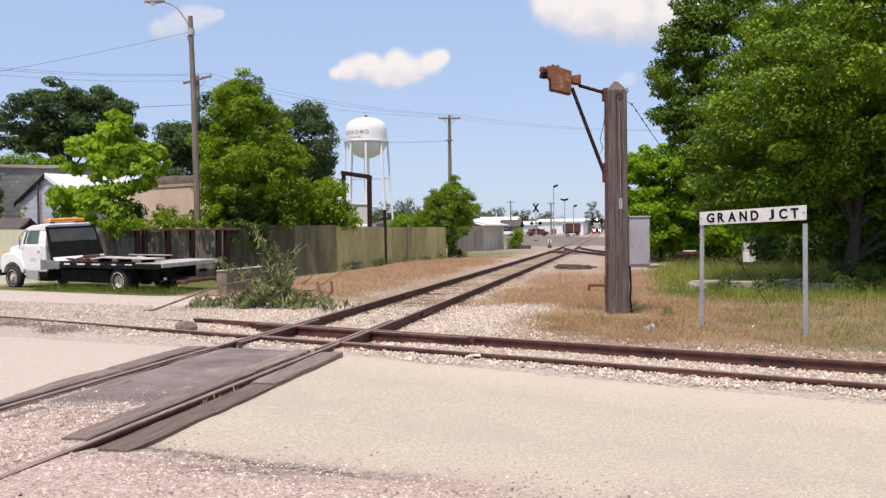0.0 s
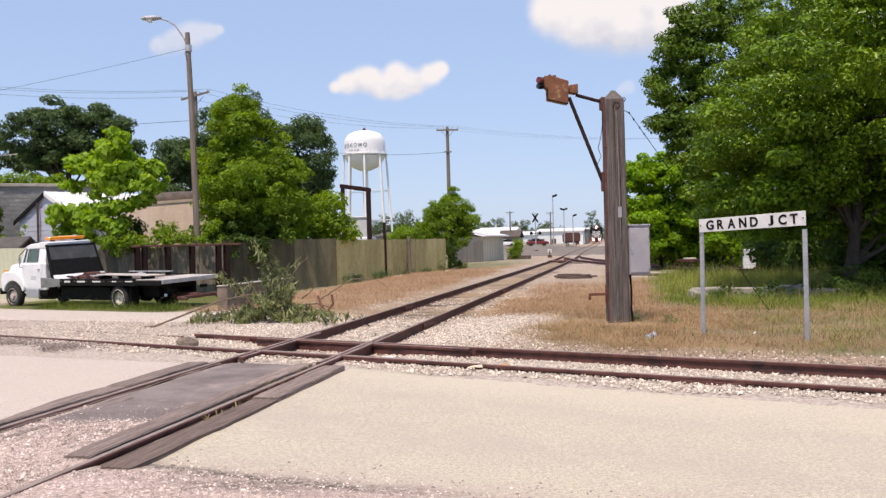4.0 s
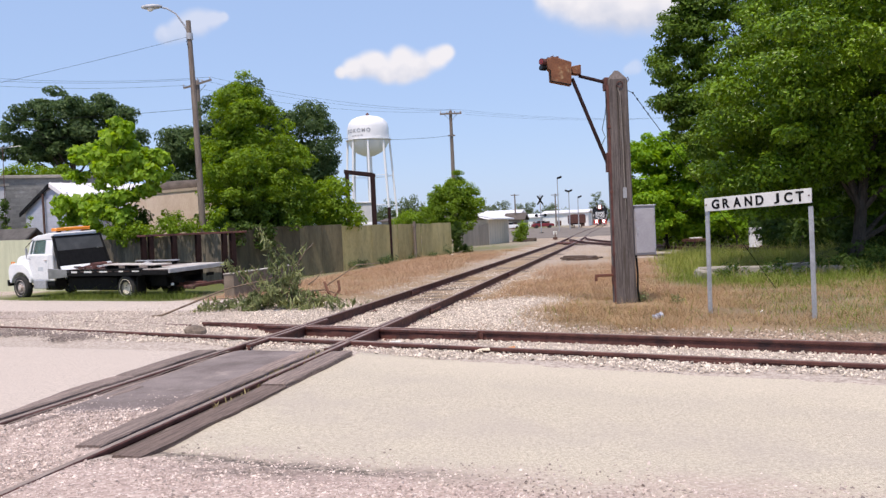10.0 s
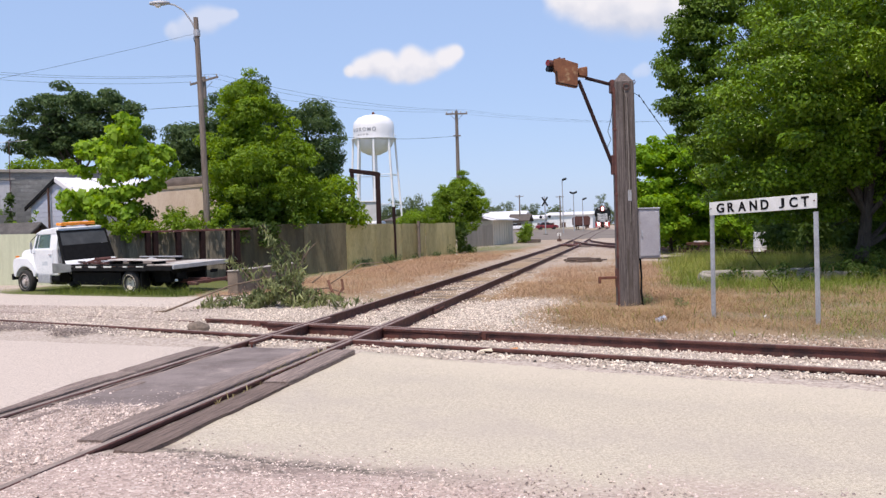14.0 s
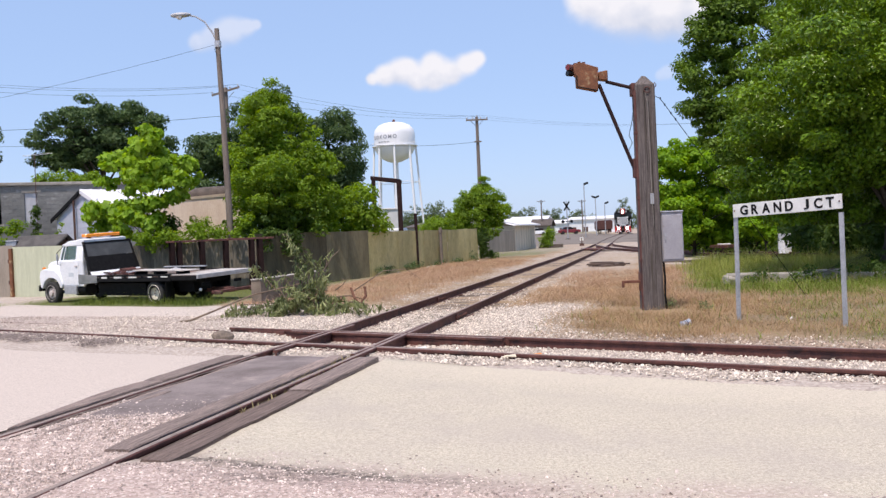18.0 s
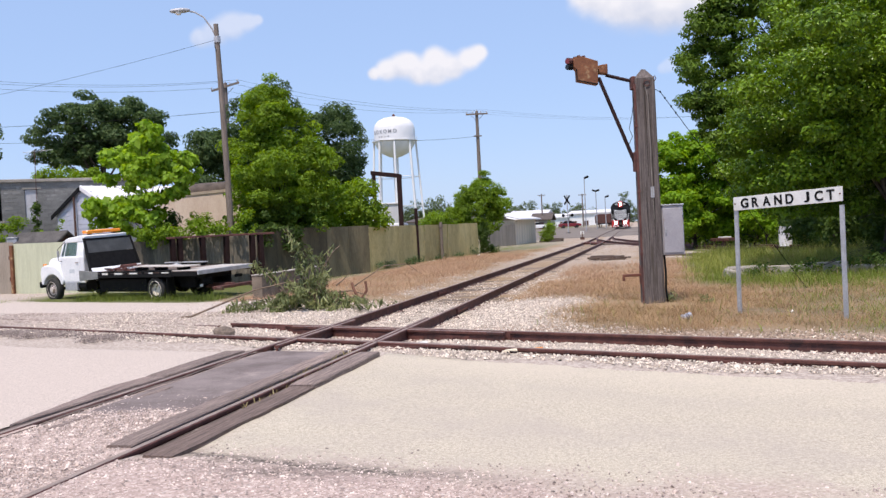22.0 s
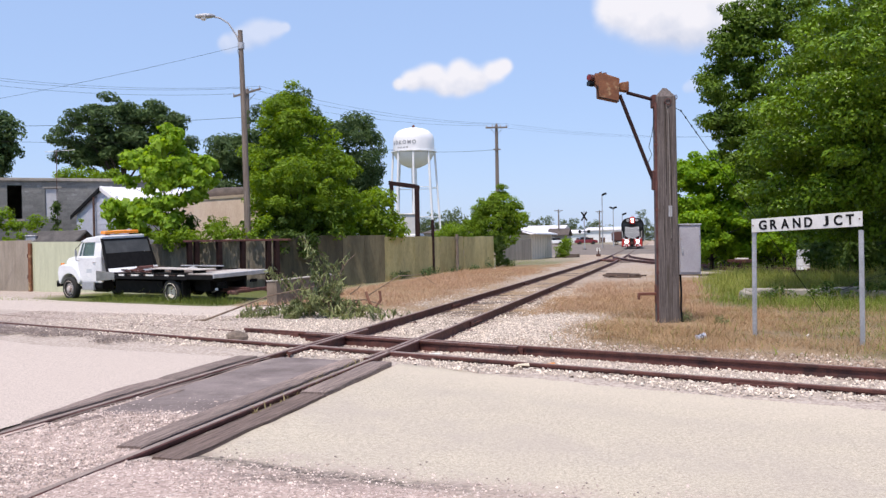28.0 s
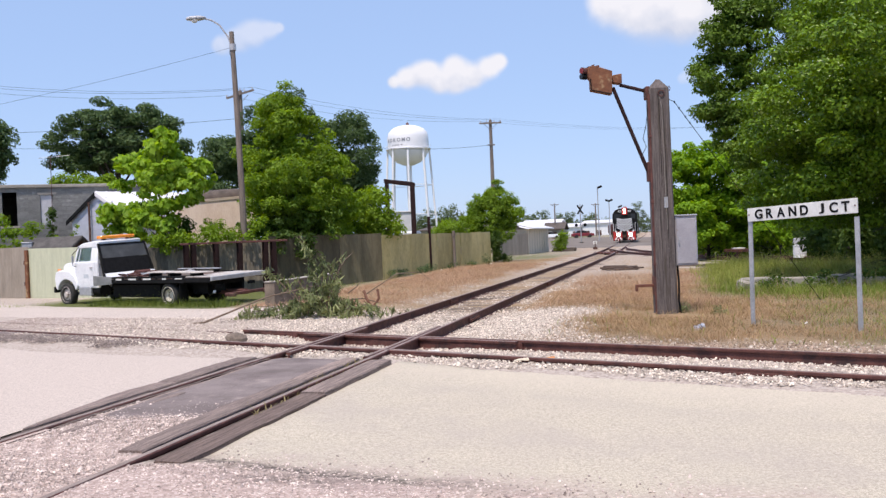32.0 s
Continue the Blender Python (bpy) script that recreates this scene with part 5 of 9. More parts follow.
OAK_LOBES = [(-38.9, 67, 12.35, 1.9, 1.8, 1.5), (-36.9, 67.5, 12.25, 1.8, 1.7, 1.4), (-35.2, 68, 11.55, 1.5, 1.5, 1.3), (-40.9, 66.4, 11.4, 1.7, 1.7, 1.4), (-42.9, 66.5, 10.3, 1.4, 1.5, 1.3), (-38.6, 67.2, 10.6, 2.4, 1.6, 1.3), (-40.0, 66.8, 9.25, 2.2, 1.6, 1.2), (-36.8, 67.6, 9.25, 1.9, 1.5, 1.3), (-33.8, 68.6, 9.55, 1.3, 1.3, 1.3), (-41.6, 66.4, 8.75, 1.8, 1.5, 1.0), (-38.5, 67, 9.35, 2.6, 1.8, 1.4), (-35.6, 68, 8.95, 1.8, 1.5, 1.3), (-32.9, 69, 8.55, 0.8, 0.9, 0.8)]
tree("oak_tree", (-39.5, 67), OAK_LOBES,
     235, 0.70, 120, 0.28, LEAF_YARD, "broad dark oak beyond the buildings", 25, 0.4, shell=0.72, ratio=0.45, flat=0.5)
tree("oak_tree", (-47, 62), [(-47.4, 61.2, 9.6, 2.2, 2.2, 2.7), (-49.4, 60.3, 8.5, 2.8, 2.5, 3), (-46.4, 62, 11.0, 1.4, 1.5, 1.3), (-46.0, 62, 9.5, 1.2, 1.4, 1.1), (-46.4, 62, 8.2, 1.2, 1.3, 0.9)],
     250, 0.8, 100, 0.29, LEAF_YARD, "dark tree at the yard's far side", 26, 0.35)
tree("vine_bank", (-35, 57.4), [(-36.3, 56.8, 6.1, 1.0, 1.0, 0.8), (-35.2, 57.3, 6.35, 1.2, 1.0, 0.8), (-34.2, 57.9, 6.35, 1.2, 1.0, 0.8), (-33.3, 58.3, 6.2, 1.0, 1.0, 0.8), (-35.0, 57.5, 5.2, 2.4, 1.0, 0.9)],
     120, 0.45, 70, 0.19, LEAF_BRIGHT, "vines growing over the old building's roof", 27, 0.1, category="bush")
tree("box_elder", (-6.1, 57.5), [(-6.2, 57.5, 2.7, 1.5, 1.2, 1.2), (-5.8, 57.6, 3.7, 1.0, 0.9, 0.9), (-5.75, 57.6, 4.5, 0.55, 0.6, 0.7), (-6.3, 57.5, 3.2, 1.3, 0.9, 0.8), (-7.2, 57.2, 2.6, 0.7, 0.8, 0.8), (-4.9, 57.7, 3.0, 0.8, 0.8, 1.0), (-5.9, 57.3, 1.9, 1.1, 0.8, 0.6), (-6.4, 57.2, 1.5, 0.9, 0.6, 0.6), (-6.6, 57.4, 3.9, 0.6, 0.7, 0.5)],
     270, 0.30, 85, 0.12, LEAF_MID, "shaggy green young tree at the fence's end", 28, 0.08, shell=0.7)
tree("hedge_bush", (-9.8, 60.5), [(-9.7, 60.5, 2.0, 0.9, 0.9, 0.8), (-8.4, 60.8, 1.9, 1.0, 0.9, 0.9), (-8.0, 60.9, 2.9, 0.25, 0.25, 0.5)],
     70, 0.42, 60, 0.15, LEAF_MID, "dark bush behind the fence", 29, 0.06, category="bush")
tree("roadside_bush", (-4.9, 84.5), [(-4.9, 84.5, 1.0, 0.6, 0.5, 0.9)], 36, 0.3, 50, 0.13, LEAF_BRIGHT, "small bright green shrub by the sheds", 30, 0.04, category="bush")

tree("weed_clump", (7.4, 23.9), [(7.1, 23.9, 0.10, 0.5, 0.35, 0.22), (8.2, 23.7, 0.14, 0.9, 0.4, 0.26), (9.3, 23.6, 0.16, 0.8, 0.4, 0.32), (6.9, 24.0, 0.08, 0.5, 0.25, 0.12), (10.2, 23.8, 0.2, 0.7, 0.4, 0.4), (10.4, 25.6, 0.3, 0.9, 0.5, 0.5)], 95, 0.17, 34, 0.08, LEAF_DARK, "low green weeds round the broken slab", 41, 0.012, category="weeds")
tree("weed_clump", (5.35, 17.2), [(5.3, 17.2, 0.09, 0.12, 0.10, 0.12)], 6, 0.06, 22, 0.032, LEAF_GREY, "small green weed in the dry grass", 42, 0.006, category="weeds")
tree("weed_clump", (4.75, 17.7), [(4.75, 17.7, 0.10, 0.12, 0.10, 0.14)], 7, 0.07, 22, 0.035, LEAF_GREY, "dull weed at the signal post's foot", 43, 0.006, category="weeds")

# vines over the fence and the rusty frame
def vines(name, lobes, clumps, leaf, material, label, seed):
    pts, outward, cc = crown_points(lobes, clumps, 0.2, 26, seed, 0.3)
    ob = thing(name, pose(*lobes[0][:3]), label, "vine")
    part("foliage", leaves_mesh("foliage", pts - np.array(lobes[0][:3]), outward, leaf, material), material, ob)


vines("weeds", [(-8.05, 42.3, 0.05, 0.2, 1.9, 0.14), (-7.4, 45.6, 0.05, 0.2, 1.9, 0.16), (-6.85, 48.6, 0.05, 0.2, 1.6, 0.14), (-6.3, 51.8, 0.05, 0.2, 1.8, 0.16), (-5.9, 54.0, 0.12, 0.2, 0.9, 0.25)], 90, 0.075, LEAF_YARD, "dull weeds along the fence's foot", 35)
vines("vine", [(-14.2, 33.5, 1.95, 1.0, 0.4, 0.35), (-12.6, 34.1, 2.0, 1.2, 0.4, 0.35), (-13.2, 34.0, 2.4, 0.5, 0.3, 0.4), (-15.2, 33.2, 1.8, 0.6, 0.3, 0.3), (-11.8, 34.9, 2.3, 0.6, 0.4, 0.5)], 60, 0.125, LEAF_BRIGHT, "leafy vines draped over the fence top", 31)
vines("vine", [(-11.0, 35.1, 1.9, 0.8, 0.5, 0.7), (-10.3, 36.3, 1.6, 0.5, 0.6, 0.6)], 50, 0.13, LEAF_DARK, "creeper hanging on the fence", 32)
# Dark leaves here carry the shade on the box elder's low foliage
vines("vine", [(-5.55, 55.5, 0.9, 0.3, 0.4, 0.9), (-5.6, 55.6, 1.6, 0.35, 0.4, 0.5), (-5.3, 56.2, 0.3, 0.5, 0.4, 0.3)], 60, 0.12, LEAF_DARK, "creeper at the fence's end, dark for the shaded foliage of the box elder", 33)
vines("vine", [(-14.8, 32.6, 1.95, 0.5, 0.25, 0.22), (-13.9, 32.95, 1.93, 0.6, 0.25, 0.25), (-12.9, 33.4, 1.97, 0.6, 0.25, 0.25), (-12.0, 33.85, 1.97, 0.6, 0.25, 0.22), (-11.2, 34.2, 2.0, 0.5, 0.25, 0.22), (-14.4, 32.75, 1.72, 0.3, 0.2, 0.3)], 62, 0.12, LEAF_BRIGHT, "creeper spilling over the fence behind the rusty frame", 36)


# ---- the signal post and the station sign ----
def signal_post():
    ob = thing("signal_post", pose(4.38, 17.75, spot(4.38, 17.75) - 0.05, rz=12), "square weathered timber signal post with a rusty swung-out lamp", "signal post")
    s = Solid()
    h, c = 0.185, 0.025
    ring = [(-h + c, -h), (h - c, -h), (h, -h + c), (h, h - c), (h - c, h), (-h + c, h), (-h, h - c), (-h, -h + c)]
    zs = [0, 0.4, 1.0, 1.8, 2.6, 3.4, 4.2]
    v = []
    for k, z in enumerate(zs):
        w = 1.04 - 0.012 * k
        v += [(x * w + 0.012 * noise.noise((k, 1, j)), y * w + 0.012 * noise.noise((k, 5, j)), z) for j, (x, y) in enumerate(ring)]
    v += [(-0.02, 0.01, 4.385), (0.05, 0.01, 4.38)]
    f = [(k * 8 + j, k * 8 + (j + 1) % 8, (k + 1) * 8 + (j + 1) % 8, (k + 1) * 8 + j) for k in range(6) for j in range(8)]
    f.append(tuple(range(8))[::-1])
    n = 48
    f += [(n, n + 1, 57, 56), (n + 1, n + 2, 57), (n + 2, n + 3, 57), (n + 3, n + 4, 57), (n + 4, n + 5, 56, 57), (n + 5, n + 6, 56), (n + 6, n + 7, 56), (n + 7, n, 56)]
    s.add(v, f)
    part("post", s, POSTWOOD, ob, "grey split timber with a pointed top", smooth=False)
    for z0, z1, x in ((0.9, 3.9, 0.06), (0.3, 2.2, -0.07), (2.4, 4.1, -0.02)):
        part("drying_crack", Solid().tube([(x, -0.187, z0), (x + 0.015, -0.186, (z0 + z1) / 2), (x - 0.01, -0.182, z1)], 0.004, 5), BLACK, ob)
    part("pipe", Solid().tube([(-0.19, -0.14, 0.05), (-0.188, -0.14, 2.2), (-0.185, -0.14, 4.1)], 0.029, 8), RUST, ob, "rusty conduit up the post's edge")
    for z in (0.95, 2.1, 3.3):
        part("conduit_clip", Solid().box(-0.225, -0.12, -0.175, -0.10, z, z + 0.05), RUST, ob, bevel=0.004)
    part("mount", Solid().box(-0.235, -0.16, -0.11, 0.11, 4.02, 4.25), RUST, ob, "bolted bracket plate", bevel=0.01)
    part("arm", Solid().tube([(-0.18, 0, 4.165), (-0.68, 0.03, 4.315)], 0.033, 10), MAROON, ob, "round steel arm")
    part("brace", Solid().tube([(-0.20, -0.04, 2.60), (-0.815, 0.0, 4.27)], 0.036, 10), MAROON, ob, "slanting steel brace")
    part("brace_foot", Solid().box(-0.25, -0.17, -0.12, 0.06, 2.50, 2.86), RUST, ob, bevel=0.012)
    head = part("signal_head", Solid().plate([(-0.852, -0.15, 4.125), (-1.236, -0.15, 4.217), (-1.24, -0.15, 4.42), (-1.285, -0.15, 4.455), (-1.285, -0.15, 4.635), (-1.16, -0.15, 4.668), (-0.834, -0.15, 4.556)], (0, 0, 0), (0, 0.22, 0)), RUST_ORANGE, ob, "orange-rusted lamp housing", bevel=0.012)
    part("housing_rim", Solid().tube([(-0.855, -0.152, 4.13), (-1.232, -0.152, 4.22), (-1.236, -0.152, 4.42)], 0.011, 6), BLACK, head, "dark rolled edge")
    part("visor", Solid().plate([(-1.17, -0.14, 4.672), (-1.21, -0.14, 4.66), (-1.21, -0.14, 4.675), (-1.15, -0.14, 4.69)], (0, 0, 0), (0, 0.19, 0)), RUST_ORANGE, head, "bent lip", bevel=0.003)
    part("junction_box", Solid().plate([(-0.82, -0.06, 4.35), (-0.65, -0.06, 4.325), (-0.65, -0.06, 4.515), (-0.82, -0.06, 4.49)], (0, 0, 0), (0, 0.2, 0)), RUST_ORANGE, ob, "small orange junction box", bevel=0.012)
    aim = Vector((-0.80, -0.60, 0.0))
    for k, (x, z, r) in enumerate(((-1.305, 4.585, 0.062), (-1.315, 4.475, 0.052))):
        a = Vector((x, -0.06, z))
        lamp = part("lens_hood", Solid().tube([a, a + aim * 0.11], r, 14), (RUST, BLACK)[k], head, "round signal lens hood")
        part("lens", Solid().tube([a + aim * 0.10, a + aim * 0.116], r * 0.82, 14), (DEEPRED, DARKGLASS)[k], lamp, ("red lens", "dark lens")[k])
    for x, z in ((-1.245, 4.645), (-1.09, 4.655)):
        part("hinge_lug", Solid().box(x - 0.03, x + 0.03, -0.10, 0.02, z - 0.02, z + 0.022), RUST, head, bevel=0.005)
    part("cable", Solid().tube([(-0.2, -0.1, 3.9), (-0.24, -0.06, 3.55), (-0.30, -0.03, 3.3), (-0.25, -0.05, 3.15), (-0.33, 0.0, 2.98)], 0.006, 5), BLACK, ob, "loose frayed wire")
    box = part("relay_box", Solid().box(0.205, 0.600, -0.13, 0.13, 0.93, 1.84), BOXGREY, ob, "grey steel relay cabinet", bevel=0.012)
    part("cabinet_roof", Solid().box(0.195, 0.612, -0.15, 0.14, 1.84, 1.865), GALV, box, "overhanging lid", bevel=0.004)
    part("cabinet_door", Solid().box(0.225, 0.58, -0.145, -0.128, 0.97, 1.79), BOXGREY, box, bevel=0.004)
    part("latch", Solid().box(0.25, 0.275, -0.165, -0.144, 1.33, 1.45), GALV, box)
    for z in (1.05, 1.65):
        part("hinge", Solid().tube([(0.575, -0.15, z), (0.575, -0.15, z + 0.1)], 0.011, 6), GALV, box)
    part("conduit", Solid().tube([(0.24, -0.02, 0.94), (0.25, -0.05, 0.6), (0.23, -0.09, 0.3), (0.26, -0.1, 0.0)], 0.02, 8), BLACK, ob, "black cable down to the ground")
    part("cabinet_strap", Solid().box(0.15, 0.22, -0.05, 0.05, 1.05, 1.10), GALV, ob)
    part("cabinet_strap", Solid().box(0.15, 0.22, -0.05, 0.05, 1.65, 1.70), GALV, ob)
    part("step_iron", Solid().box(-0.54, -0.16, -0.035, 0.035, 0.555, 0.605), REDRUST, ob, "rusty step bracket", bevel=0.006)
    part("step_lip", Solid().box(-0.545, -0.50, -0.035, 0.035, 0.48, 0.56), REDRUST, ob, bevel=0.006)
    part("step_plate", Solid().box(-0.21, -0.17, -0.12, 0.12, 0.40, 0.75), REDRUST, ob, bevel=0.006)
    part("hook", Solid().tube([(0.18, 0.0, 4.22), (0.22, -0.02, 4.25), (0.235, -0.03, 4.2), (0.21, -0.03, 4.16)], 0.008, 6), RUST, ob)
    part("coil_hook", Solid().tube([(0.03 + 0.055 * math.cos(a * 0.5), -0.195, 4.10 + 0.055 * math.sin(a * 0.5)) for a in range(13)], 0.008, 6), RUST, ob, "rusty ring on the face")
    part("tag", Solid().box(0.01, 0.075, -0.198, -0.186, 2.0, 2.2), GALV, ob, "pale metal tag", bevel=0.003)
    part("hanging_wire", Solid().tube([(-0.01, -0.197, 4.05), (0.03, -0.20, 3.84), (0.032, -0.203, 3.2), (0.036, -0.203, 2.5), (0.05, -0.204, 1.6)], 0.0042, 5), CONCRETE, ob, "pale wire hanging down the face")
    g = part("guy_wire", Solid().tube([(0.18, 0.0, 4.02), (0.31, 0.01, 3.955), (3.3, 1.2, 0.08)], 0.006, 6), BLACK, ob, "guy wire with insulators")
    for u in (0.0, 0.03, 0.07, 0.10):
        p = Vector((0.31, 0.01, 3.955)).lerp(Vector((3.3, 1.2, 0.08)), u)
        part("insulator", Solid().lathe([(0.004, -0.024), (0.015, -0.012), (0.015, 0.012), (0.004, 0.024)], 8, Matrix.Translation(p)), BLACK, g)


signal_post()


def station_sign():
    a, b = Vector((5.66, 15.37)), Vector((7.01, 14.04))
    rz = math.degrees(math.atan2(b.y - a.y, b.x - a.x))
    L = (b - a).length
    ob = thing("station_sign", pose(a.x, a.y, spot(a.x, a.y) - 0.04, rz=rz), "white board lettered in black on two grey steel posts", "sign")
    for x, lean in ((0.10, 0.02), (L + 0.045, 0.0)):
        v = Solid()
        prof = [(-0.034, -0.02), (0.034, -0.02), (0.034, -0.006), (0.014, -0.004), (0.014, 0.03), (-0.014, 0.03), (-0.014, -0.004), (-0.034, -0.006)]
        pts = [(px + x - lean * (1 - z / 1.72), py, z) for z in (-0.1, 1.66) for px, py in prof]
        v.add(pts, [(k, (k + 1) % 8, 8 + (k + 1) % 8, 8 + k) for k in range(8)] + [tuple(range(8))[::-1], tuple(range(8, 16))])
        part("post", v, GALV, ob, "grey steel flange post")
    e = 0.004
    z0, z1 = 1.655, 1.865
    dz = 0.055
    board = part("board", Solid().plate([(0.075, -0.04, z0 + 0.002), (L + 0.08, -0.04, z0 + dz), (L + 0.08, -0.04, z1 + dz), (0.075, -0.04, z1)], (0, 0, 0), (0, 0.018, 0)), SIGNWHITE, ob, "white painted board", bevel=0.003)
    tilt = math.degrees(math.atan2(dz, L + 0.06))
    base = Matrix.Translation((L / 2 + 0.03, -0.0425, (z0 + z1 + dz) / 2)) @ pose(0, 0, 0, 90, 0, 0) @ pose(0, 0, 0, 0, 0, tilt)
    for ch, u, w in (("G", 0.099, 0.135), ("R", 0.205, 0.118), ("A", 0.314, 0.132), ("N", 0.423, 0.125), ("D", 0.529, 0.128), ("J", 0.683, 0.085), ("C", 0.788, 0.127), ("T", 0.888, 0.118)):
        x = 0.105 + (L + 0.005) * u
        words(ch, 0.2, BLACK, board, base @ Matrix.Translation((x - L / 2 - 0.03, 0, 0)), bold=0.006, box=(w * 1.08, 0.148))
    for x in (0.11, L + 0.045):
        part("bolt", Solid().tube([(x, -0.04, 1.76 + dz * x / L), (x, -0.049, 1.76 + dz * x / L)], 0.011, 8), RUST, board)


station_sign()

# ---- yard fence ----
FENCE_LINE = [(-34.0, 38.7), (-24.6, 35.6), (-22.3, 34.85), (-15.5, 32.6), (-11.0, 34.6), (-8.3, 41.0), (-5.8, 54.9)]


def fence_run(name, p, q, step, top, material, label, ribs=True, sag=0.05):
    p, q = Vector(p), Vector(q)
    u = (q - p).normalized()
    L = (q - p).length
    ob = thing(name, pose(p.x, p.y, 0, rz=math.degrees(math.atan2(u.y, u.x))), label, "fence", "yard fence runs")
    n = max(1, round(L / step))
    w = L / n
    for k in range(n):
        c = p + u * (w * (k + 0.5))
        g = spot(c.x, c.y)
        h = top - g + random.uniform(-sag, sag)
        s = Solid()
        prof = []
        m = 5
        for j in range(m):
            a = (j + 0.08) / m * w
            a -= 0.03 * (j == 0)
            prof += [(a, 0), (a + 0.6 * w / m, 0), (a + 0.66 * w / m, 0.010 if ribs else 0.0006), (a + 0.82 * w / m + (0.12 * w / m + 0.02) * (j == m - 1), 0.010 if ribs else 0.0006)]
        back = [(x, y + 0.006) for x, y in prof][::-1]
        ring = [(x, -y) for x, y in prof + back]
        lift = random.uniform(-0.02, 0.02)
        pts = [(x, y, z + (lift * x if z else 0)) for z in (0, h + 0.06) for x, y in ring]
        r = len(ring)
        s.add(pts, [(i, (i + 1) % r, r + (i + 1) % r, r + i) for i in range(r)] + [tuple(range(r))[::-1], tuple(range(r, 2 * r))])
        part("panel", s, material, ob, m=pose(w * k + 0.004, random.uniform(-0.015, 0.015), g - 0.06, random.uniform(-0.7, 0.7)))
        if k:
            part("fence_post", Solid().box(-0.04, 0.04, 0.03, 0.11, 0, h - 0.1), BROWN_STEEL, ob, m=pose(w * k, 0, g))
    part("rail_bar", Solid().box(0, L, 0.03, 0.08, 1.25, 1.33), BROWN_STEEL, ob, "horizontal back rail")
    return ob


fence_run("fence", FENCE_LINE[0], FENCE_LINE[2], 2.4, 1.95, FENCEGREY, "grey sheet-metal gate section of the yard fence", ribs=False)
fence_run("fence", FENCE_LINE[2], FENCE_LINE[3], 3.6, 1.90, FENCEPALE, "pale green sheet fence behind the truck", ribs=False, sag=0.01)
fence_run("fence", FENCE_LINE[3], FENCE_LINE[4], 0.9, 1.74, FENCEDIM, "dim brown sheet fence behind the rusty frame")
fence_run("fence", FENCE_LINE[4], (-9.38, 38.44), 1.4, 1.95, FENCESHADED, "olive sheet fence, darkened for the ash tree's shade", ribs=False, sag=0.01)
fence_run("fence", (-9.38, 38.44), FENCE_LINE[5], 1.4, 1.93, FENCEOLIVE, "dull olive sheet fence", ribs=False, sag=0.01)
fence_run("fence", FENCE_LINE[5], FENCE_LINE[6], 1.65, 1.88, FENCE, "stained olive-tan sheet fence beside the track", ribs=False, sag=0.012)

gate_post = thing("gate_post", pose(-22.3, 34.78, spot(-22.3, 34.78) - 0.05), "rusty steel gate post beside the pale fence", "post")
part("post", Solid().box(-0.07, 0.07, -0.07, 0.07, 0, 2.12), RUST_ORANGE, gate_post, bevel=0.008)
for z in (0.6, 1.5):
    part("hinge", Solid().tube([(-0.09, -0.05, z), (-0.09, -0.05, z + 0.16)], 0.03, 8), RUST, gate_post)
frame_rack = thing("steel_frame", pose(-15.0, 32.1, spot(-15, 32.1), rz=24), "rusty steel frame of upright beams with a top rail", "frame")
for x in (1.54, 1.79, 2.66, 3.52, 4.5, 4.85):
    s = Solid()
    s.box(-0.085, 0.085, -0.10, -0.085, 0, 1.98).box(-0.085, 0.085, 0.085, 0.10, 0, 1.98).box(-0.008, 0.008, -0.085, 0.085, 0, 1.98)
    part("upright", s, MAROON, frame_rack, "dark I-beam", m=pose(x, 0, 0, 0, random.uniform(-1, 1), 30))
part("top_rail", Solid().box(1.3, 5.4, -0.07, 0.07, 1.98, 2.06), RUST, frame_rack, "rust-brown top channel", bevel=0.008)
single("fence_post", Solid().tube([(-7.35, 46.3, 0), (-7.36, 46.3, 2.75)], 0.085, 8), MAROON, "dark steel post standing at the fence", "post")

pale = single("fence_post", Solid().tube([(-6.72, 49.1, -0.05), (-6.73, 49.1, 2.0)], 0.08, 8).tube([(-6.73, 49.1, 1.72), (-6.73, 49.1, 1.86)], 0.11, 8), POLEWOOD, "pale grey capped pipe post at the fence", "post")

# ---- low wall, brush pile, litter ----
wall = thing("low_wall", pose(-5.68, 22.6, spot(-5.68, 22.6) - 0.12, rz=91.5), "low grey concrete retaining wall with a pale top", "wall")
part("wall_body", Solid().box(0, 5.4, -0.14, 0.14, 0, 0.76), surface("brown_concrete", (0.125, 0.099, 0.075), (0.225, 0.180, 0.138), scale=3, fine=40, rough=0.93, bump=0.4, stain=(0.11, 0.09, 0.07), stain_scale=1.2, stain_amount=0.4, stain_edge=0.3), wall, bevel=0.015)
# The sunlit look of the wall's top is put into a paler colour
part("coping", Solid().box(-0.02, 5.41, -0.15, 0.15, 0.76, 0.79), surface("pale_edge", (0.27, 0.245, 0.215), (0.43, 0.39, 0.345), scale=5, rough=0.9), wall, "top edge in a paler colour for the sun on it", bevel=0.01)


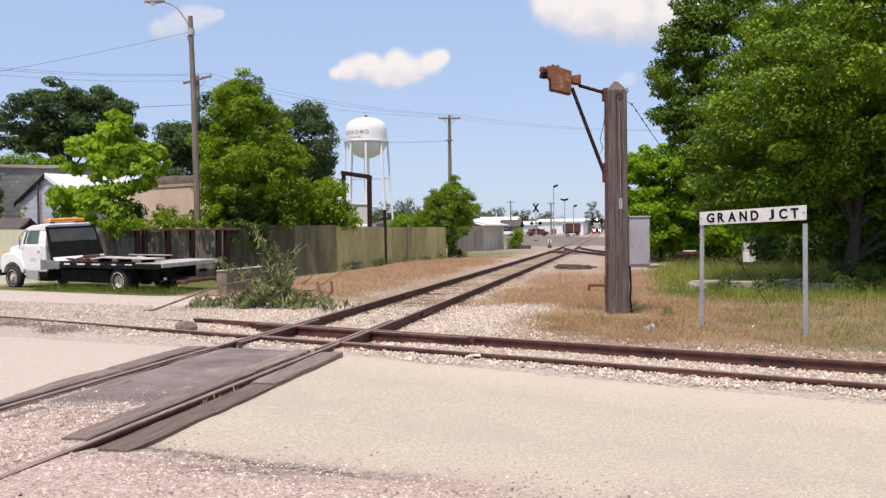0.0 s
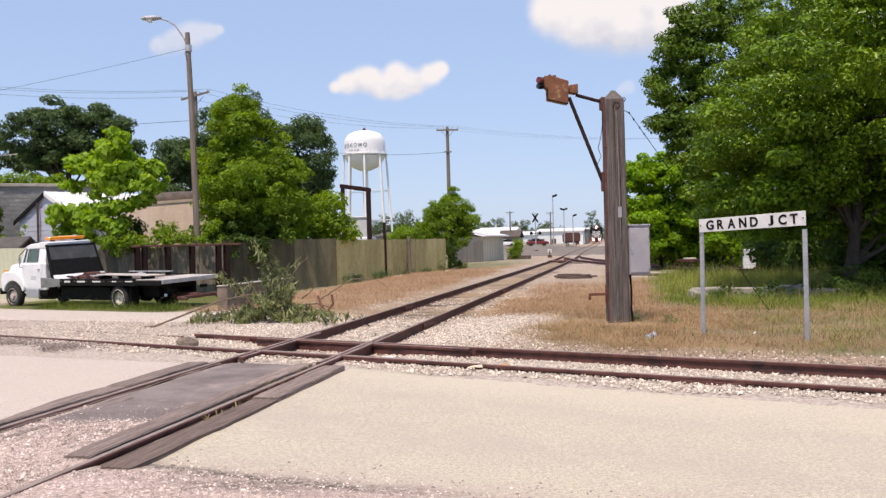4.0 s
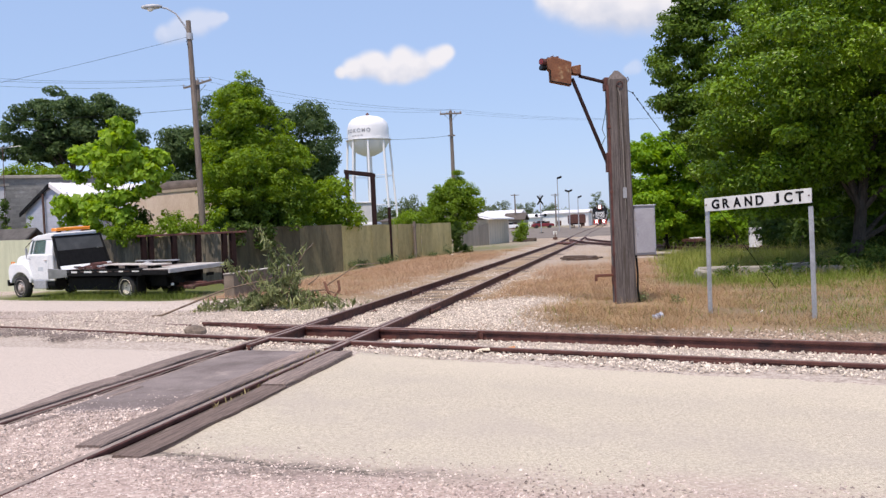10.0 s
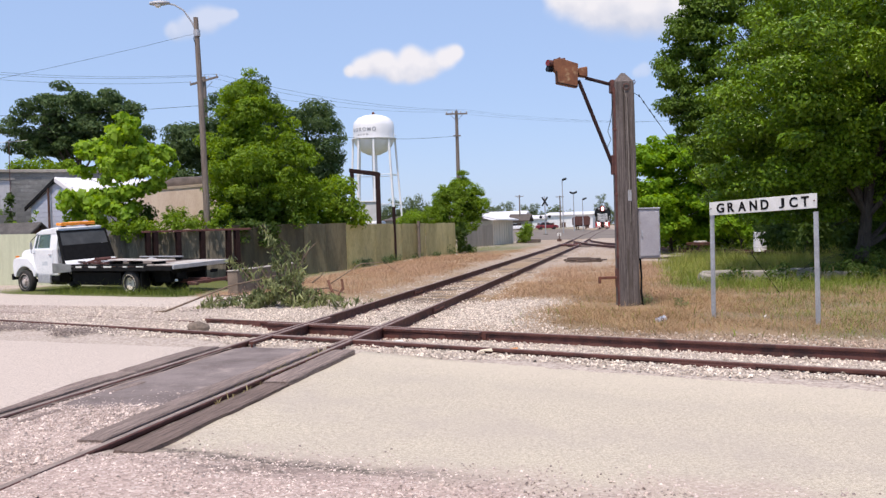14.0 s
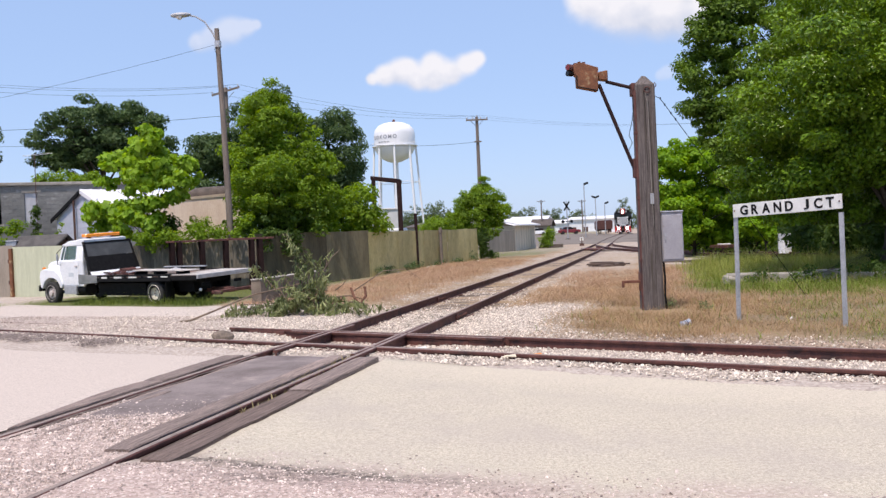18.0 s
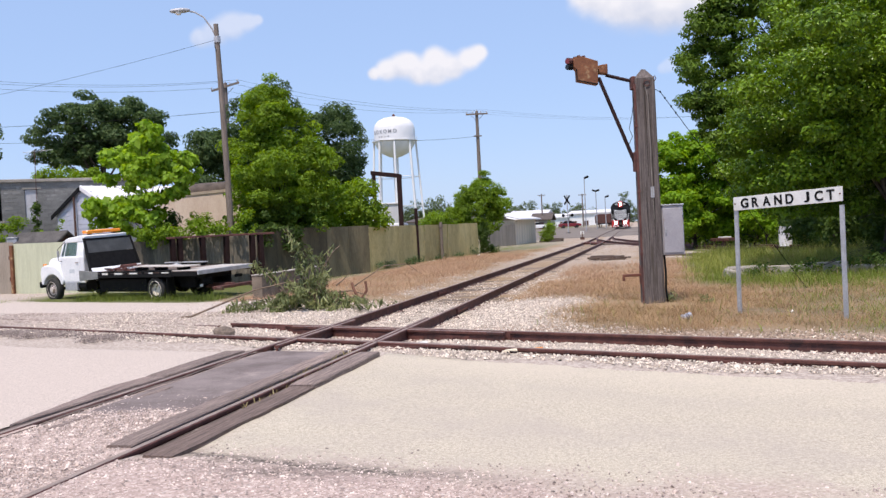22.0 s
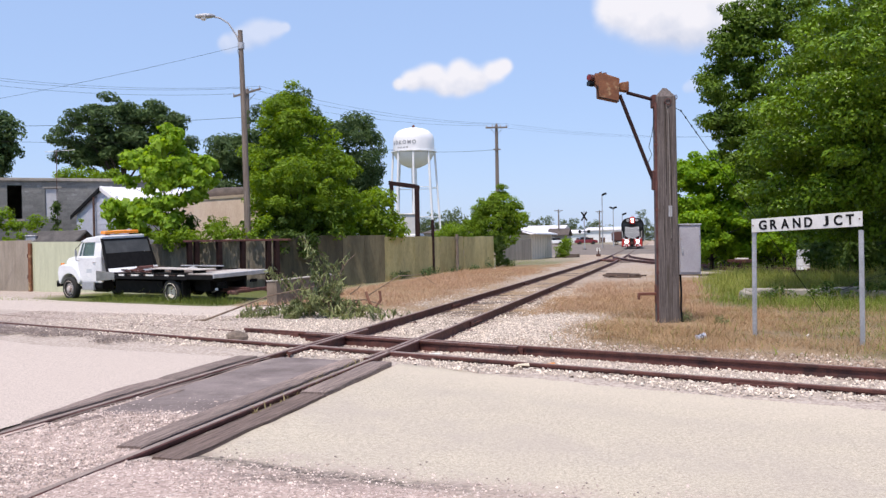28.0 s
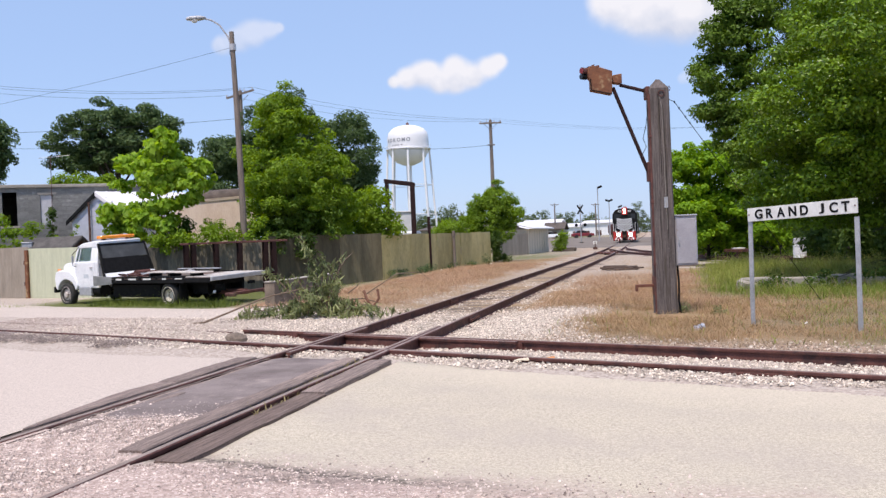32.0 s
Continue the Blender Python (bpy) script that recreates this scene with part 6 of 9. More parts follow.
def brush_pile():
    cx, cy = -2.85, 18.75
    ob = thing("brush_pile", pose(cx, cy, spot(cx, cy)), "heap of cut leafy branches with narrow drooping dull-green leaves", "brush pile")
    g = random.Random(4)
    r2 = np.random.default_rng(9)
    pts = []

    def twig(a, b, arch, r, n, loose, from_u=0.15):
        a, b = Vector(a), Vector(b)
        m = a.lerp(b, 0.55) + Vector(arch)
        curve = [(1 - u) ** 2 * a + 2 * u * (1 - u) * m + u ** 2 * b for u in (0, 0.25, 0.5, 0.75, 1)]
        part("branch", Solid().tube(curve, [r, r * 0.85, r * 0.65, r * 0.45, r * 0.2], 5), DEADWOOD, ob)
        u = (from_u + (1 - from_u) * r2.uniform(0, 1, n) ** 0.8)[:, None]
        base = (1 - u) ** 2 * np.array(a) + 2 * u * (1 - u) * np.array(m) + u ** 2 * np.array(b)
        pts.append(base + r2.normal(0, 1, (n, 3)) * np.array([loose, loose, loose * 0.6]) - np.array([0, 0, 0.055]))

    # the low skirt of boughs spread on the ground
    for k in range(46):
        x0 = max(-1.55, min(1.35, g.gauss(0.0, 0.75)))
        tall = 0.16 + 0.50 * math.exp(-((x0 - 0.15) / 0.75) ** 2)
        a = (x0 * 0.7, g.uniform(-0.3, 0.6), g.uniform(0.04, 0.18))
        b = (x0 + g.uniform(-0.45, 0.45), g.uniform(-0.75, 0.75), g.uniform(0.06, 1.0) * tall)
        twig(a, b, (0, 0, g.uniform(0.06, 0.22)), 0.013, 52, 0.062)
    # thin shoots standing up out of the heap
    for top, foot, n in (((-1.22, 0.1, 1.06), (-0.5, 0.1, 0.3), 70), ((-1.0, 0.2, 0.96), (-0.45, 0.1, 0.25), 48), ((-0.62, 0.0, 0.98), (-0.2, 0.0, 0.3), 40), ((-0.42, 0.1, 1.78), (0.05, 0.1, 0.3), 62), ((-0.18, 0.05, 1.48), (0.1, 0.1, 0.3), 78),
                         ((0.10, 0.0, 1.36), (0.15, 0.1, 0.25), 78), ((0.36, 0.1, 1.22), (0.2, 0.0, 0.25), 66), ((0.55, 0.2, 1.40), (0.3, 0.2, 0.3), 16), ((-0.05, -0.2, 1.05), (0.1, -0.1, 0.2), 64), ((0.5, -0.2, 0.86), (0.3, -0.1, 0.2), 64), ((0.25, -0.3, 0.8), (0.1, -0.1, 0.2), 60)):
        twig(foot, top, (g.uniform(-0.05, 0.14), 0, 0.12), 0.014, n, 0.055, 0.3)
    # a few leaves strewn beyond it
    for x0, x1 in ((-1.9, -1.2), (1.3, 1.95)):
        for k in range(4):
            a = (g.uniform(x0, x1), g.uniform(-0.5, 0.3), 0.03)
            twig(a, (a[0] + g.uniform(-0.2, 0.2), a[1] + g.uniform(-0.2, 0.2), 0.14), (0, 0, 0.06), 0.006, 12, 0.05)
    pts = np.concatenate(pts)
    pts[:, 2] = np.maximum(pts[:, 2], 0.03)
    out = r2.normal(0, 1, pts.shape)
    part("leaves", leaves_mesh("leaves", pts, out * 0.8, 0.135, LEAF_GREY, droop=1.8, ratio=0.22, up=0.25), LEAF_GREY, ob, "narrow wilting leaves")
    part("limb", Solid().tube([(-2.05, -1.25, 0.03), (-1.6, -0.9, 0.22), (-1.0, -0.4, 0.48), (-0.1, 0.1, 0.66)], [0.022, 0.02, 0.016, 0.010], 7), DEADWOOD, ob, "bare peeled limb")
    part("limb", Solid().tube([(-2.05, -1.25, 0.03), (-2.25, -1.3, 0.02)], [0.03, 0.022], 7), DEADWOOD, ob, "broken limb end")
    for p, r in (([(1.12, 0.2, 0.16), (1.02, 0.2, 0.38), (0.96, 0.25, 0.52)], 0.0302), ([(1.12, 0.3, 0.14), (1.27, 0.3, 0.34), (1.25, 0.3, 0.54)], 0.0301), ([(0.62, 0.1, 0.34), (0.95, 0.2, 0.36), (1.35, 0.2, 0.24)], 0.022),
                 ([(0.62, 0.2, 0.48), (0.80, 0.2, 0.60), (0.93, 0.25, 0.76)], 0.018), ([(0.3, 0.4, 0.9), (0.52, 0.4, 1.2), (0.66, 0.5, 1.34)], 0.016), ([(0.85, 0.6, 0.40), (1.55, 0.75, 0.84), (2.05, 0.8, 0.86), (2.35, 0.9, 0.62)], 0.013)):
        part("limb", Solid().tube(p, [r * (1 - 0.75 * k / (len(p) - 1)) if r < 0.03 else r for k in range(len(p))], 7), DEADWOOD if r < 0.03 else RUST_ORANGE_WOOD, ob, "bare broken limb" if r < 0.03 else "short reddish sawn stub")


brush_pile()
for x, y, r, w in ((-6.85, 46.4, 20, 0.10), (-6.7, 46.9, 70, 0.07), (-5.4, 52.6, 40, 0.09), (-7.5, 43.0, 10, 0.06), (6.46, 15.1, 30, 0.022)):
    single("paper_scrap", Solid().plate([(-w, -w * 0.6, 0.02), (w * 0.9, -w * 0.5, 0.045), (w, w * 0.5, 0.06), (-w * 0.7, w * 0.6, 0.03)], (0, 0, 0), (0, 0, 0.004)), SIGNWHITE, "scrap of white paper in the grass", "litter", pose(x, y, spot(x, y), rz=r))
LUMP = surface("grey_brown_rock", (0.10, 0.076, 0.058), (0.205, 0.160, 0.125), scale=7, fine=40, rough=0.95, bump=0.6)
single("concrete_lump", Solid().lathe([(0.04, -0.02), (0.14, 0.0), (0.16, 0.03), (0.14, 0.08), (0.08, 0.11), (0.03, 0.115)], 11, pose(0, 0, 0, 8, 14, 0)), LUMP,
       "rounded grey-brown lump lying on the rail", "rubble", m=pose(-2.35, 13.8, 0.055) @ Matrix.Diagonal((1.15, 1.15, 1.0, 1)), smooth=False)
can = thing("drink_can", pose(4.88, 14.68, spot(4.88, 14.68) + 0.04, 0, 78, 35), "crushed silver drink can with dark printing", "litter")
part("can_body", Solid().lathe([(0.034, -0.09), (0.056, -0.075), (0.040, -0.03), (0.048, 0.0), (0.038, 0.04), (0.058, 0.07), (0.03, 0.085)], 9), surface("can_silver", (0.55, 0.56, 0.6), (0.75, 0.76, 0.8), rough=0.3, metal=0.8, bump=0.1), can)
part("can_band", Solid().lathe([(0.0515, -0.022), (0.0505, 0.0), (0.0525, 0.022)], 12), surface("can_print", (0.02, 0.025, 0.05), (0.06, 0.07, 0.12), scale=30, rough=0.35, metal=0.4, stain=(0.6, 0.6, 0.63), stain_scale=40, stain_amount=0.6), can, "dark printed band")
for x, y, c in ((2.95, 11.62, (0.75, 0.28, 0.05)), (2.72, 10.98, (0.72, 0.62, 0.46)), (1.35, 12.1, (0.7, 0.7, 0.66))):
    single("paper_scrap", Solid().plate([(-0.09, -0.03, 0), (0.0, -0.05, 0.02), (0.09, -0.02, 0.01), (0.07, 0.05, 0.03), (-0.06, 0.05, 0.015)], (0, 0, 0), (0, 0, 0.012)),
           surface("scrap_colour", tuple(a * 0.85 for a in c), c, rough=0.7), "small faded scrap of packaging between the rails", "litter", m=pose(x, y, spot(x, y) + 0.03))

# ---- things by the side track ----
slab = thing("broken_slab", pose(6.2, 24.6, spot(6.2, 24.6) - 0.02, rz=-4), "broken pale concrete foundation edge in the grass", "rubble")
for k in range(4):
    part("slab_piece", Solid().box(0.005 + 0.95 * k, 0.945 + 0.95 * k, -0.22, 0.35, -0.05, 0.25 + 0.04 * random.random()), CONCRETE, slab, bevel=0.03, m=pose(0, 0, 0, random.uniform(-3, 3), random.uniform(-2, 2), random.uniform(-3, 3)))
part("slab_piece", Solid().box(-0.25, 0.18, -0.5, -0.15, 0, 0.26), CONCRETE, slab, "upended fragment", bevel=0.04, m=pose(0, 0, 0, 10, 12, 30))
part("slab_piece", Solid().box(0.55, 0.85, -0.62, -0.36, 0, 0.16), CONCRETE, slab, "loose fragment", bevel=0.04, m=pose(0, 0, 0, -8, 6, 10))
barrel = thing("drum", pose(10.02, 42.9, spot(10, 42.9) - 0.02), "white steel drum with black marks", "drum")
part("drum_shell", Solid().lathe([(0.27, 0), (0.285, 0.02), (0.275, 0.04), (0.275, 0.33), (0.29, 0.345), (0.275, 0.36), (0.275, 0.64), (0.29, 0.655), (0.275, 0.67), (0.275, 0.95), (0.288, 0.97), (0.27, 0.985), (0.26, 0.97)], 24), WHITEPAINT, barrel)
for a0, z, w in ((-1.75, 0.62, 0.5), (-1.45, 0.72, 0.35), (-1.6, 0.5, 0.25)):
    part("mark", Solid().tube([(0.279 * math.cos(a0 + w * k / 4), 0.279 * math.sin(a0 + w * k / 4), z + 0.05 * math.sin(k * 2)) for k in range(5)], 0.022, 5), BLACK, barrel, "black painted scrawl")
cart = thing("rail_cart", pose(7.75, 46.2, 0.17, rz=-66) @ Matrix.Diagonal((0.8, 0.8, 0.85, 1)), "low rusty flat cart standing on the side track", "cart")
part("deck", Solid().box(-0.9, 0.9, -0.5, 0.5, 0.24, 0.40), RUST, cart, bevel=0.02)
part("load", Solid().box(-0.35, 0.2, -0.3, 0.3, 0.40, 0.48), SIGNWHITE, cart, "pale block on the deck", bevel=0.02)
for x in (-0.6, 0.6):
    for y in (-0.42, 0.42):
        part("wheel", Solid().tube([(x, y - 0.04, 0.13), (x, y + 0.04, 0.13)], 0.13, 14), BROWN_STEEL, cart)
pile = thing("timber_pile", pose(2.55, 39.0, spot(2.55, 39.0) - 0.02, rz=4) @ Matrix.Diagonal((1, 1, 0.75, 1)), "low jumbled pile of old split ties beside the track", "timber pile")
g = random.Random(77)
for k in range(15):
    x, y, z = g.uniform(-0.4, 0.4), -0.8 + 0.11 * k, 0.085 * (k % 3) * 0.8
    L = g.uniform(0.35, 0.62)
    part("tie", Solid().box(-L, L, -g.uniform(0.05, 0.09), 0.07, 0, g.uniform(0.06, 0.10)), OLDTIE, pile, bevel=0.01, m=pose(x, y, z, g.uniform(-6, 6), g.uniform(-4, 4), g.uniform(-13, 13)))
pile = thing("timber_pile", pose(6.0, 39.6, spot(6.0, 39.6), rz=-12), "a few old cut tie ends beside the side track", "timber pile")
for x, y, r in ((0, 0, 4), (-0.9, 0.5, -7), (0.55, -0.35, 12)):
    part("tie", Solid().box(-0.45, 0.45, -0.09, 0.09, -0.02, 0.10), TIE, pile, bevel=0.012, m=pose(x, y, 0, rz=r))
pile = thing("timber_pile", pose(-4.7, 86.5, 0, rz=-6) @ Matrix.Diagonal((0.7, 1, 0.8, 1)), "low pile of dark timbers and scrap by the switch", "timber pile")
for k in range(5):
    part("tie", Solid().box(-1.4, 1.4, -0.13, 0.13, 0, 0.2), TIE, pile, bevel=0.012, m=pose(random.uniform(-0.4, 0.4), -0.6 + 0.3 * k, 0.2 * (k % 2), rz=random.uniform(-10, 10)))
stand = thing("switch_stand", pose(-2.2, 89.7, 0), "small switch stand with a pale target", "switch stand")
part("stand_body", Solid().box(-0.2, 0.2, -0.15, 0.15, 0, 0.25).tube([(0, 0, 0.25), (0, 0, 0.75)], 0.05, 8), BROWN_STEEL, stand)
part("target", Solid().box(-0.18, 0.18, -0.02, 0.02, 0.5, 0.8), SIGNWHITE, stand, bevel=0.01)


# ---- the flatbed truck ----
def wheel(parent, x, y, out, dual, hub_mat, r=0.42):
    w = part("wheel", Solid().lathe([(0.20, -0.10), (0.24, -0.125), (r - 0.05, -0.125), (r - 0.01, -0.09), (r, -0.03), (r, 0.03), (r - 0.01, 0.09), (r - 0.05, 0.125), (0.24, 0.125), (0.20, 0.10)], 28, caps=False), RUBBER, parent, "black tyre", m=pose(x, y, r - 0.02) @ pose(0, 0, 0, -90 * out, 0, 0))
    if dual:
        prof = [(0.02, -0.02), (0.13, -0.02), (0.14, 0.02), (0.255, 0.06), (0.285, 0.135), (0.295, 0.128), (0.275, 0.03), (0.16, -0.07), (0.02, -0.07)]
    else:
        prof = [(0.02, 0.15), (0.09, 0.15), (0.10, 0.09), (0.16, 0.085), (0.245, 0.06), (0.275, 0.135), (0.285, 0.128), (0.255, 0.02), (0.02, 0.02)]
    rim = part("rim", Solid().lathe(prof, 28), hub_mat, w, "pale dish rim" if dual else "dirty painted rim")
    z = -0.02 if dual else 0.09
    for k in range(8):
        a = k * math.pi / 4
        part("wheel_nut", Solid().tube([(0.125 * math.cos(a), 0.125 * math.sin(a), z - 0.02), (0.125 * math.cos(a), 0.125 * math.sin(a), z + 0.03)], 0.014, 6), RUST, w)
    return w


def truck():
    ob = thing("flatbed_truck", pose(-11.1, 28.72, -0.275, 0, 0, 158.7) @ pose(0, 0, 0, -2.2, -0.3, 0), "white conventional-cab flatbed tow truck with an amber light bar, parked", "truck")
    WB, D = 5.73, 1.31
    fore = pose(D, 0, 0)
    hub1 = surface("rim_dirty", (0.45, 0.36, 0.32), (0.72, 0.66, 0.62), scale=9, rough=0.5, bump=0.05)
    hub2 = surface("rim_cream", (0.70, 0.64, 0.52), (0.84, 0.79, 0.67), scale=9, rough=0.5, bump=0.05)
    for side in (1, -1):
        wheel(ob, WB, side * 0.98, side, False, hub1)
        wheel(ob, 0, side * 1.02, side, True, hub2)
        wheel(ob, 0, side * 0.72, side, True, hub2)
    frame_s = Solid()
    for side in (1, -1):
        frame_s.box(-1.9, WB + 0.7, side * 0.40 - 0.04, side * 0.40 + 0.04, 0.50, 0.72)
    part("chassis", frame_s, BLACK, ob, "black frame rails")
    part("axle", Solid().tube([(0, -0.8, 0.4), (0, 0.8, 0.4)], 0.09, 10).lathe([(0.05, -0.2), (0.2, -0.12), (0.2, 0.12), (0.05, 0.2)], 12, pose(0, 0, 0.4, 0, 90, 0)), BLACK, ob)
    part("axle", Solid().tube([(WB, -0.85, 0.4), (WB, 0.85, 0.4)], 0.06, 10), BLACK, ob)
    part("subframe", Solid().box(-1.8, 3.8, -0.55, 0.55, 0.70, 0.93), BLACK, ob, "dark bed subframe")
    # Added black boxes that fill the underside where only shade lies
    part("tool_box", Solid().box(0.75, 3.3, 0.50, 0.86, 0.30, 0.74), BLACK, ob, "black box standing for the shade under the bed", bevel=0.015)
    part("tool_box", Solid().box(0.75, 3.3, -0.86, -0.50, 0.30, 0.74), BLACK, ob, "black box standing for the shade under the bed", bevel=0.015)
    part("under_guard", Solid().box(-1.35, -0.6, -0.62, 0.62, 0.40, 0.80), BLACK, ob, "black box standing for the shade under the tail", bevel=0.02)
    part("fuel_tank", Solid().tube([(2.6, 0.72, 0.52), (3.3, 0.72, 0.52)], 0.24, 16), BLACK, ob, "black fuel tank", m=fore)
    part("step_box", Solid().box(3.05, 3.75, 0.72, 1.02, 0.36, 0.66), GALV, ob, "grey cab step", bevel=0.015, m=fore)

    # cab: side outline swept across, tapered to the roof
    def slab(outline, half, taper_z=None, taper=0.0):
        s = Solid()
        n = len(outline)

        def wid(z):
            return half - (taper * max(0, z - taper_z) if taper_z is not None else 0)
        v = [(x, wid(z), z) for x, z in outline] + [(x, -wid(z), z) for x, z in outline]
        s.add(v, [tuple(range(n)), tuple(range(n, 2 * n))[::-1]] + [(k, (k + 1) % n, n + (k + 1) % n, n + k) for k in range(n)])
        return s
    # lower cab and upper cab with pillars, so that the windows are openings
    cab = part("cab", slab([(2.62, 0.62), (3.98, 0.62), (4.02, 1.58), (2.62, 1.58)], 0.98), WHITEPAINT, ob, "white steel cab", bevel=0.03, m=fore)
    top = part("roof", slab([(2.60, 2.07), (3.86, 2.05), (3.84, 2.12), (3.5, 2.23), (2.74, 2.30), (2.58, 2.28)], 0.90), WHITEPAINT, cab, "white cab roof", bevel=0.025)
    pil = []
    for side in (1, -1):
        y1, y0 = side * 0.965, side * 0.885
        pil.append(((2.62, 2.78), y1, y0))
        for (xa, xb), (ua, ub), nm in (((2.62, 3.03), (2.62, 3.0), "rear_pillar"), ((3.92, 4.00), (3.77, 3.85), "windscreen_pillar"), ((3.74, 3.77), (3.62, 3.65), "vent_bar")):
            s = Solid()
            v = [(xa, y1, 1.57), (xb, y1, 1.57), (xb, y1 - side * 0.06, 1.57), (xa, y1 - side * 0.06, 1.57), (ua, y0, 2.07), (ub, y0, 2.07), (ub, y0 - side * 0.06, 2.07), (ua, y0 - side * 0.06, 2.07)]
            s.add(v, [(0, 1, 5, 4), (1, 2, 6, 5), (2, 3, 7, 6), (3, 0, 4, 7), (0, 3, 2, 1), (4, 5, 6, 7)])
            part(nm, s, WHITEPAINT, cab)
        part("side_window", Solid().plate([(3.01, side * 0.945, 1.58), (3.93, side * 0.945, 1.58), (3.79, side * 0.865, 2.07), (2.99, side * 0.865, 2.07)], (0, 0, 0), (0, -side * 0.006, 0)), CABGLASS, cab, "green-tinted side glass")
        door = part("door", Solid().plate([(2.84, side * 0.982, 0.68), (3.86, side * 0.982, 0.68), (3.90, side * 0.982, 1.53), (2.84, side * 0.982, 1.53)], (0, 0, 0), (0, side * 0.014, 0)), WHITEPAINT, cab, "white cab door", bevel=0.006)
        part("door_handle", Solid().box(2.90, 3.04, side * 0.996 - 0.01, side * 0.996 + 0.03, 1.34, 1.37), CHROME, door)
        part("door_emblem", Solid().box(3.15, 3.45, side * 0.997 - 0.002, side * 0.997 + 0.002, 0.98, 1.12), surface("faded_mark", (0.45, 0.5, 0.55), (0.65, 0.68, 0.7), scale=12), door, "faded painted mark")
        mir = part("mirror", Solid().box(3.83, 3.86, side * 1.08, side * 1.17, 1.56, 1.80), GALV, cab, "tall side mirror", bevel=0.01)
        part("mirror_arm", Solid().tube([(3.86, side * 0.97, 1.40), (3.85, side * 1.13, 1.44), (3.85, side * 1.13, 1.84), (3.7, side * 0.92, 2.1)], 0.012, 6), BLACK, mir)
    part("windscreen", Solid().plate([(4.00, -0.90, 1.57), (4.00, 0.90, 1.57), (3.84, 0.83, 2.07), (3.84, -0.83, 2.07)], (0, 0, 0), (0.006, 0, 0)), CABGLASS, cab, "raked windscreen")
    part("rear_panel", Solid().box(2.60, 2.63, -0.96, 0.96, 1.50, 1.62), WHITEPAINT, cab)
    part("rear_window", Solid().box(2.605, 2.617, -0.86, 0.86, 1.60, 2.08), DARKGLASS, cab, "dark rear window")
    part("seat", Solid().box(2.75, 3.2, -0.75, 0.75, 1.0, 1.12).box(2.70, 2.85, -0.75, 0.75, 1.1, 1.80).box(2.9, 3.25, -0.8, 0.8, 1.12, 1.56)  , BLACK, cab, "dark bench seat", bevel=0.04)
    part("steering_wheel", Solid().tube([(3.45 + 0.10 * math.cos(a * 0.524), 0.45 + 0.2 * math.sin(a * 0.524), 1.42 - 0.16 * math.cos(a * 0.524)) for a in range(13)], 0.014, 6), BLACK, cab)
    # hood with fenders
    hood = part("hood", slab([(4.02, 0.95), (5.06, 0.80), (5.12, 1.20), (5.10, 1.41), (5.00, 1.49), (4.60, 1.555), (4.02, 1.615)], 0.74, 1.38, 0.45), WHITEPAINT, ob, "sloping white hood", bevel=0.05, m=fore)
    part("grille", Solid().box(5.085, 5.135, -0.48, 0.48, 0.78, 1.30), BLACK, hood, "black grille", bevel=0.01)
    for z in (0.84, 0.94, 1.04, 1.14, 1.24):
        part("grille_bar", Solid().box(5.125, 5.150, -0.46, 0.46, z, z + 0.03), CHROME, hood)
    part("bumper", Solid().box(5.10, 5.22, -1.08, 1.08, 0.46, 0.68), BLACK, ob, "black steel front bumper", bevel=0.02, m=fore)
    for side in (1, -1):
        s = Solid()
        arch = [(4.45 - 0.62, 0.58)] + [(4.45 + 0.55 * math.cos(math.radians(a)), 0.45 + 0.50 * math.sin(math.radians(a))) for a in range(165, 10, -15)] + [(4.45 + 0.58, 0.55), (5.10, 0.62), (5.14, 0.98), (5.06, 1.20), (4.86, 1.27), (4.45 - 0.25, 1.24), (4.45 - 0.55, 1.02), (4.45 - 0.68, 0.72)]
        n = len(arch)
        v = [(x, side * 1.06, z) for x, z in arch] + [(x, side * 0.60, z + 0.02) for x, z in arch]
        s.add(v, [tuple(range(n)), tuple(range(n, 2 * n))[::-1]] + [(k, (k + 1) % n, n + (k + 1) % n, n + k) for k in range(n)])
        fd = part("fender", s, WHITEPAINT, ob, "rounded white front fender", bevel=0.02, m=fore)
        part("headlight", Solid().tube([(5.10, side * 0.74, 1.04), (5.16, side * 0.74, 1.04)], 0.10, 16), GLASS, fd, "round headlight")
        part("marker_lamp", Solid().box(4.90, 5.00, side * 0.96 - 0.05, side * 0.96 + 0.05, 1.25, 1.33), AMBER, fd, bevel=0.01)
    # amber light bar on its rack behind the cab roof
    bar = part("light_bar", Solid().box(2.66, 2.94, -0.72, 0.72, 2.345, 2.46), AMBER, ob, "orange beacon bar", bevel=0.03, m=fore)
    for y in (-0.5, 0.5):
        part("bar_foot", Solid().box(2.74, 2.88, y - 0.05, y + 0.05, 2.27, 2.35), BLACK, bar)
    part("beacon_cap", Solid().box(2.70, 2.92, -0.22, 0.22, 2.45, 2.475), surface("pale_lens", (0.8, 0.55, 0.3), (0.9, 0.7, 0.45), rough=0.3, bump=0), bar, "pale middle lens", bevel=0.008)
    # headboard of the bed
    hb = part("headboard", Solid().plate([(2.14, -1.05, 1.02), (2.14, 1.05, 1.02), (2.34, 1.03, 1.66), (2.34, -1.03, 1.66)], (0, 0, 0), (0.05, 0, 0)), BLACK, ob, "black slanting steel headboard", bevel=0.01, m=fore)
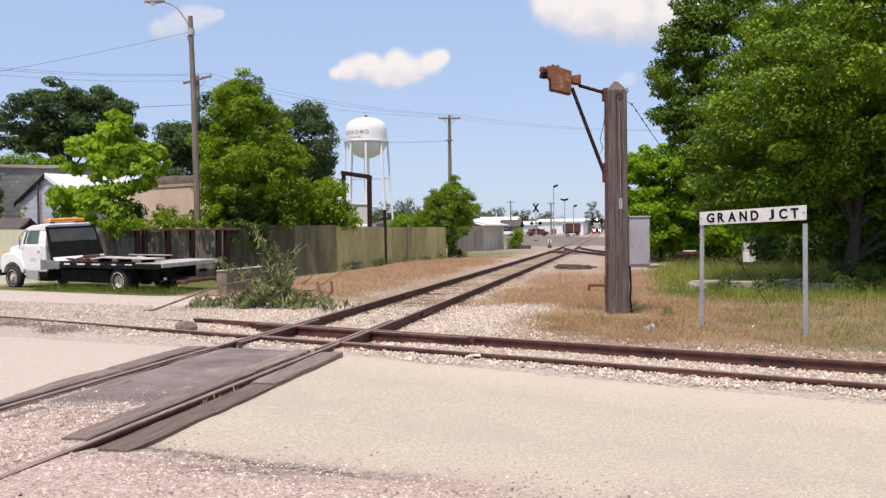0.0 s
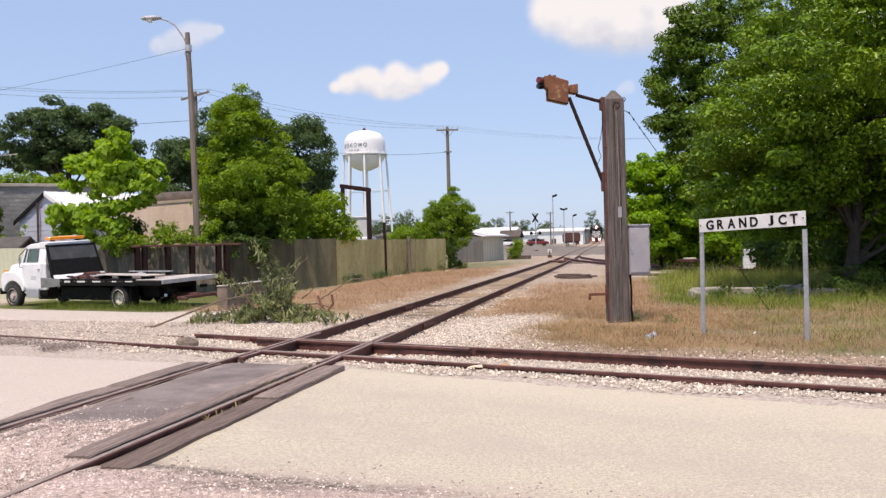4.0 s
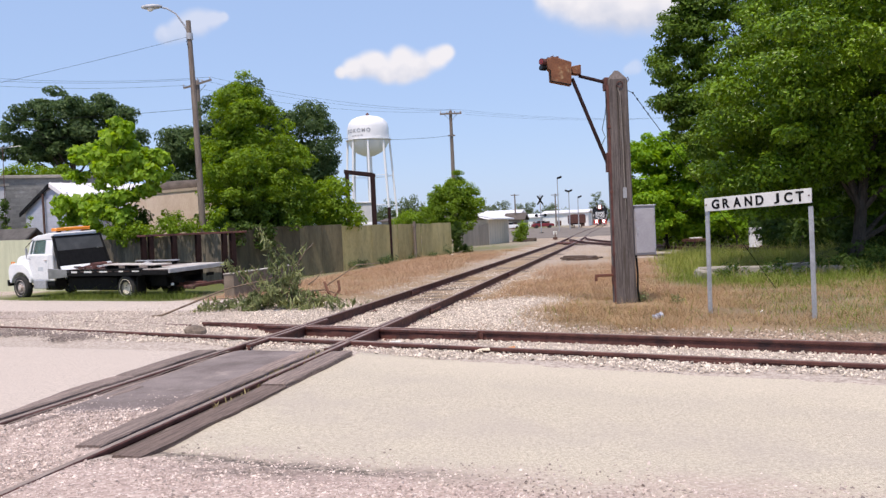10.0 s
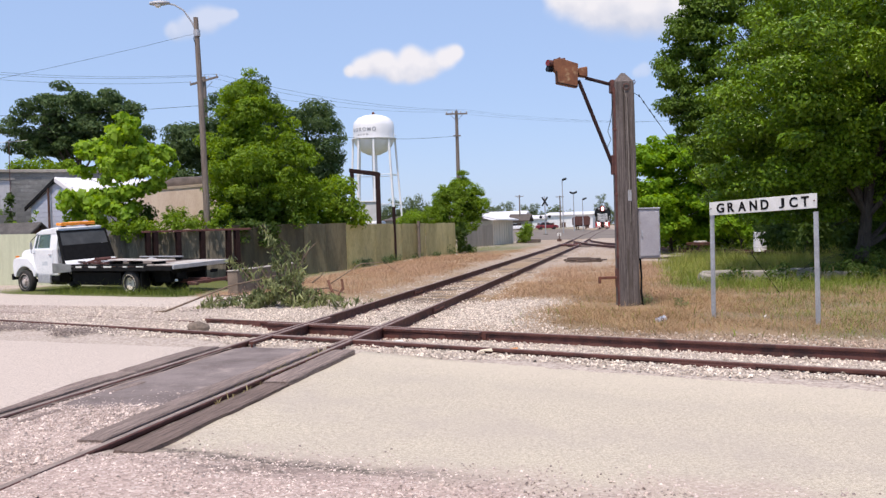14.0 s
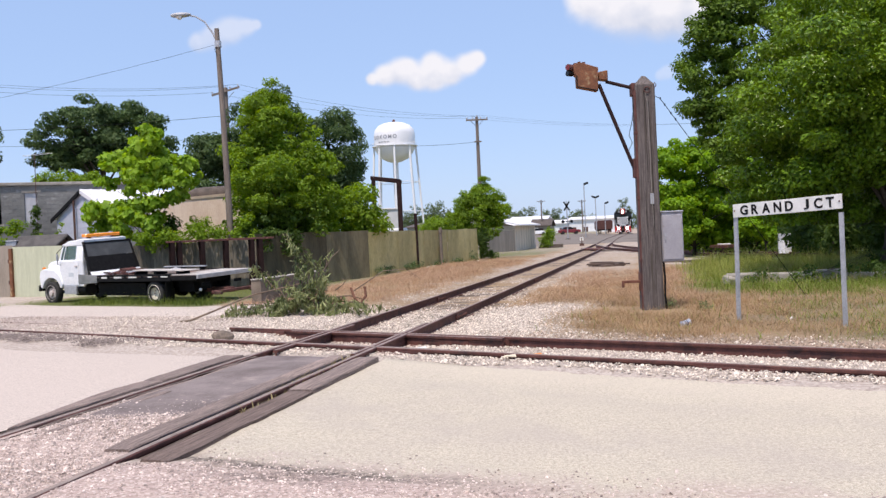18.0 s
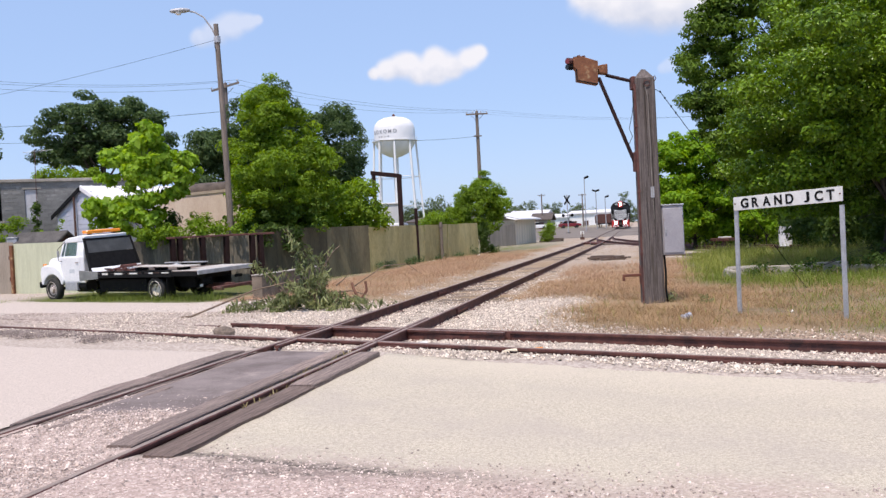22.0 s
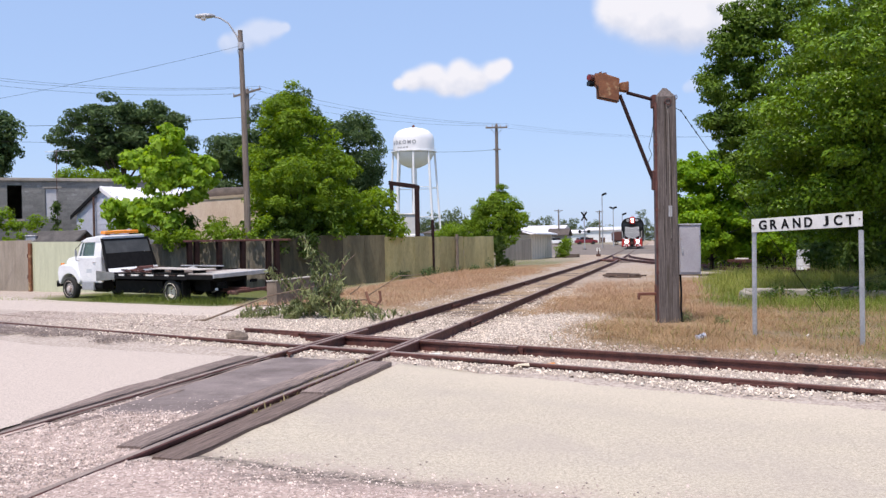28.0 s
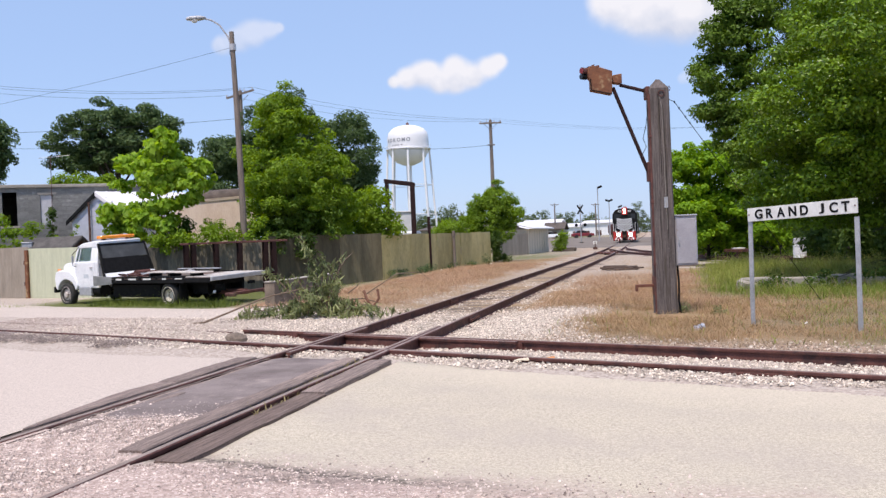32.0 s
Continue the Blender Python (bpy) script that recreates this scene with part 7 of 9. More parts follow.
    part("guard_panel", Solid().plate([(2.345, -0.98, 1.67), (2.345, 0.98, 1.67), (2.485, 0.95, 2.12), (2.485, -0.95, 2.12)], (0, 0, 0), (0.02, 0, 0)), surface("smoked_panel", (0.040, 0.042, 0.042), (0.080, 0.083, 0.082), scale=2.2, rough=0.6, bump=0.03, stain=(0.13, 0.135, 0.13), stain_scale=1.1, stain_amount=0.35, stain_edge=0.3), hb, "dark upper guard panel", bevel=0.004)
    for side in (1, -1):
        part("headboard_post", Solid().plate([(2.08, side * 1.07, 0.98), (2.20, side * 1.07, 0.98), (2.56, side * 0.98, 2.20), (2.48, side * 0.98, 2.20)], (0, 0, 0), (0, -side * 0.06, 0)), BLACK, hb, "slanting black post")
    part("headboard_rail", Solid().box(2.47, 2.55, -1.0, 1.0, 2.12, 2.18), BLACK, hb, bevel=0.01)
    part("bulkhead_lip", Solid().plate([(2.02, -1.04, 0.99), (2.02, 1.04, 0.99), (2.10, 1.04, 1.14), (2.10, -1.04, 1.14)], (0, 0, 0), (0.03, 0, 0)), WHITEPAINT, hb, "white lower panel", bevel=0.006)
    # bed
    bed = part("bed", Solid().box(-2.10, 3.80, -1.16, 1.16, 0.86, 0.92), surface("deck_steel", (0.095, 0.070, 0.060), (0.20, 0.155, 0.132), scale=3, rough=0.6, metal=0.2, bump=0.2, stain=(0.17, 0.075, 0.05), stain_scale=1.2, stain_amount=0.5, stain_edge=0.2), ob, "worn steel deck with rust", bevel=0.01, m=pose(0, 0, 0.075))
    for side in (1, -1):
        s = Solid().box(-0.9, 2.9, side * 1.16 - 0.03, side * 1.16 + 0.03, 0.74, 0.86).box(-0.9, 2.9, side * 1.16 - 0.025, side * 1.16 + 0.025, 0.90, 0.955)
        for k in range(9):
            s.box(-0.85 + 0.44 * k, -0.75 + 0.44 * k, side * 1.16 - 0.022, side * 1.16 + 0.022, 0.86, 0.91)
        part("side_rail", s, BLACK, bed, "black stake-pocket rail")
        part("side_plate", Solid().plate([(2.9, side * 1.16, 0.70), (3.95, side * 1.16, 0.64), (3.95, side * 1.16, 1.00), (2.9, side * 1.16, 0.95)], (0, -0.025, 0), (0, 0.025, 0)), surface("dull_plate", (0.15, 0.16, 0.155), (0.26, 0.265, 0.26), scale=4, rough=0.6, metal=0.2, bump=0.1), bed, "dull grey side plate", bevel=0.008)
        for k, w in enumerate((0.34, 0.20, 0.40, 0.40, 0.30)):
            part("rub_strip", Solid().box(-0.78 + 0.78 * k, -0.78 + 0.78 * k + w, side * 1.192 - 0.006, side * 1.192 + 0.006, 0.862 - 0.006 * k % 3, 0.898), SIGNWHITE, bed, "scuffed white reflective strip")
        part("tail_side", Solid().box(-2.10, -0.9, side * 1.15 - 0.03, side * 1.15 + 0.03, 0.76, 0.90), BLACK, bed)
    part("tail_plate", Solid().plate([(-2.10, -1.16, 0.925), (-0.75, -1.16, 0.925), (-0.75, 1.16, 0.925), (-2.10, 1.16, 0.925)], (0, 0, 0), (0, 0, 0.008)), PALEDECK, bed, "pale bare tail plate")
    part("tail_edge", Solid().box(-2.17, -2.10, -1.17, 1.17, 0.80, 0.935), GALV, bed, "pale folded tail edge", bevel=0.01)
    ramp = part("ramp", Solid().plate([(-1.45, 0.42, 1.035), (-1.25, 0.98, 1.035), (1.25, 0.98, 1.065), (1.25, 0.42, 1.065)], (0, 0, 0), (0, 0, 0.03)), PALEDECK, bed, "worn pale ramp lying on the deck", bevel=0.006)
    for x in (-1.0, 0.1, 1.1):
        part("ramp_block", Solid().box(x, x + 0.1, 0.46, 0.94, 0.93, 1.04), BLACK, bed)
    part("ramp", Solid().box(-0.25, 1.85, -0.98, -0.82, 1.03, 1.07), GALV, bed, "pale long bar on the deck", bevel=0.008)
    for x in (-0.1, 0.85, 1.65):
        part("bar_block", Solid().box(x, x + 0.1, -0.98, -0.82, 0.92, 1.03), BLACK, bed)
    part("winch", Solid().tube([(2.75, -0.3, 1.02), (2.75, 0.3, 1.02)], 0.09, 14), RUST, bed, "rusty winch drum")
    g = random.Random(31)
    for k in range(26):
        x, y = g.uniform(1.2, 3.4), g.uniform(-0.9, 0.98)
        pts = [(x, y, 0.96)]
        for _ in range(6):
            x, y = x + g.uniform(-0.22, 0.22), y + g.uniform(-0.22, 0.22)
            pts.append((x, y, 0.95 + g.uniform(0.0, 0.07)))
        part("chain", Solid().tube(pts, 0.028, 6), RUST if k % 4 else GALV, bed, "loose rusty tie-down chain" if k % 4 else "pale strap on the deck")
    # tow gear under the tail
    tow = part("tow_lift", Solid().box(-2.45, -1.2, -0.10, 0.10, 0.34, 0.5).box(-2.5, -2.38, -0.85, 0.85, 0.36, 0.46), RUST, ob, "rusty tow crossbar under the tail", bevel=0.015)
    for side in (1, -1):
        part("fork", Solid().box(-2.75, -2.45, side * 0.75 - 0.06, side * 0.75 + 0.06, 0.34, 0.44), BROWN_STEEL, tow, bevel=0.015)
        part("mud_flap", Solid().box(-0.62, -0.60, side * 1.12 - 0.28, side * 1.12 + 0.04, 0.2, 0.78), BLACK, ob, "black mud flap")
        part("tail_lamp", Solid().box(-1.98, -1.94, side * 0.7 - 0.15, side * 0.7 + 0.15, 0.62, 0.72), BLACK, ob)
    part("tow_hook_lamp", Solid().lathe([(0.01, -0.04), (0.05, -0.02), (0.05, 0.02), (0.01, 0.04)], 10, pose(-1.9, 0.85, 0.5, 0, 90, 0)), WHITEPAINT, tow, "small white lamp")


truck()


# ---- yard buildings ----
def block_building():
    a, b = Vector((-34.0, 36.2)), Vector((-21.6, 45.4))
    L = (b - a).length
    ob = thing("block_building", pose(a.x, a.y, spot(a.x, a.y) - 0.1, rz=math.degrees(math.atan2(b.y - a.y, b.x - a.x))), "old grey concrete-block building with dark and boarded windows", "building")
    H = 5.38
    holes = [(7.40, 8.08, 3.45, 5.16), (9.17, 9.78, 3.45, 5.02), (4.2, 5.2, 3.4, 5.1)]
    xs = sorted({0, L, *[h[0] for h in holes], *[h[1] for h in holes]})
    zs = sorted({0, H, *[h[2] for h in holes], *[h[3] for h in holes]})
    s = Solid()
    for x0, x1 in zip(xs, xs[1:]):
        for z0, z1 in zip(zs, zs[1:]):
            if not any(h[0] <= x0 and x1 <= h[1] and h[2] <= z0 and z1 <= h[3] for h in holes):
                s.box(x0, x1, 0, 0.2, z0, z1)
    wall_front = part("wall", s.mesh("wall", BLOCKWALL, smooth=False, weld=True), BLOCKWALL, ob, "grey block wall")
    for b in ((0, 0.2, 0.2, 8), (L - 0.2, L, 0.2, 8), (0.2, L - 0.2, 7.8, 8)):
        part("wall", Solid().box(*b, 0, H), BLOCKWALL, ob)
    part("floor_slab", Solid().box(0.2, L - 0.2, 0.2, 7.8, 3.0, 3.15), CONCRETE, ob)
    part("roof", Solid().box(-0.1, L + 0.1, -0.12, 8.1, H, H + 0.16), CONCRETE, ob, "pale flat roof edge", bevel=0.02)
    part("boarded_window", Solid().box(9.19, 9.76, 0.06, 0.10, 3.47, 5.0), surface("grey_board", (0.40, 0.40, 0.42), (0.52, 0.52, 0.54), scale=3, rough=0.8), ob, "window closed with a pale grey board")
    part("lintel", Solid().box(9.05, 9.95, -0.02, 0.1, 5.02, 5.14), CONCRETE, ob)
    for h in holes[:1] + holes[2:]:
        part("window_sill", Solid().box(h[0] - 0.1, h[1] + 0.1, -0.06, 0.1, h[2] - 0.1, h[2]), CONCRETE, ob, "concrete sill")
    n = 0
    blk = Solid().box(0.004, 0.396, -0.006, 0.0, 0.003, 0.197).mesh("block", BLOCKWALL, 0.006)
    for row in range(15, 27):
        x = 6.6 + (0.2 if row % 2 else 0)
        while x < 12.2 and n < 300:
            z = 0.2 * row - 0.02
            if not any(h[0] - 0.38 < x < h[1] and h[2] - 0.18 < z < h[3] + 0.12 for h in holes):
                part("block", blk, BLOCKWALL, wall_front, m=pose(x, random.uniform(-0.001, 0.001), z))
                n += 1
            x += 0.4


block_building()


def house():
    ridge = Vector((0.449, 0.893))
    ob = thing("gable_house", pose(-21.86, 39.15, spot(-21.8, 39) - 0.1, rz=math.degrees(math.atan2(ridge.y, ridge.x))), "blue-grey sided garage with a white metal gable roof", "house")
    L, W, E, R = 5.4, 2.45, 3.66, 4.78
    s = Solid()
    for x in (0.3, L - 0.3):
        s.plate([(x, -W, 0), (x, W, 0), (x, W, E), (x, 0, R - 0.08), (x, -W, E)], (-0.07, 0, 0), (0.07, 0, 0))
    s.box(0.37, L - 0.37, -W, -W + 0.14, 0, E).box(0.37, L - 0.37, W - 0.14, W, 0, E)
    part("wall", s, BLUESIDING, ob, "blue-grey siding", smooth=False)
    for k in range(14):
        z = 1.5 + 0.22 * k
        w = W if z < E else W * (R - 0.1 - z) / (R - 0.1 - E)
        if w > 0.1:
            part("siding_board", Solid().box(0.20, 0.232, -w, w, z, z + 0.2), BLUESIDING, ob)
    for q in (1, -1):
        n = 0.36
        rf = Solid().plate([(0.10, 0, R), (L, 0, R), (L, q * (W + n), E - n * (R - E) / W), (0.10, q * (W + n), E - n * (R - E) / W)], (0, 0, 0), (0, 0, 0.07))
        panel = part("roof", rf, ROOFWHITE, ob, "white ribbed metal roof")
        for k in range(10):
            x = 0.12 + 0.52 * k
            part("roof_rib", Solid().plate([(x, 0, R + 0.05), (x + 0.05, 0, R + 0.05), (x + 0.05, q * (W + n), E - n * (R - E) / W + 0.05), (x, q * (W + n), E - n * (R - E) / W + 0.05)], (0, 0, 0), (0, 0, 0.045)), ROOFWHITE, panel)
        part("barge_board", Solid().plate([(0.08, 0, R - 0.14), (0.08, q * (W + n), E - n * (R - E) / W - 0.14), (0.08, q * (W + n), E - n * (R - E) / W + 0.06), (0.08, 0, R + 0.06)], (-0.02, 0, 0), (0.02, 0, 0)), BLACK if q > 0 else ROOFWHITE, ob, "dark barge board" if q > 0 else "white roof edge")
    part("downpipe", Solid().tube([(0.05, 0.55, 0), (0.05, 0.55, R - 0.42)], 0.055, 8), BROWN_STEEL, ob, "dark vertical pipe on the gable")


house()
shed = thing("small_shed", pose(-23.25, 35.8, -0.38, rz=-6), "low dark-roofed shed with a pale gable trim behind the fence", "shed")
SL = 2.45
FELT = surface("grey_felt", (0.05, 0.045, 0.042), (0.105, 0.096, 0.09), scale=3, rough=0.9, bump=0.3)
for y in (0.2, 1.6):
    part("shed_wall", Solid().box(0.05, SL - 0.2, y, y + 0.1, 0, 2.0), BROWN_STEEL, shed, "dark brown side wall")
for x in (0.05, SL - 0.3):
    part("gable_wall", Solid().plate([(x, 0.25, 0), (x, 1.7, 0), (x, 1.7, 2.0), (x, 0.95, 2.66), (x, 0.25, 2.0)], (0, 0, 0), (0.1, 0, 0)), BROWN_STEEL, shed, "dark brown gable wall")
for y0 in (0.0, 1.90):
    part("shed_roof", Solid().plate([(-0.2, y0, 2.05), (SL, y0, 2.05), (SL, 0.95, 2.70), (-0.2, 0.95, 2.70)], (0, 0, 0), (0, 0, 0.07)), FELT, shed, "dark grey felt roof", smooth=False)
    part("gable_trim", Solid().plate([(SL + 0.005, y0, 2.02), (SL + 0.005, 0.95, 2.67), (SL + 0.005, 0.95, 2.74), (SL + 0.005, y0, 2.09)], (0, 0, 0), (0.03, 0, 0)), FELT, shed, "dark gable edge")
part("eaves_board", Solid().plate([(1.75, -0.06, 1.98), (SL + 0.55, -0.06, 1.86), (SL + 0.55, -0.06, 1.93), (1.75, -0.06, 2.08)], (0, 0, 0), (0, 0.04, 0)), ROOFWHITE, shed, "white board under the eaves")
for x, h in ((1.28, 2.02), (1.78, 1.95)):
    part("shed_post", Solid().box(x, x + 0.08, -0.35, -0.27, 0, h), GALV, shed, "grey corner post")
cab_box = thing("meter_cabinet", pose(-23.45, 36.0, -0.3, rz=20), "small pale grey cabinet behind the fence", "cabinet")
part("body", Solid().box(0, 0.42, 0, 0.4, 0, 2.45), GALV, cab_box, bevel=0.01)
part("lid", Solid().box(-0.03, 0.45, -0.03, 0.43, 2.45, 2.5), GALV, cab_box, bevel=0.01)

tan = thing("storage_trailer", pose(-17.33, 38.5, -0.2, rz=27) @ Matrix.Diagonal((1.09, 1.09, 1.045, 1)), "tan sheet-sided box trailer with a dark rounded cover on top", "trailer")
part("trailer_body", Solid().plate([(0, 0, 0.5), (3.35, 0, 0.5), (3.35, 0, 3.98), (0, 0, 3.74)], (0, 0, 0), (0, 2.3, 0)), TANSIDING, tan, "tan siding", bevel=0.02)
part("top_trim", Solid().plate([(-0.03, -0.03, 3.66), (3.38, -0.03, 3.90), (3.38, -0.03, 4.02), (-0.03, -0.03, 3.78)], (0, 0, 0), (0, 2.36, 0)), surface("tan_trim", (0.45, 0.36, 0.27), (0.55, 0.45, 0.34), rough=0.6), tan)
for x in (0.4, 2.9):
    part("trailer_foot", Solid().box(x, x + 0.3, 0.3, 2.0, 0, 0.5), BLACK, tan)
pts = [(0.35 + 2.75 * u, 0.75, 3.80 + 0.19 * u + (0.0 if 0 < u < 1 else -0.06)) for u in (0, 0.06, 0.3, 0.6, 0.94, 1.0)]
part("roll_cover", Solid().tube(pts, [0.26, 0.38, 0.42, 0.42, 0.38, 0.26], 16), DARKROOF, tan, "dark brown rolled tarpaulin")

gantry = thing("pipe_gantry", pose(-10.8, 56.0, 0, rz=196), "brown steel pipe frame standing behind the fence", "frame")
part("upright", Solid().box(-0.15, 0.15, -0.15, 0.15, 0, 5.0), MAROON, gantry, bevel=0.03)
part("upright", Solid().box(1.45, 1.7, -0.12, 0.12, 0, 5.2), MAROON, gantry, bevel=0.03)
part("beam", Solid().plate([(-0.18, -0.14, 4.9), (1.75, -0.14, 5.2), (1.75, -0.14, 5.45), (0.02, -0.14, 5.2), (-0.18, -0.14, 5.12)], (0, 0, 0), (0, 0.28, 0)), MAROON, gantry, "sloping top beam", bevel=0.03)
wtank = thing("white_shed", pose(-15.6, 67.0, 0, rz=16), "small pale grey box shed beyond the fence", "shed")
part("shed_wall", Solid().box(0, 1.7, 0, 2.2, 0, 3.7), surface("pale_box", (0.55, 0.56, 0.57), (0.66, 0.67, 0.68), scale=1.5, rough=0.6), wtank, bevel=0.02)
part("shed_roof", Solid().box(-0.08, 1.78, -0.08, 2.28, 3.7, 3.8), ROOFWHITE, wtank, bevel=0.02)
pick = thing("parked_van", pose(-12.0, 58.5, 0, rz=20), "white roof of a vehicle parked behind the fence", "car")
part("body", Solid().plate([(-0.9, -2, 0.35), (0.9, -2, 0.35), (0.9, -2, 1.2), (0.75, -2, 2.15), (-0.75, -2, 2.15), (-0.9, -2, 1.2)], (0, 0, 0), (0, 4.2, 0)), WHITEPAINT, pick, bevel=0.08)
part("window", Solid().plate([(-0.7, -2.01, 1.3), (0.7, -2.01, 1.3), (0.64, -2.01, 1.9), (-0.64, -2.01, 1.9)], (0, -0.01, 0), (0, 0.01, 0)), DARKGLASS, pick)
for x in (-0.8, 0.8):
    for y in (-1.2, 1.3):
        part("wheel", Solid().tube([(x - 0.1, y, 0.33), (x + 0.1, y, 0.33)], 0.33, 16), RUBBER, pick)

# sheds at the far end of the fence
fence_run("fence", (-8.6, 72.0), (-6.9, 78.0), 1.1, 1.75, FENCEGREY, "grey board fence before the sheds", ribs=False)
shed = thing("track_shed", pose(-6.9, 78.2, 0, rz=85.5), "grey sheet shed with a low white roof beside the track", "shed")
part("shed_wall", Solid().box(0, 8.4, 0, 4.5, 0, 2.15), surface("pale_shed_sheet", (0.50, 0.43, 0.335), (0.64, 0.56, 0.44), scale=1.4, fine=16, rough=0.8, stretch=(3, 3, 0.4)), shed)
for k in range(8):
    part("wall_seam", Solid().box(0.5 + k, 0.53 + k, -0.008, 0, 0, 2.12), CONCRETE, shed)
part("shed_roof", Solid().plate([(-0.4, -0.5, 2.12), (8.7, -0.5, 2.12), (8.7, 2.2, 2.75), (-0.4, 2.2, 2.75)], (0, 0, 0), (0, 0, 0.1)).plate([(-0.4, 2.2, 2.75), (8.7, 2.2, 2.75), (8.7, 5, 2.1), (-0.4, 5, 2.1)], (0, 0, 0), (0, 0, 0.1)), ROOFWHITE, shed, "white metal roof", smooth=False)
part("gable", Solid().plate([(0.0, 0, 2.12), (0.0, 4.5, 2.12), (0.0, 2.2, 2.7)], (-0.02, 0, 0), (0.02, 0, 0)), FENCEGREY, shed)

# ---- poles and wires ----
lamp = thing("street_lamp", pose(-12.12, 34.75, -0.2), "tall weathered wooden pole with a cobra-head street lamp", "street lamp")
part("pole", Solid().tube([(0, 0, 0), (0.0, 0, 3.0), (-0.06, -0.02, 7), (-0.14, -0.06, 10.45)], [0.14, 0.13, 0.115, 0.095], 12), POLEWOOD, lamp, "grey wooden pole")
part("lamp_arm", Solid().tube([(-0.10, -0.05, 9.75), (-0.28, -0.1, 10.25), (-0.55, -0.25, 10.72), (-0.85, -0.4, 10.92), (-1.12, -0.52, 10.98)], 0.035, 8), GALV, lamp, "curved grey arm")
hd = Solid()
m = pose(-1.35, -0.64, 10.98, 0, -4, 26)
hd.lathe([(0.02, -0.42), (0.10, -0.38), (0.16, -0.2), (0.17, 0.0), (0.14, 0.22), (0.07, 0.36), (0.02, 0.38)], 14, m @ Matrix.Diagonal((1, 1, 0.62, 1)) @ pose(0, 0, 0, 0, 90, 0))
lh = part("lamp_head", hd, GALV, lamp, "pale cobra-head luminaire")
part("lens", Solid().lathe([(0.01, -0.11), (0.09, -0.08), (0.13, -0.02), (0.13, 0.02)], 14, pose(-1.42, -0.68, 10.90)), SIGNWHITE, lh, "pale glass bowl")
part("lamp_wire", Solid().tube([(-0.12, -0.05, 9.85), (-0.2, -0.2, 9.6), (-0.13, -0.15, 9.35)], 0.012, 5), BLACK, lamp)
part("collar", Solid().tube([(-0.115, -0.05, 9.7), (-0.12, -0.05, 9.95)], 0.135, 12), GALV, lamp)


def utility_pole(x, y, top, rz, label, tilt=0.0, arm=1.75):
    ob = thing("utility_pole", pose(x, y, 0, rz=rz), label, "utility pole", "utility poles")
    part("pole", Solid().tube([(0, 0, 0), (0, 0, top * 0.5), (0, 0, top)], [0.19, 0.16, 0.12], 10), POLEWOOD, ob)
    z = top - 0.25
    c = part("crossarm", Solid().box(-arm / 2, arm / 2, -0.14, -0.03, -0.06, 0.06), POLEWOOD, ob, m=pose(0, -0.08, z, 0, tilt, 0))
    for u in (-0.46, -0.18, 0.18, 0.46):
        part("insulator", Solid().lathe([(0.02, 0.06), (0.045, 0.1), (0.03, 0.14), (0.05, 0.17), (0.02, 0.22)], 8, pose(u * arm, -0.085, 0)), GALV, c, "grey glass insulator")
    part("arm_brace", Solid().tube([(-0.5, -0.1, z - 0.05), (0, -0.1, z - 0.6), (0.5, -0.1, z - 0.05)], 0.018, 5), BROWN_STEEL, ob)
    part("insulator", Solid().lathe([(0.02, 0), (0.05, 0.04), (0.03, 0.1), (0.02, 0.16)], 8, pose(0, 0, top)), GALV, ob)
    return ob


utility_pole(-22.1, 56.0, 11.75, 25, "weathered wooden utility pole with a tilted crossarm", tilt=-17, arm=1.85)
p2 = utility_pole(-8.95, 73.8, 10.95, 12, "weathered wooden utility pole with one crossarm", arm=1.75)
part("service_bracket", Solid().box(-0.3, 0.3, -0.2, -0.1, 8.9, 9.0), POLEWOOD, p2)
utility_pole(-18.5, 198.5, 8.2, 5, "distant utility pole with a crossarm")
utility_pole(-10.4, 205, 8.0, 5, "distant utility pole with a crossarm")
utility_pole(13.2, 89.0, 11.0, 12, "utility pole standing among the trees")
utility_pole(-45.0, 45.0, 13.4, 30, "wooden utility pole at the yard's edge")


def cable(a, b, sag, r=0.012, label="thin black overhead wire", n=14):
    a, b = Vector(a), Vector(b)
    pts = [a.lerp(b, k / n) - Vector((0, 0, 4 * sag * (k / n) * (1 - k / n))) for k in range(n + 1)]
    single("overhead_wire", Solid().tube(pts, r, 5), BLACK, label, "wire", group="overhead wires")


for dx, dz in ((-0.75, -0.2), (0.75, 0.2), (0.0, 0.1)):
    cable((-45 + dx, 45.0 + dx * 0.3, 13.6 + dz * 0.3), (-22.1 + dx, 56 + dx * 0.45, 11.7 + dz * 1.3), 0.9, 0.008)
    cable((-22.1 + dx, 56 + dx * 0.45, 11.7 + dz * 1.3), (-8.95 + dx, 73.8 + dx * 0.2, 10.95 + dz * 0.3), 0.55, 0.007)
    cable((-8.95 + dx, 73.8 + dx * 0.2, 10.95 + dz * 0.3), (13.2 + dx, 89 + dx * 0.2, 10.9), 0.6, 0.0045)
cable((-8.95, 73.7, 8.95), (-22.1, 56, 9.3), 0.75, 0.012)
cable((-12.2, 34.7, 6.75), (-34, 31, 7.3), 0.35, 0.008)
cable((-12.25, 34.6, 9.6), (-40, 30.5, 6.2), 0.6, 0.006)
cable((-22.1, 56, 8.6), (-45, 46.5, 9.0), 0.5, 0.009)
mast = thing("antenna_mast", pose(-25.0, 40.3, 0), "thin antenna mast covered in ivy by the block building", "antenna")
part("mast", Solid().tube([(0, 0, 0), (0.05, 0.03, 6.5)], 0.018, 6), BROWN_STEEL, mast)
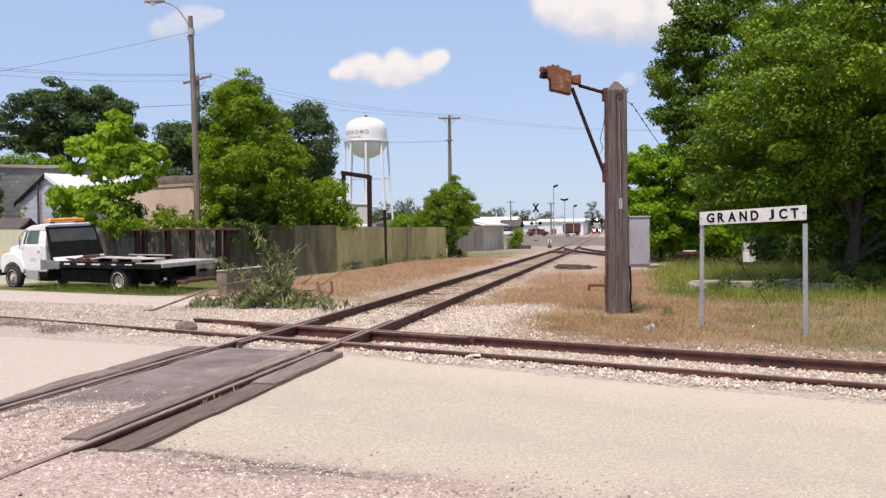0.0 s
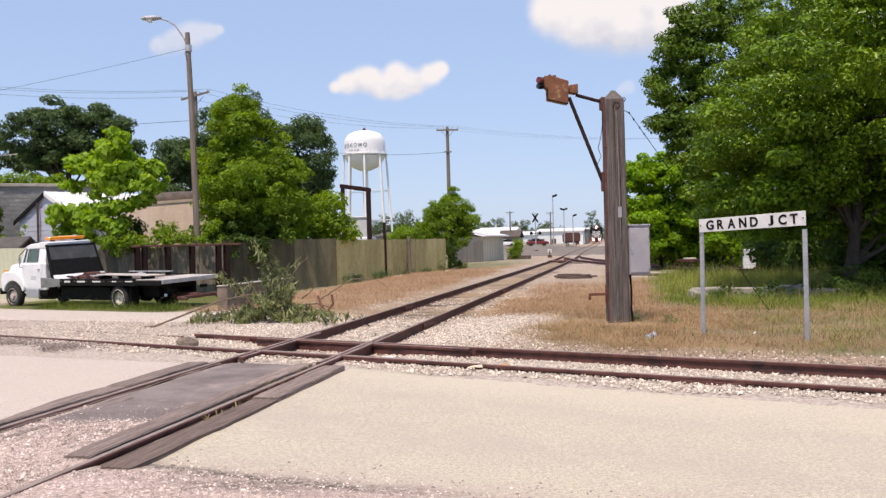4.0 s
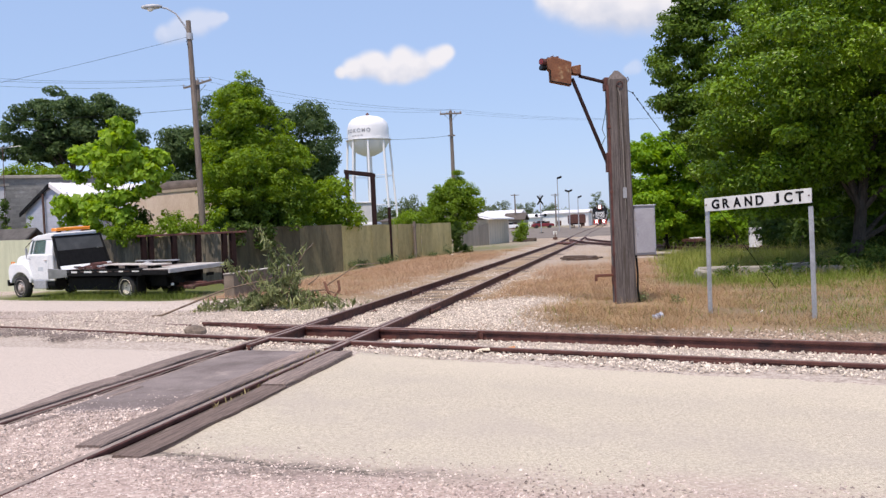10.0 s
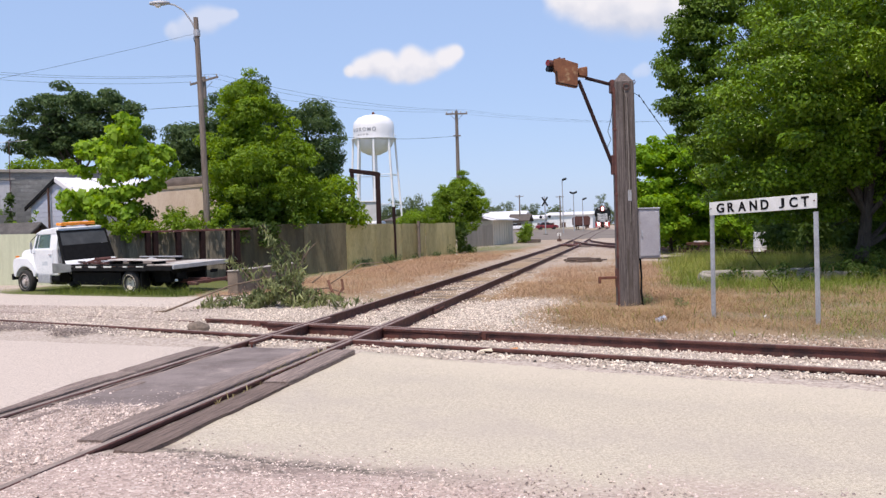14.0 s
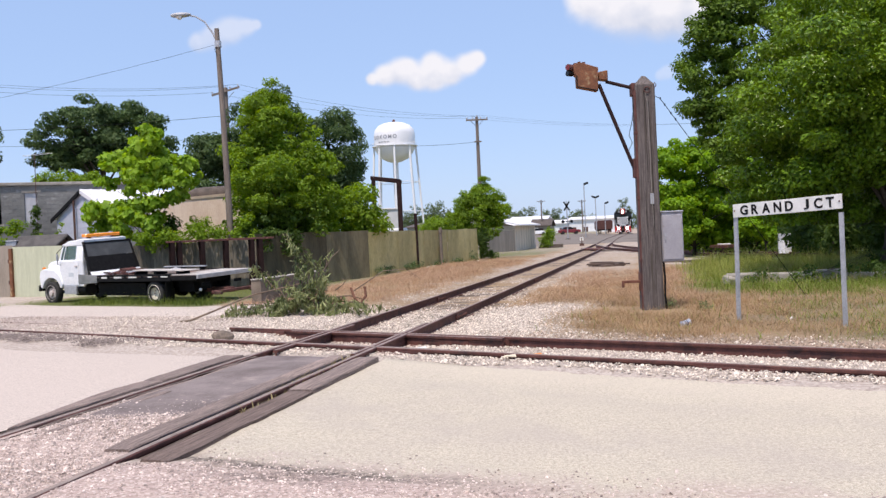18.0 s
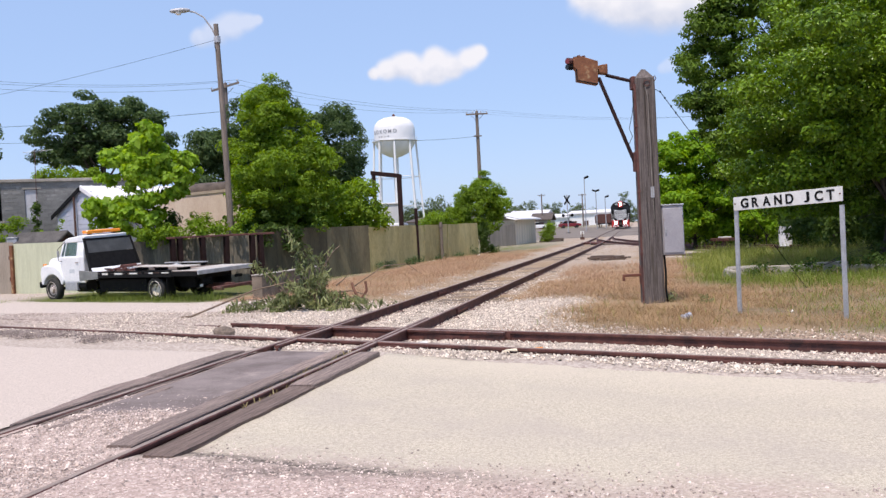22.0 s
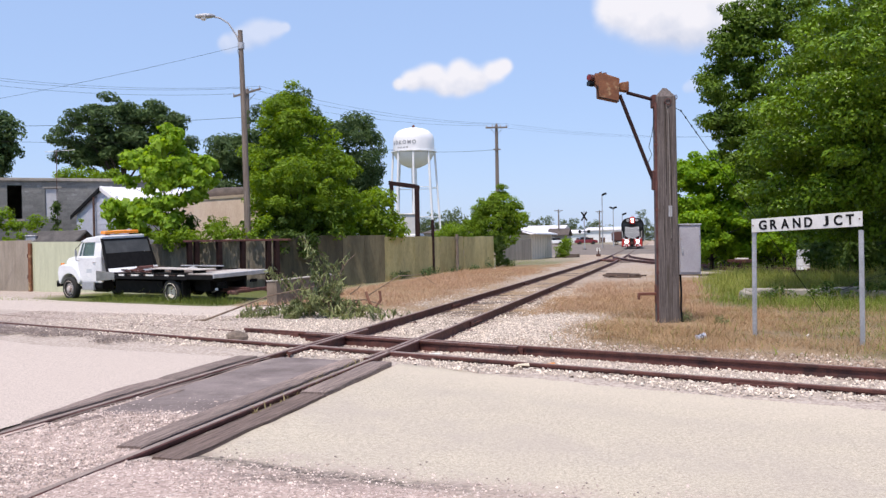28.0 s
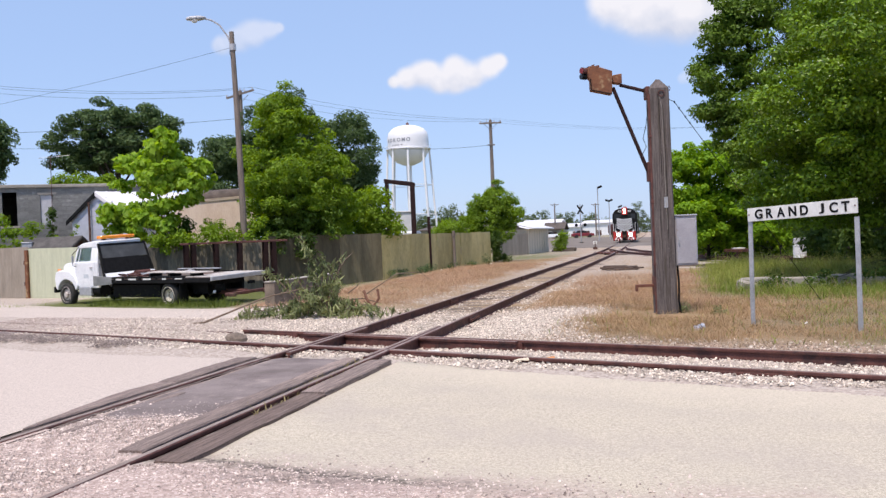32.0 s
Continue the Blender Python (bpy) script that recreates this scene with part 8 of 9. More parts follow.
part("aerial", Solid().tube([(-0.4, -0.25, 6.36), (0.75, 0.5, 6.50)], 0.010, 5).tube([(-0.35, 0.15, 6.30), (-0.2, -0.5, 6.38)], 0.007, 5).tube([(0.0, 0.4, 6.40), (0.15, -0.3, 6.44)], 0.007, 5).tube([(0.35, 0.6, 6.42), (0.5, -0.1, 6.5)], 0.007, 5).tube([(-0.15, 0.0, 6.12), (0.25, 0.1, 6.62)], 0.007, 5), GALV, mast, "aerial rods")
pts, outw, cc = crown_points([(0, 0, 3.0, 0.22, 0.22, 1.5), (0, 0, 1.9, 0.4, 0.3, 0.7)], 44, 0.16, 26, 61, 0.2)
part("ivy", leaves_mesh("ivy", pts, outw, 0.12, LEAF_DARK), LEAF_DARK, mast)
vines("weeds", [(-23.5, 38.5, 1.9, 0.9, 0.5, 0.7), (-25.2, 37.3, 1.8, 1.0, 0.5, 0.7), (-26.6, 36.4, 2.2, 0.7, 0.5, 0.9), (-22.75, 38.9, 2.75, 0.25, 0.3, 0.55), (-26.40, 38.0, 3.0, 0.35, 0.4, 0.7), (-25.3, 38.0, 2.75, 0.6, 0.3, 0.35), (-24.4, 38.0, 2.75, 0.5, 0.3, 0.35), (-27.6, 36.9, 1.9, 1.0, 0.5, 0.8), (-26.2, 36.8, 2.6, 0.5, 0.4, 0.5), (-29.2, 37.2, 2.3, 0.7, 0.5, 1.1)], 230, 0.13, LEAF_MID, "tall weeds before the block building", 34)


# ---- water tower ----
def water_tower():
    ob = thing("water_tower", pose(-80.4, 308.5, 0), "white multi-leg municipal water tower with dark lettering", "water tower")
    prof = [(0.4, 27.2), (2.0, 27.5), (4.2, 28.5), (5.8, 30.0), (6.8, 31.8), (7.05, 33.0), (7.05, 37.0), (6.6, 38.6), (5.4, 39.9), (3.6, 40.7), (1.6, 41.1), (0.3, 41.2)]
    part("tank", Solid().lathe(prof, 48), TANKWHITE, ob, "white riveted tank")
    part("balcony", Solid().lathe([(7.0, 32.7), (7.75, 32.7), (7.75, 32.95), (7.0, 32.95)], 48), TANKWHITE, ob, "ring walkway")
    part("handrail", Solid().tube([(7.7 * math.cos(a * math.pi / 24), 7.7 * math.sin(a * math.pi / 24), 33.9) for a in range(49)], 0.05, 5), TANKWHITE, ob)
    part("riser", Solid().tube([(0, 0, 0), (0, 0, 27.4)], 0.95, 16), TANKWHITE, ob, "central riser pipe")
    for k in range(8):
        a = 2 * math.pi * (k + 0.3) / 8
        c, s = math.cos(a), math.sin(a)
        part("leg", Solid().tube([(9.0 * c, 9.0 * s, 0), (7.1 * c, 7.1 * s, 33)], 0.36, 10), TANKWHITE, ob)
        a2 = 2 * math.pi * (k + 1.3) / 8
        for z, r in ((20.5, 7.82), (10.5, 8.4)):
            part("strut", Solid().tube([(r * c, r * s, z), (r * math.cos(a2), r * math.sin(a2), z)], 0.11, 6), TANKWHITE, ob)
    part("finial", Solid().lathe([(0.5, 41.1), (0.6, 41.5), (0.3, 42.0), (0.05, 42.2)], 10), RUST, ob, "small rusty roof vent")
    lettering = surface("tower_lettering", (0.26, 0.27, 0.30), (0.34, 0.35, 0.38), rough=0.5, bump=0)
    face = math.atan2(-308.5, 84.8)
    for k, ch in enumerate("KOKOMO"):
        a = face - 1.16 + 0.235 * k
        m = pose(7.12 * math.cos(a), 7.12 * math.sin(a), 35.6, 90, 0, math.degrees(a) + 90)
        words(ch, 1.75, lettering, ob, m, depth=0.02, bold=0.03)
    for k in range(4):
        a = face - 0.80 + 0.16 * k
        part("small_line", Solid().box(-0.4, 0.4, -0.02, 0.02, -0.22, 0.22), lettering, ob, "short dark bar", m=pose(7.1 * math.cos(a), 7.1 * math.sin(a), 33.95, 0, 0, math.degrees(a) + 90))


water_tower()

# ---- far down the line ----
xb = thing("crossing_signal", pose(-7.45, 134.4, 0), "railway crossing signal with a crossbuck and twin lamps", "crossing signal")
part("mast", Solid().tube([(0, 0, 0), (0, 0, 5.75)], 0.075, 8), GALV, xb)
part("mast_foot", Solid().box(-0.3, 0.3, -0.3, 0.3, 0, 0.35), BLACK, xb)
for r in (58, -58):
    part("crossbuck_blade", Solid().box(-0.75, 0.75, -0.12, -0.08, -0.11, 0.11), BLACK, xb, "dark crossbuck blade seen from behind", m=pose(0, 0, 5.0, 0, r, 0))
part("lamp_bar", Solid().box(-0.75, 0.75, -0.09, -0.03, 2.75, 2.83), BLACK, xb)
for x in (-0.62, 0.62):
    q = part("lamp_disc", Solid().tube([(x, -0.12, 2.8), (x, -0.05, 2.8)], 0.23, 16), BLACK, xb, "black lamp backboard")
    part("lamp_hood", Solid().tube([(x, -0.3, 2.8), (x, -0.12, 2.8)], 0.12, 10), BLACK, q)


def yard_lamp(x, y, top, heads, label):
    ob = thing("yard_lamp", pose(x, y, 0), label, "street lamp", "yard lamps")
    part("pole", Solid().tube([(0, 0, 0), (0, 0, top)], [0.10, 0.07], 8), GALV, ob, "slim grey pole")
    for h in heads:
        part("lamp_head", Solid().box(min(0, h), max(0, h), -0.2, 0.2, -0.16, 0.16), BLACK, ob, bevel=0.05, m=pose(0, 0, top, 0, -20 * h / abs(h), 0))


yard_lamp(-5.95, 149.6, 8.7, (0.75,), "tall dark yard lamp with one head")
yard_lamp(-5.4, 169.7, 7.2, (-0.7, 0.7), "dark yard lamp with two heads")
yard_lamp(-4.3, 179.8, 6.3, (0.8,), "dark yard lamp with one head")


def far_building(x0, x1, y, h, d, wall_mat, roof_mat, label, pitch=0.6, doors=3):
    ob = thing("warehouse", pose(x0, y, 0), label, "building", "far buildings")
    w = x1 - x0
    part("wall", Solid().box(0, w, 0, d, 0, h), wall_mat, ob)
    part("roof", Solid().plate([(-0.3, -0.4, h), (w + 0.3, -0.4, h), (w + 0.3, d / 2, h + pitch), (-0.3, d / 2, h + pitch)], (0, 0, 0), (0, 0, 0.2)).plate([(-0.3, d / 2, h + pitch), (w + 0.3, d / 2, h + pitch), (w + 0.3, d + 0.4, h), (-0.3, d + 0.4, h)], (0, 0, 0), (0, 0, 0.2)), roof_mat, ob, "low pale roof", smooth=False)
    for k in range(doors):
        u = (k + 0.5) * w / doors
        part("door", Solid().box(u - 0.5, u + 0.5, -0.06, 0, 0, min(2.2, h - 0.3)), BROWN_STEEL, ob)
    return ob


far_building(-31, -21.5, 226, 3.0, 30, WHITEPAINT, ROOFWHITE, "long low white warehouse across the street", 2.4)
far_building(-21.4, -15.8, 228, 3.2, 22, WHITEPAINT, ROOFWHITE, "white warehouse with a shallow roof", 0.9, 2)
far_building(-15.7, -4.4, 230, 3.9, 25, WHITEPAINT, ROOFWHITE, "white warehouse beside the railway", 0.8, 4)
far_building(-7.0, -4.2, 262, 4.6, 14, BLOCKWALL, ROOFWHITE, "grey building end beside the track", 0.4, 0)
far_building(-60, -36, 240, 4.0, 30, CONCRETE, DARKROOF, "dull grey shed with a dark roof", 1.2, 3)
far_building(-20.5, -16.5, 196, 2.6, 8, CONCRETE, DARKROOF, "small grey gabled shed", 1.4, 1)


def small_car(x, y, rz, paint, label):
    ob = thing("car", pose(x, y, 0.03 + spot(x, y), rz=rz), label, "car", "parked cars")
    part("body", Solid().plate([(-2.2, -0.85, 0.3), (2.2, -0.85, 0.3), (2.25, -0.85, 0.7), (1.9, -0.85, 0.88), (0.9, -0.85, 0.95), (-1.7, -0.85, 0.95), (-2.2, -0.85, 0.85)], (0, 0, 0), (0, 1.7, 0)), paint, ob, bevel=0.06)
    part("cabin", Solid().plate([(-1.6, -0.72, 0.95), (0.95, -0.72, 0.95), (0.35, -0.72, 1.4), (-1.1, -0.72, 1.42)], (0, 0, 0), (0, 1.44, 0)), DARKGLASS, ob, "dark windows", bevel=0.05)
    part("roof", Solid().plate([(-1.1, -0.7, 1.42), (0.35, -0.7, 1.40), (0.25, -0.7, 1.46), (-1.0, -0.7, 1.47)], (0, 0, 0), (0, 1.4, 0)), paint, ob)
    for wx in (-1.35, 1.35):
        for wy in (-0.8, 0.8):
            part("wheel", Solid().tube([(wx, wy - 0.1, 0.32), (wx, wy + 0.1, 0.32)], 0.32, 14), RUBBER, ob)


small_car(-11.9, 188, 15, surface("dull_red", (0.15, 0.014, 0.022), (0.21, 0.022, 0.030), rough=0.4, bump=0), "red parked saloon car by the street")
small_car(-18.6, 190, 3, WHITEPAINT, "white car parked by the street")
hop = thing("hopper_wagon", pose(-4.9, 190, 0.55, rz=7) @ Matrix.Diagonal((1, 1, 0.85, 1)), "brown hopper wagon standing on a siding", "rail wagon")
part("hopper_body", Solid().plate([(-1.5, 0, 1.0), (1.5, 0, 1.0), (1.55, 0, 2.7), (1.3, 0, 3.15), (-1.3, 0, 3.15), (-1.55, 0, 2.7)], (0, 0, 0), (0, 9, 0)), surface("wagon_brown", (0.07, 0.028, 0.024), (0.12, 0.052, 0.042), rough=0.9), hop, bevel=0.05)
for y in (1.5, 7.5):
    for x in (-0.75, 0.75):
        part("wheel", Solid().tube([(x - 0.07, y, 0.46), (x + 0.07, y, 0.46)], 0.45, 14), BROWN_STEEL, hop)
part("underframe", Solid().box(-1.2, 1.2, 0.2, 8.8, 0.75, 1.0), BLACK, hop)


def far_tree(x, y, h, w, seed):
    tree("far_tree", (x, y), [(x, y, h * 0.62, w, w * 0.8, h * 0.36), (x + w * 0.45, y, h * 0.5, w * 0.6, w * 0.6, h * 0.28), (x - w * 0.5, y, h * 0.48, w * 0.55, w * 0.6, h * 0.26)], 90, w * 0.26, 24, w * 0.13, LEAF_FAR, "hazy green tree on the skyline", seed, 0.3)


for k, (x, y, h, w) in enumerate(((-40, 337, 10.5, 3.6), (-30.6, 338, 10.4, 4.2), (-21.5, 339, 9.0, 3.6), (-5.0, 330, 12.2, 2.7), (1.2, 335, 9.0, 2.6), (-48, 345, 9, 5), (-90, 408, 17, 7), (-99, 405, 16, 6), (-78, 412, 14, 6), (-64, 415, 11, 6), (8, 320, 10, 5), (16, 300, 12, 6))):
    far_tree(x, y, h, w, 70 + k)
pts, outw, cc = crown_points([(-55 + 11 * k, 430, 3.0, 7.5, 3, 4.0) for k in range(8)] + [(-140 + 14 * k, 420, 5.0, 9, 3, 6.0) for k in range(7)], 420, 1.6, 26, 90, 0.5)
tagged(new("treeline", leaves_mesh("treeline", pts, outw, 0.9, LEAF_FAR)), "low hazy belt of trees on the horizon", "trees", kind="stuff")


# ---- the train ----
def locomotive():
    ob = thing("locomotive", pose(0, 200, RAIL_TOP) @ Matrix.Diagonal((1.0, 1.0, 1.0, 1)), "black diesel locomotive with white nose chevrons and red trim, headlights lit", "locomotive")
    lit = glowing("headlight_glow", (1.0, 0.95, 0.88), 7.0)
    white = surface("stripe_white", (0.76, 0.76, 0.76), (0.84, 0.84, 0.84), rough=0.5, bump=0)
    part("underframe", Solid().box(-1.45, 1.45, 0.3, 17.2, 1.05, 1.45), BLACK, ob, "black platform and sill", bevel=0.02)
    part("fuel_tank", Solid().box(-1.3, 1.3, 6.6, 10.4, 0.35, 1.05), BLACK, ob, bevel=0.12)
    for y0 in (2.2, 12.2):
        tr = part("bogie", Solid().box(-1.25, 1.25, y0 - 0.3, y0 + 3.1, 0.55, 0.95), BROWN_STEEL, ob, "bogie frame", bevel=0.05)
        for y in (y0 + 0.3, y0 + 2.5):
            for x in (-0.75, 0.75):
                part("wheel", Solid().tube([(x - 0.07, y, 0.5), (x + 0.07, y, 0.5)], 0.5, 18), BROWN_STEEL, tr)
    # pilot with red ends
    pl = part("pilot", Solid().plate([(-1.45, 0.10, 0.25), (1.45, 0.10, 0.25), (1.5, 0.10, 1.45), (-1.5, 0.10, 1.45)], (0, -0.06, 0), (0, 0.2, 0)), BLACK, ob, "black pilot plate", bevel=0.02)
    for q in (1, -1):
        part("pilot_panel", Solid().box(q * 0.86 - 0.56, q * 0.86 + 0.56, 0.0, 0.035, 0.34, 1.44), RED, pl, "red pilot panel")
        part("white_trim", Solid().box(q * 0.82 - 0.05, q * 0.82 + 0.05, -0.01, 0.03, 0.28, 0.52), white, pl, "white trim", m=pose(0, 0, 0))
        # The star of glare round each ditch light, drawn as crossed white bars
        for r in (56, -56):
            part("white_trim", Solid().box(-0.74, 0.74, -0.055, -0.012, -0.085, 0.085), white, pl, "white diagonal bar drawing the ditch light's glare", m=pose(q * 0.78, 0, 0.98, 0, r, 0))
        dl = part("ditch_light", Solid().tube([(q * 0.78, -0.10, 1.02), (q * 0.78, 0.06, 1.02)], 0.26, 16), BLACK, pl, "ditch light")
        part("ditch_lens", Solid().tube([(q * 0.78, -0.12, 1.02), (q * 0.78, -0.10, 1.02)], 0.24, 16), lit, dl, "lit lens")
        part("step", Solid().box(q * 1.25 - 0.2, q * 1.25 + 0.2, 0.1, 0.7, 0.4, 0.46).box(q * 1.25 - 0.2, q * 1.25 + 0.2, 0.2, 0.7, 0.8, 0.86), white, pl, "white-edged steps")
    part("coupler", Solid().box(-0.15, 0.15, -0.6, 0.1, 0.65, 0.98), BROWN_STEEL, ob, "knuckle coupler", bevel=0.04)
    part("hose", Solid().tube([(0.35, 0, 0.9), (0.4, -0.3, 0.6), (0.38, -0.35, 0.35)], 0.035, 6), BLACK, ob)
    # short nose
    nose = part("nose", Solid().plate([(-1.02, 1.1, 1.45), (1.02, 1.1, 1.45), (1.02, 1.1, 3.05), (0.85, 1.1, 3.22), (-0.85, 1.1, 3.22), (-1.02, 1.1, 3.05)], (0, 0, 0), (0, 1.9, 0)), BLACK, ob, "black short hood", bevel=0.06)
    for k in range(6):
        for q in (1, -1):
            z = 1.16 + 0.335 * k
            lo, hi = z, z + 0.15
            part("chevron", Solid().plate([(0, 1.08, max(lo, 1.46)), (q * 0.98, 1.08, min(lo + 0.75, 3.15)), (q * 0.98, 1.08, min(hi + 0.75, 3.2)), (0, 1.08, max(hi, 1.47))], (0, -0.012, 0), (0, 0.03, 0)), white, nose, "white chevron stripe")
    # cab
    cab = part("cab", Solid().plate([(-1.6, 3.0, 1.45), (1.6, 3.0, 1.45), (1.6, 3.0, 3.75), (1.25, 3.0, 4.3), (0.6, 3.0, 4.5), (-0.6, 3.0, 4.5), (-1.25, 3.0, 4.3), (-1.6, 3.0, 3.75)], (0, 0, 0), (0, 2.3, 0)), BLACK, ob, "black cab", bevel=0.05)
    for x0, x1 in ((-1.4, -0.75), (0.75, 1.4)):
        part("cab_window", Solid().box(x0, x1, 2.97, 3.0, 3.05, 3.75), DARKGLASS, cab, "dark cab window", bevel=0.02)
    for x0, x1 in ((-0.66, -0.42), (0.42, 0.66)):
        part("cab_window", Solid().box(x0, x1, 2.97, 3.0, 3.35, 3.8), DARKGLASS, cab, "narrow front window", bevel=0.02)
    hb = part("headlight_box", Solid().box(-0.36, 0.36, 2.86, 3.05, 3.66, 4.62), RED, cab, "red headlight housing", bevel=0.03)
    for z in (3.96, 4.30):
        part("headlight", Solid().tube([(0, 2.82, z), (0, 2.87, z)], 0.165, 16), lit, hb, "lit headlight")
    for q in (1, -1):
        part("number_board", Solid().box(q * 0.62 - 0.2, q * 0.62 + 0.2, 2.95, 3.0, 4.02, 4.25), white, cab, "white board with a dark bar")
        part("number_bar", Solid().box(q * 0.62 - 0.14, q * 0.62 + 0.14, 2.94, 2.95, 4.08, 4.19), BLACK, cab)
        part("side_window", Solid().box(q * 1.6 - 0.02, q * 1.6 + 0.02, 3.4, 4.9, 3.0, 3.7), DARKGLASS, cab)
        hr = part("handrail", Solid().tube([(q * 1.38, 0.25, 1.45), (q * 1.38, 0.25, 2.5), (q * 1.42, 1.2, 2.55), (q * 1.42, 3.0, 2.55)], 0.028, 6), white, ob, "white handrail")
        part("handrail", Solid().tube([(q * 1.42, 5.4, 2.5), (q * 1.42, 16.5, 2.5)], 0.025, 6), white, ob)
        for y in (6, 8, 10, 12, 14, 16.4):
            part("stanchion", Solid().tube([(q * 1.42, y, 1.45), (q * 1.42, y, 2.5)], 0.02, 6), white, ob)
    part("front_rail", Solid().tube([(-1.1, 0.15, 1.45), (-1.1, 0.15, 2.35), (1.1, 0.15, 2.35), (1.1, 0.15, 1.45)], 0.025, 6), white, ob, "white front rail")
    # long hood
    part("long_hood", Solid().plate([(-1.25, 5.3, 1.45), (1.25, 5.3, 1.45), (1.25, 5.3, 3.85), (0.95, 5.3, 4.2), (-0.95, 5.3, 4.2), (-1.25, 5.3, 3.85)], (0, 0, 0), (0, 11.4, 0)), BLACK, ob, "black long hood", bevel=0.05)
    for k in range(10):
        for q in (1, -1):
            part("hood_door", Solid().box(q * 1.25 - 0.015, q * 1.25 + 0.015, 5.6 + 1.08 * k, 6.5 + 1.08 * k, 1.7, 3.5), BLACK, ob)
    for y in (8.2, 11.0, 14.2):
        part("roof_fan", Solid().tube([(0, y, 4.18), (0, y, 4.42)], 0.55, 18), BLACK, ob)
    part("exhaust_stack", Solid().box(-0.35, 0.35, 9.3, 9.9, 4.18, 4.55), BROWN_STEEL, ob)
    part("horn", Solid().tube([(0.2, 3.4, 4.72), (0.2, 3.05, 4.72)], [0.03, 0.09], 10).tube([(-0.05, 3.4, 4.75), (-0.05, 3.05, 4.75)], [0.03, 0.08], 10).tube([(0.08, 3.35, 4.45), (0.08, 3.35, 4.74)], 0.025, 6), CHROME, ob, "air horn")
    part("bell", Solid().lathe([(0.03, 0), (0.08, 0.05), (0.14, 0.0)], 10, pose(-0.7, 3.3, 4.5)), CHROME, ob)
    return ob


train = locomotive()


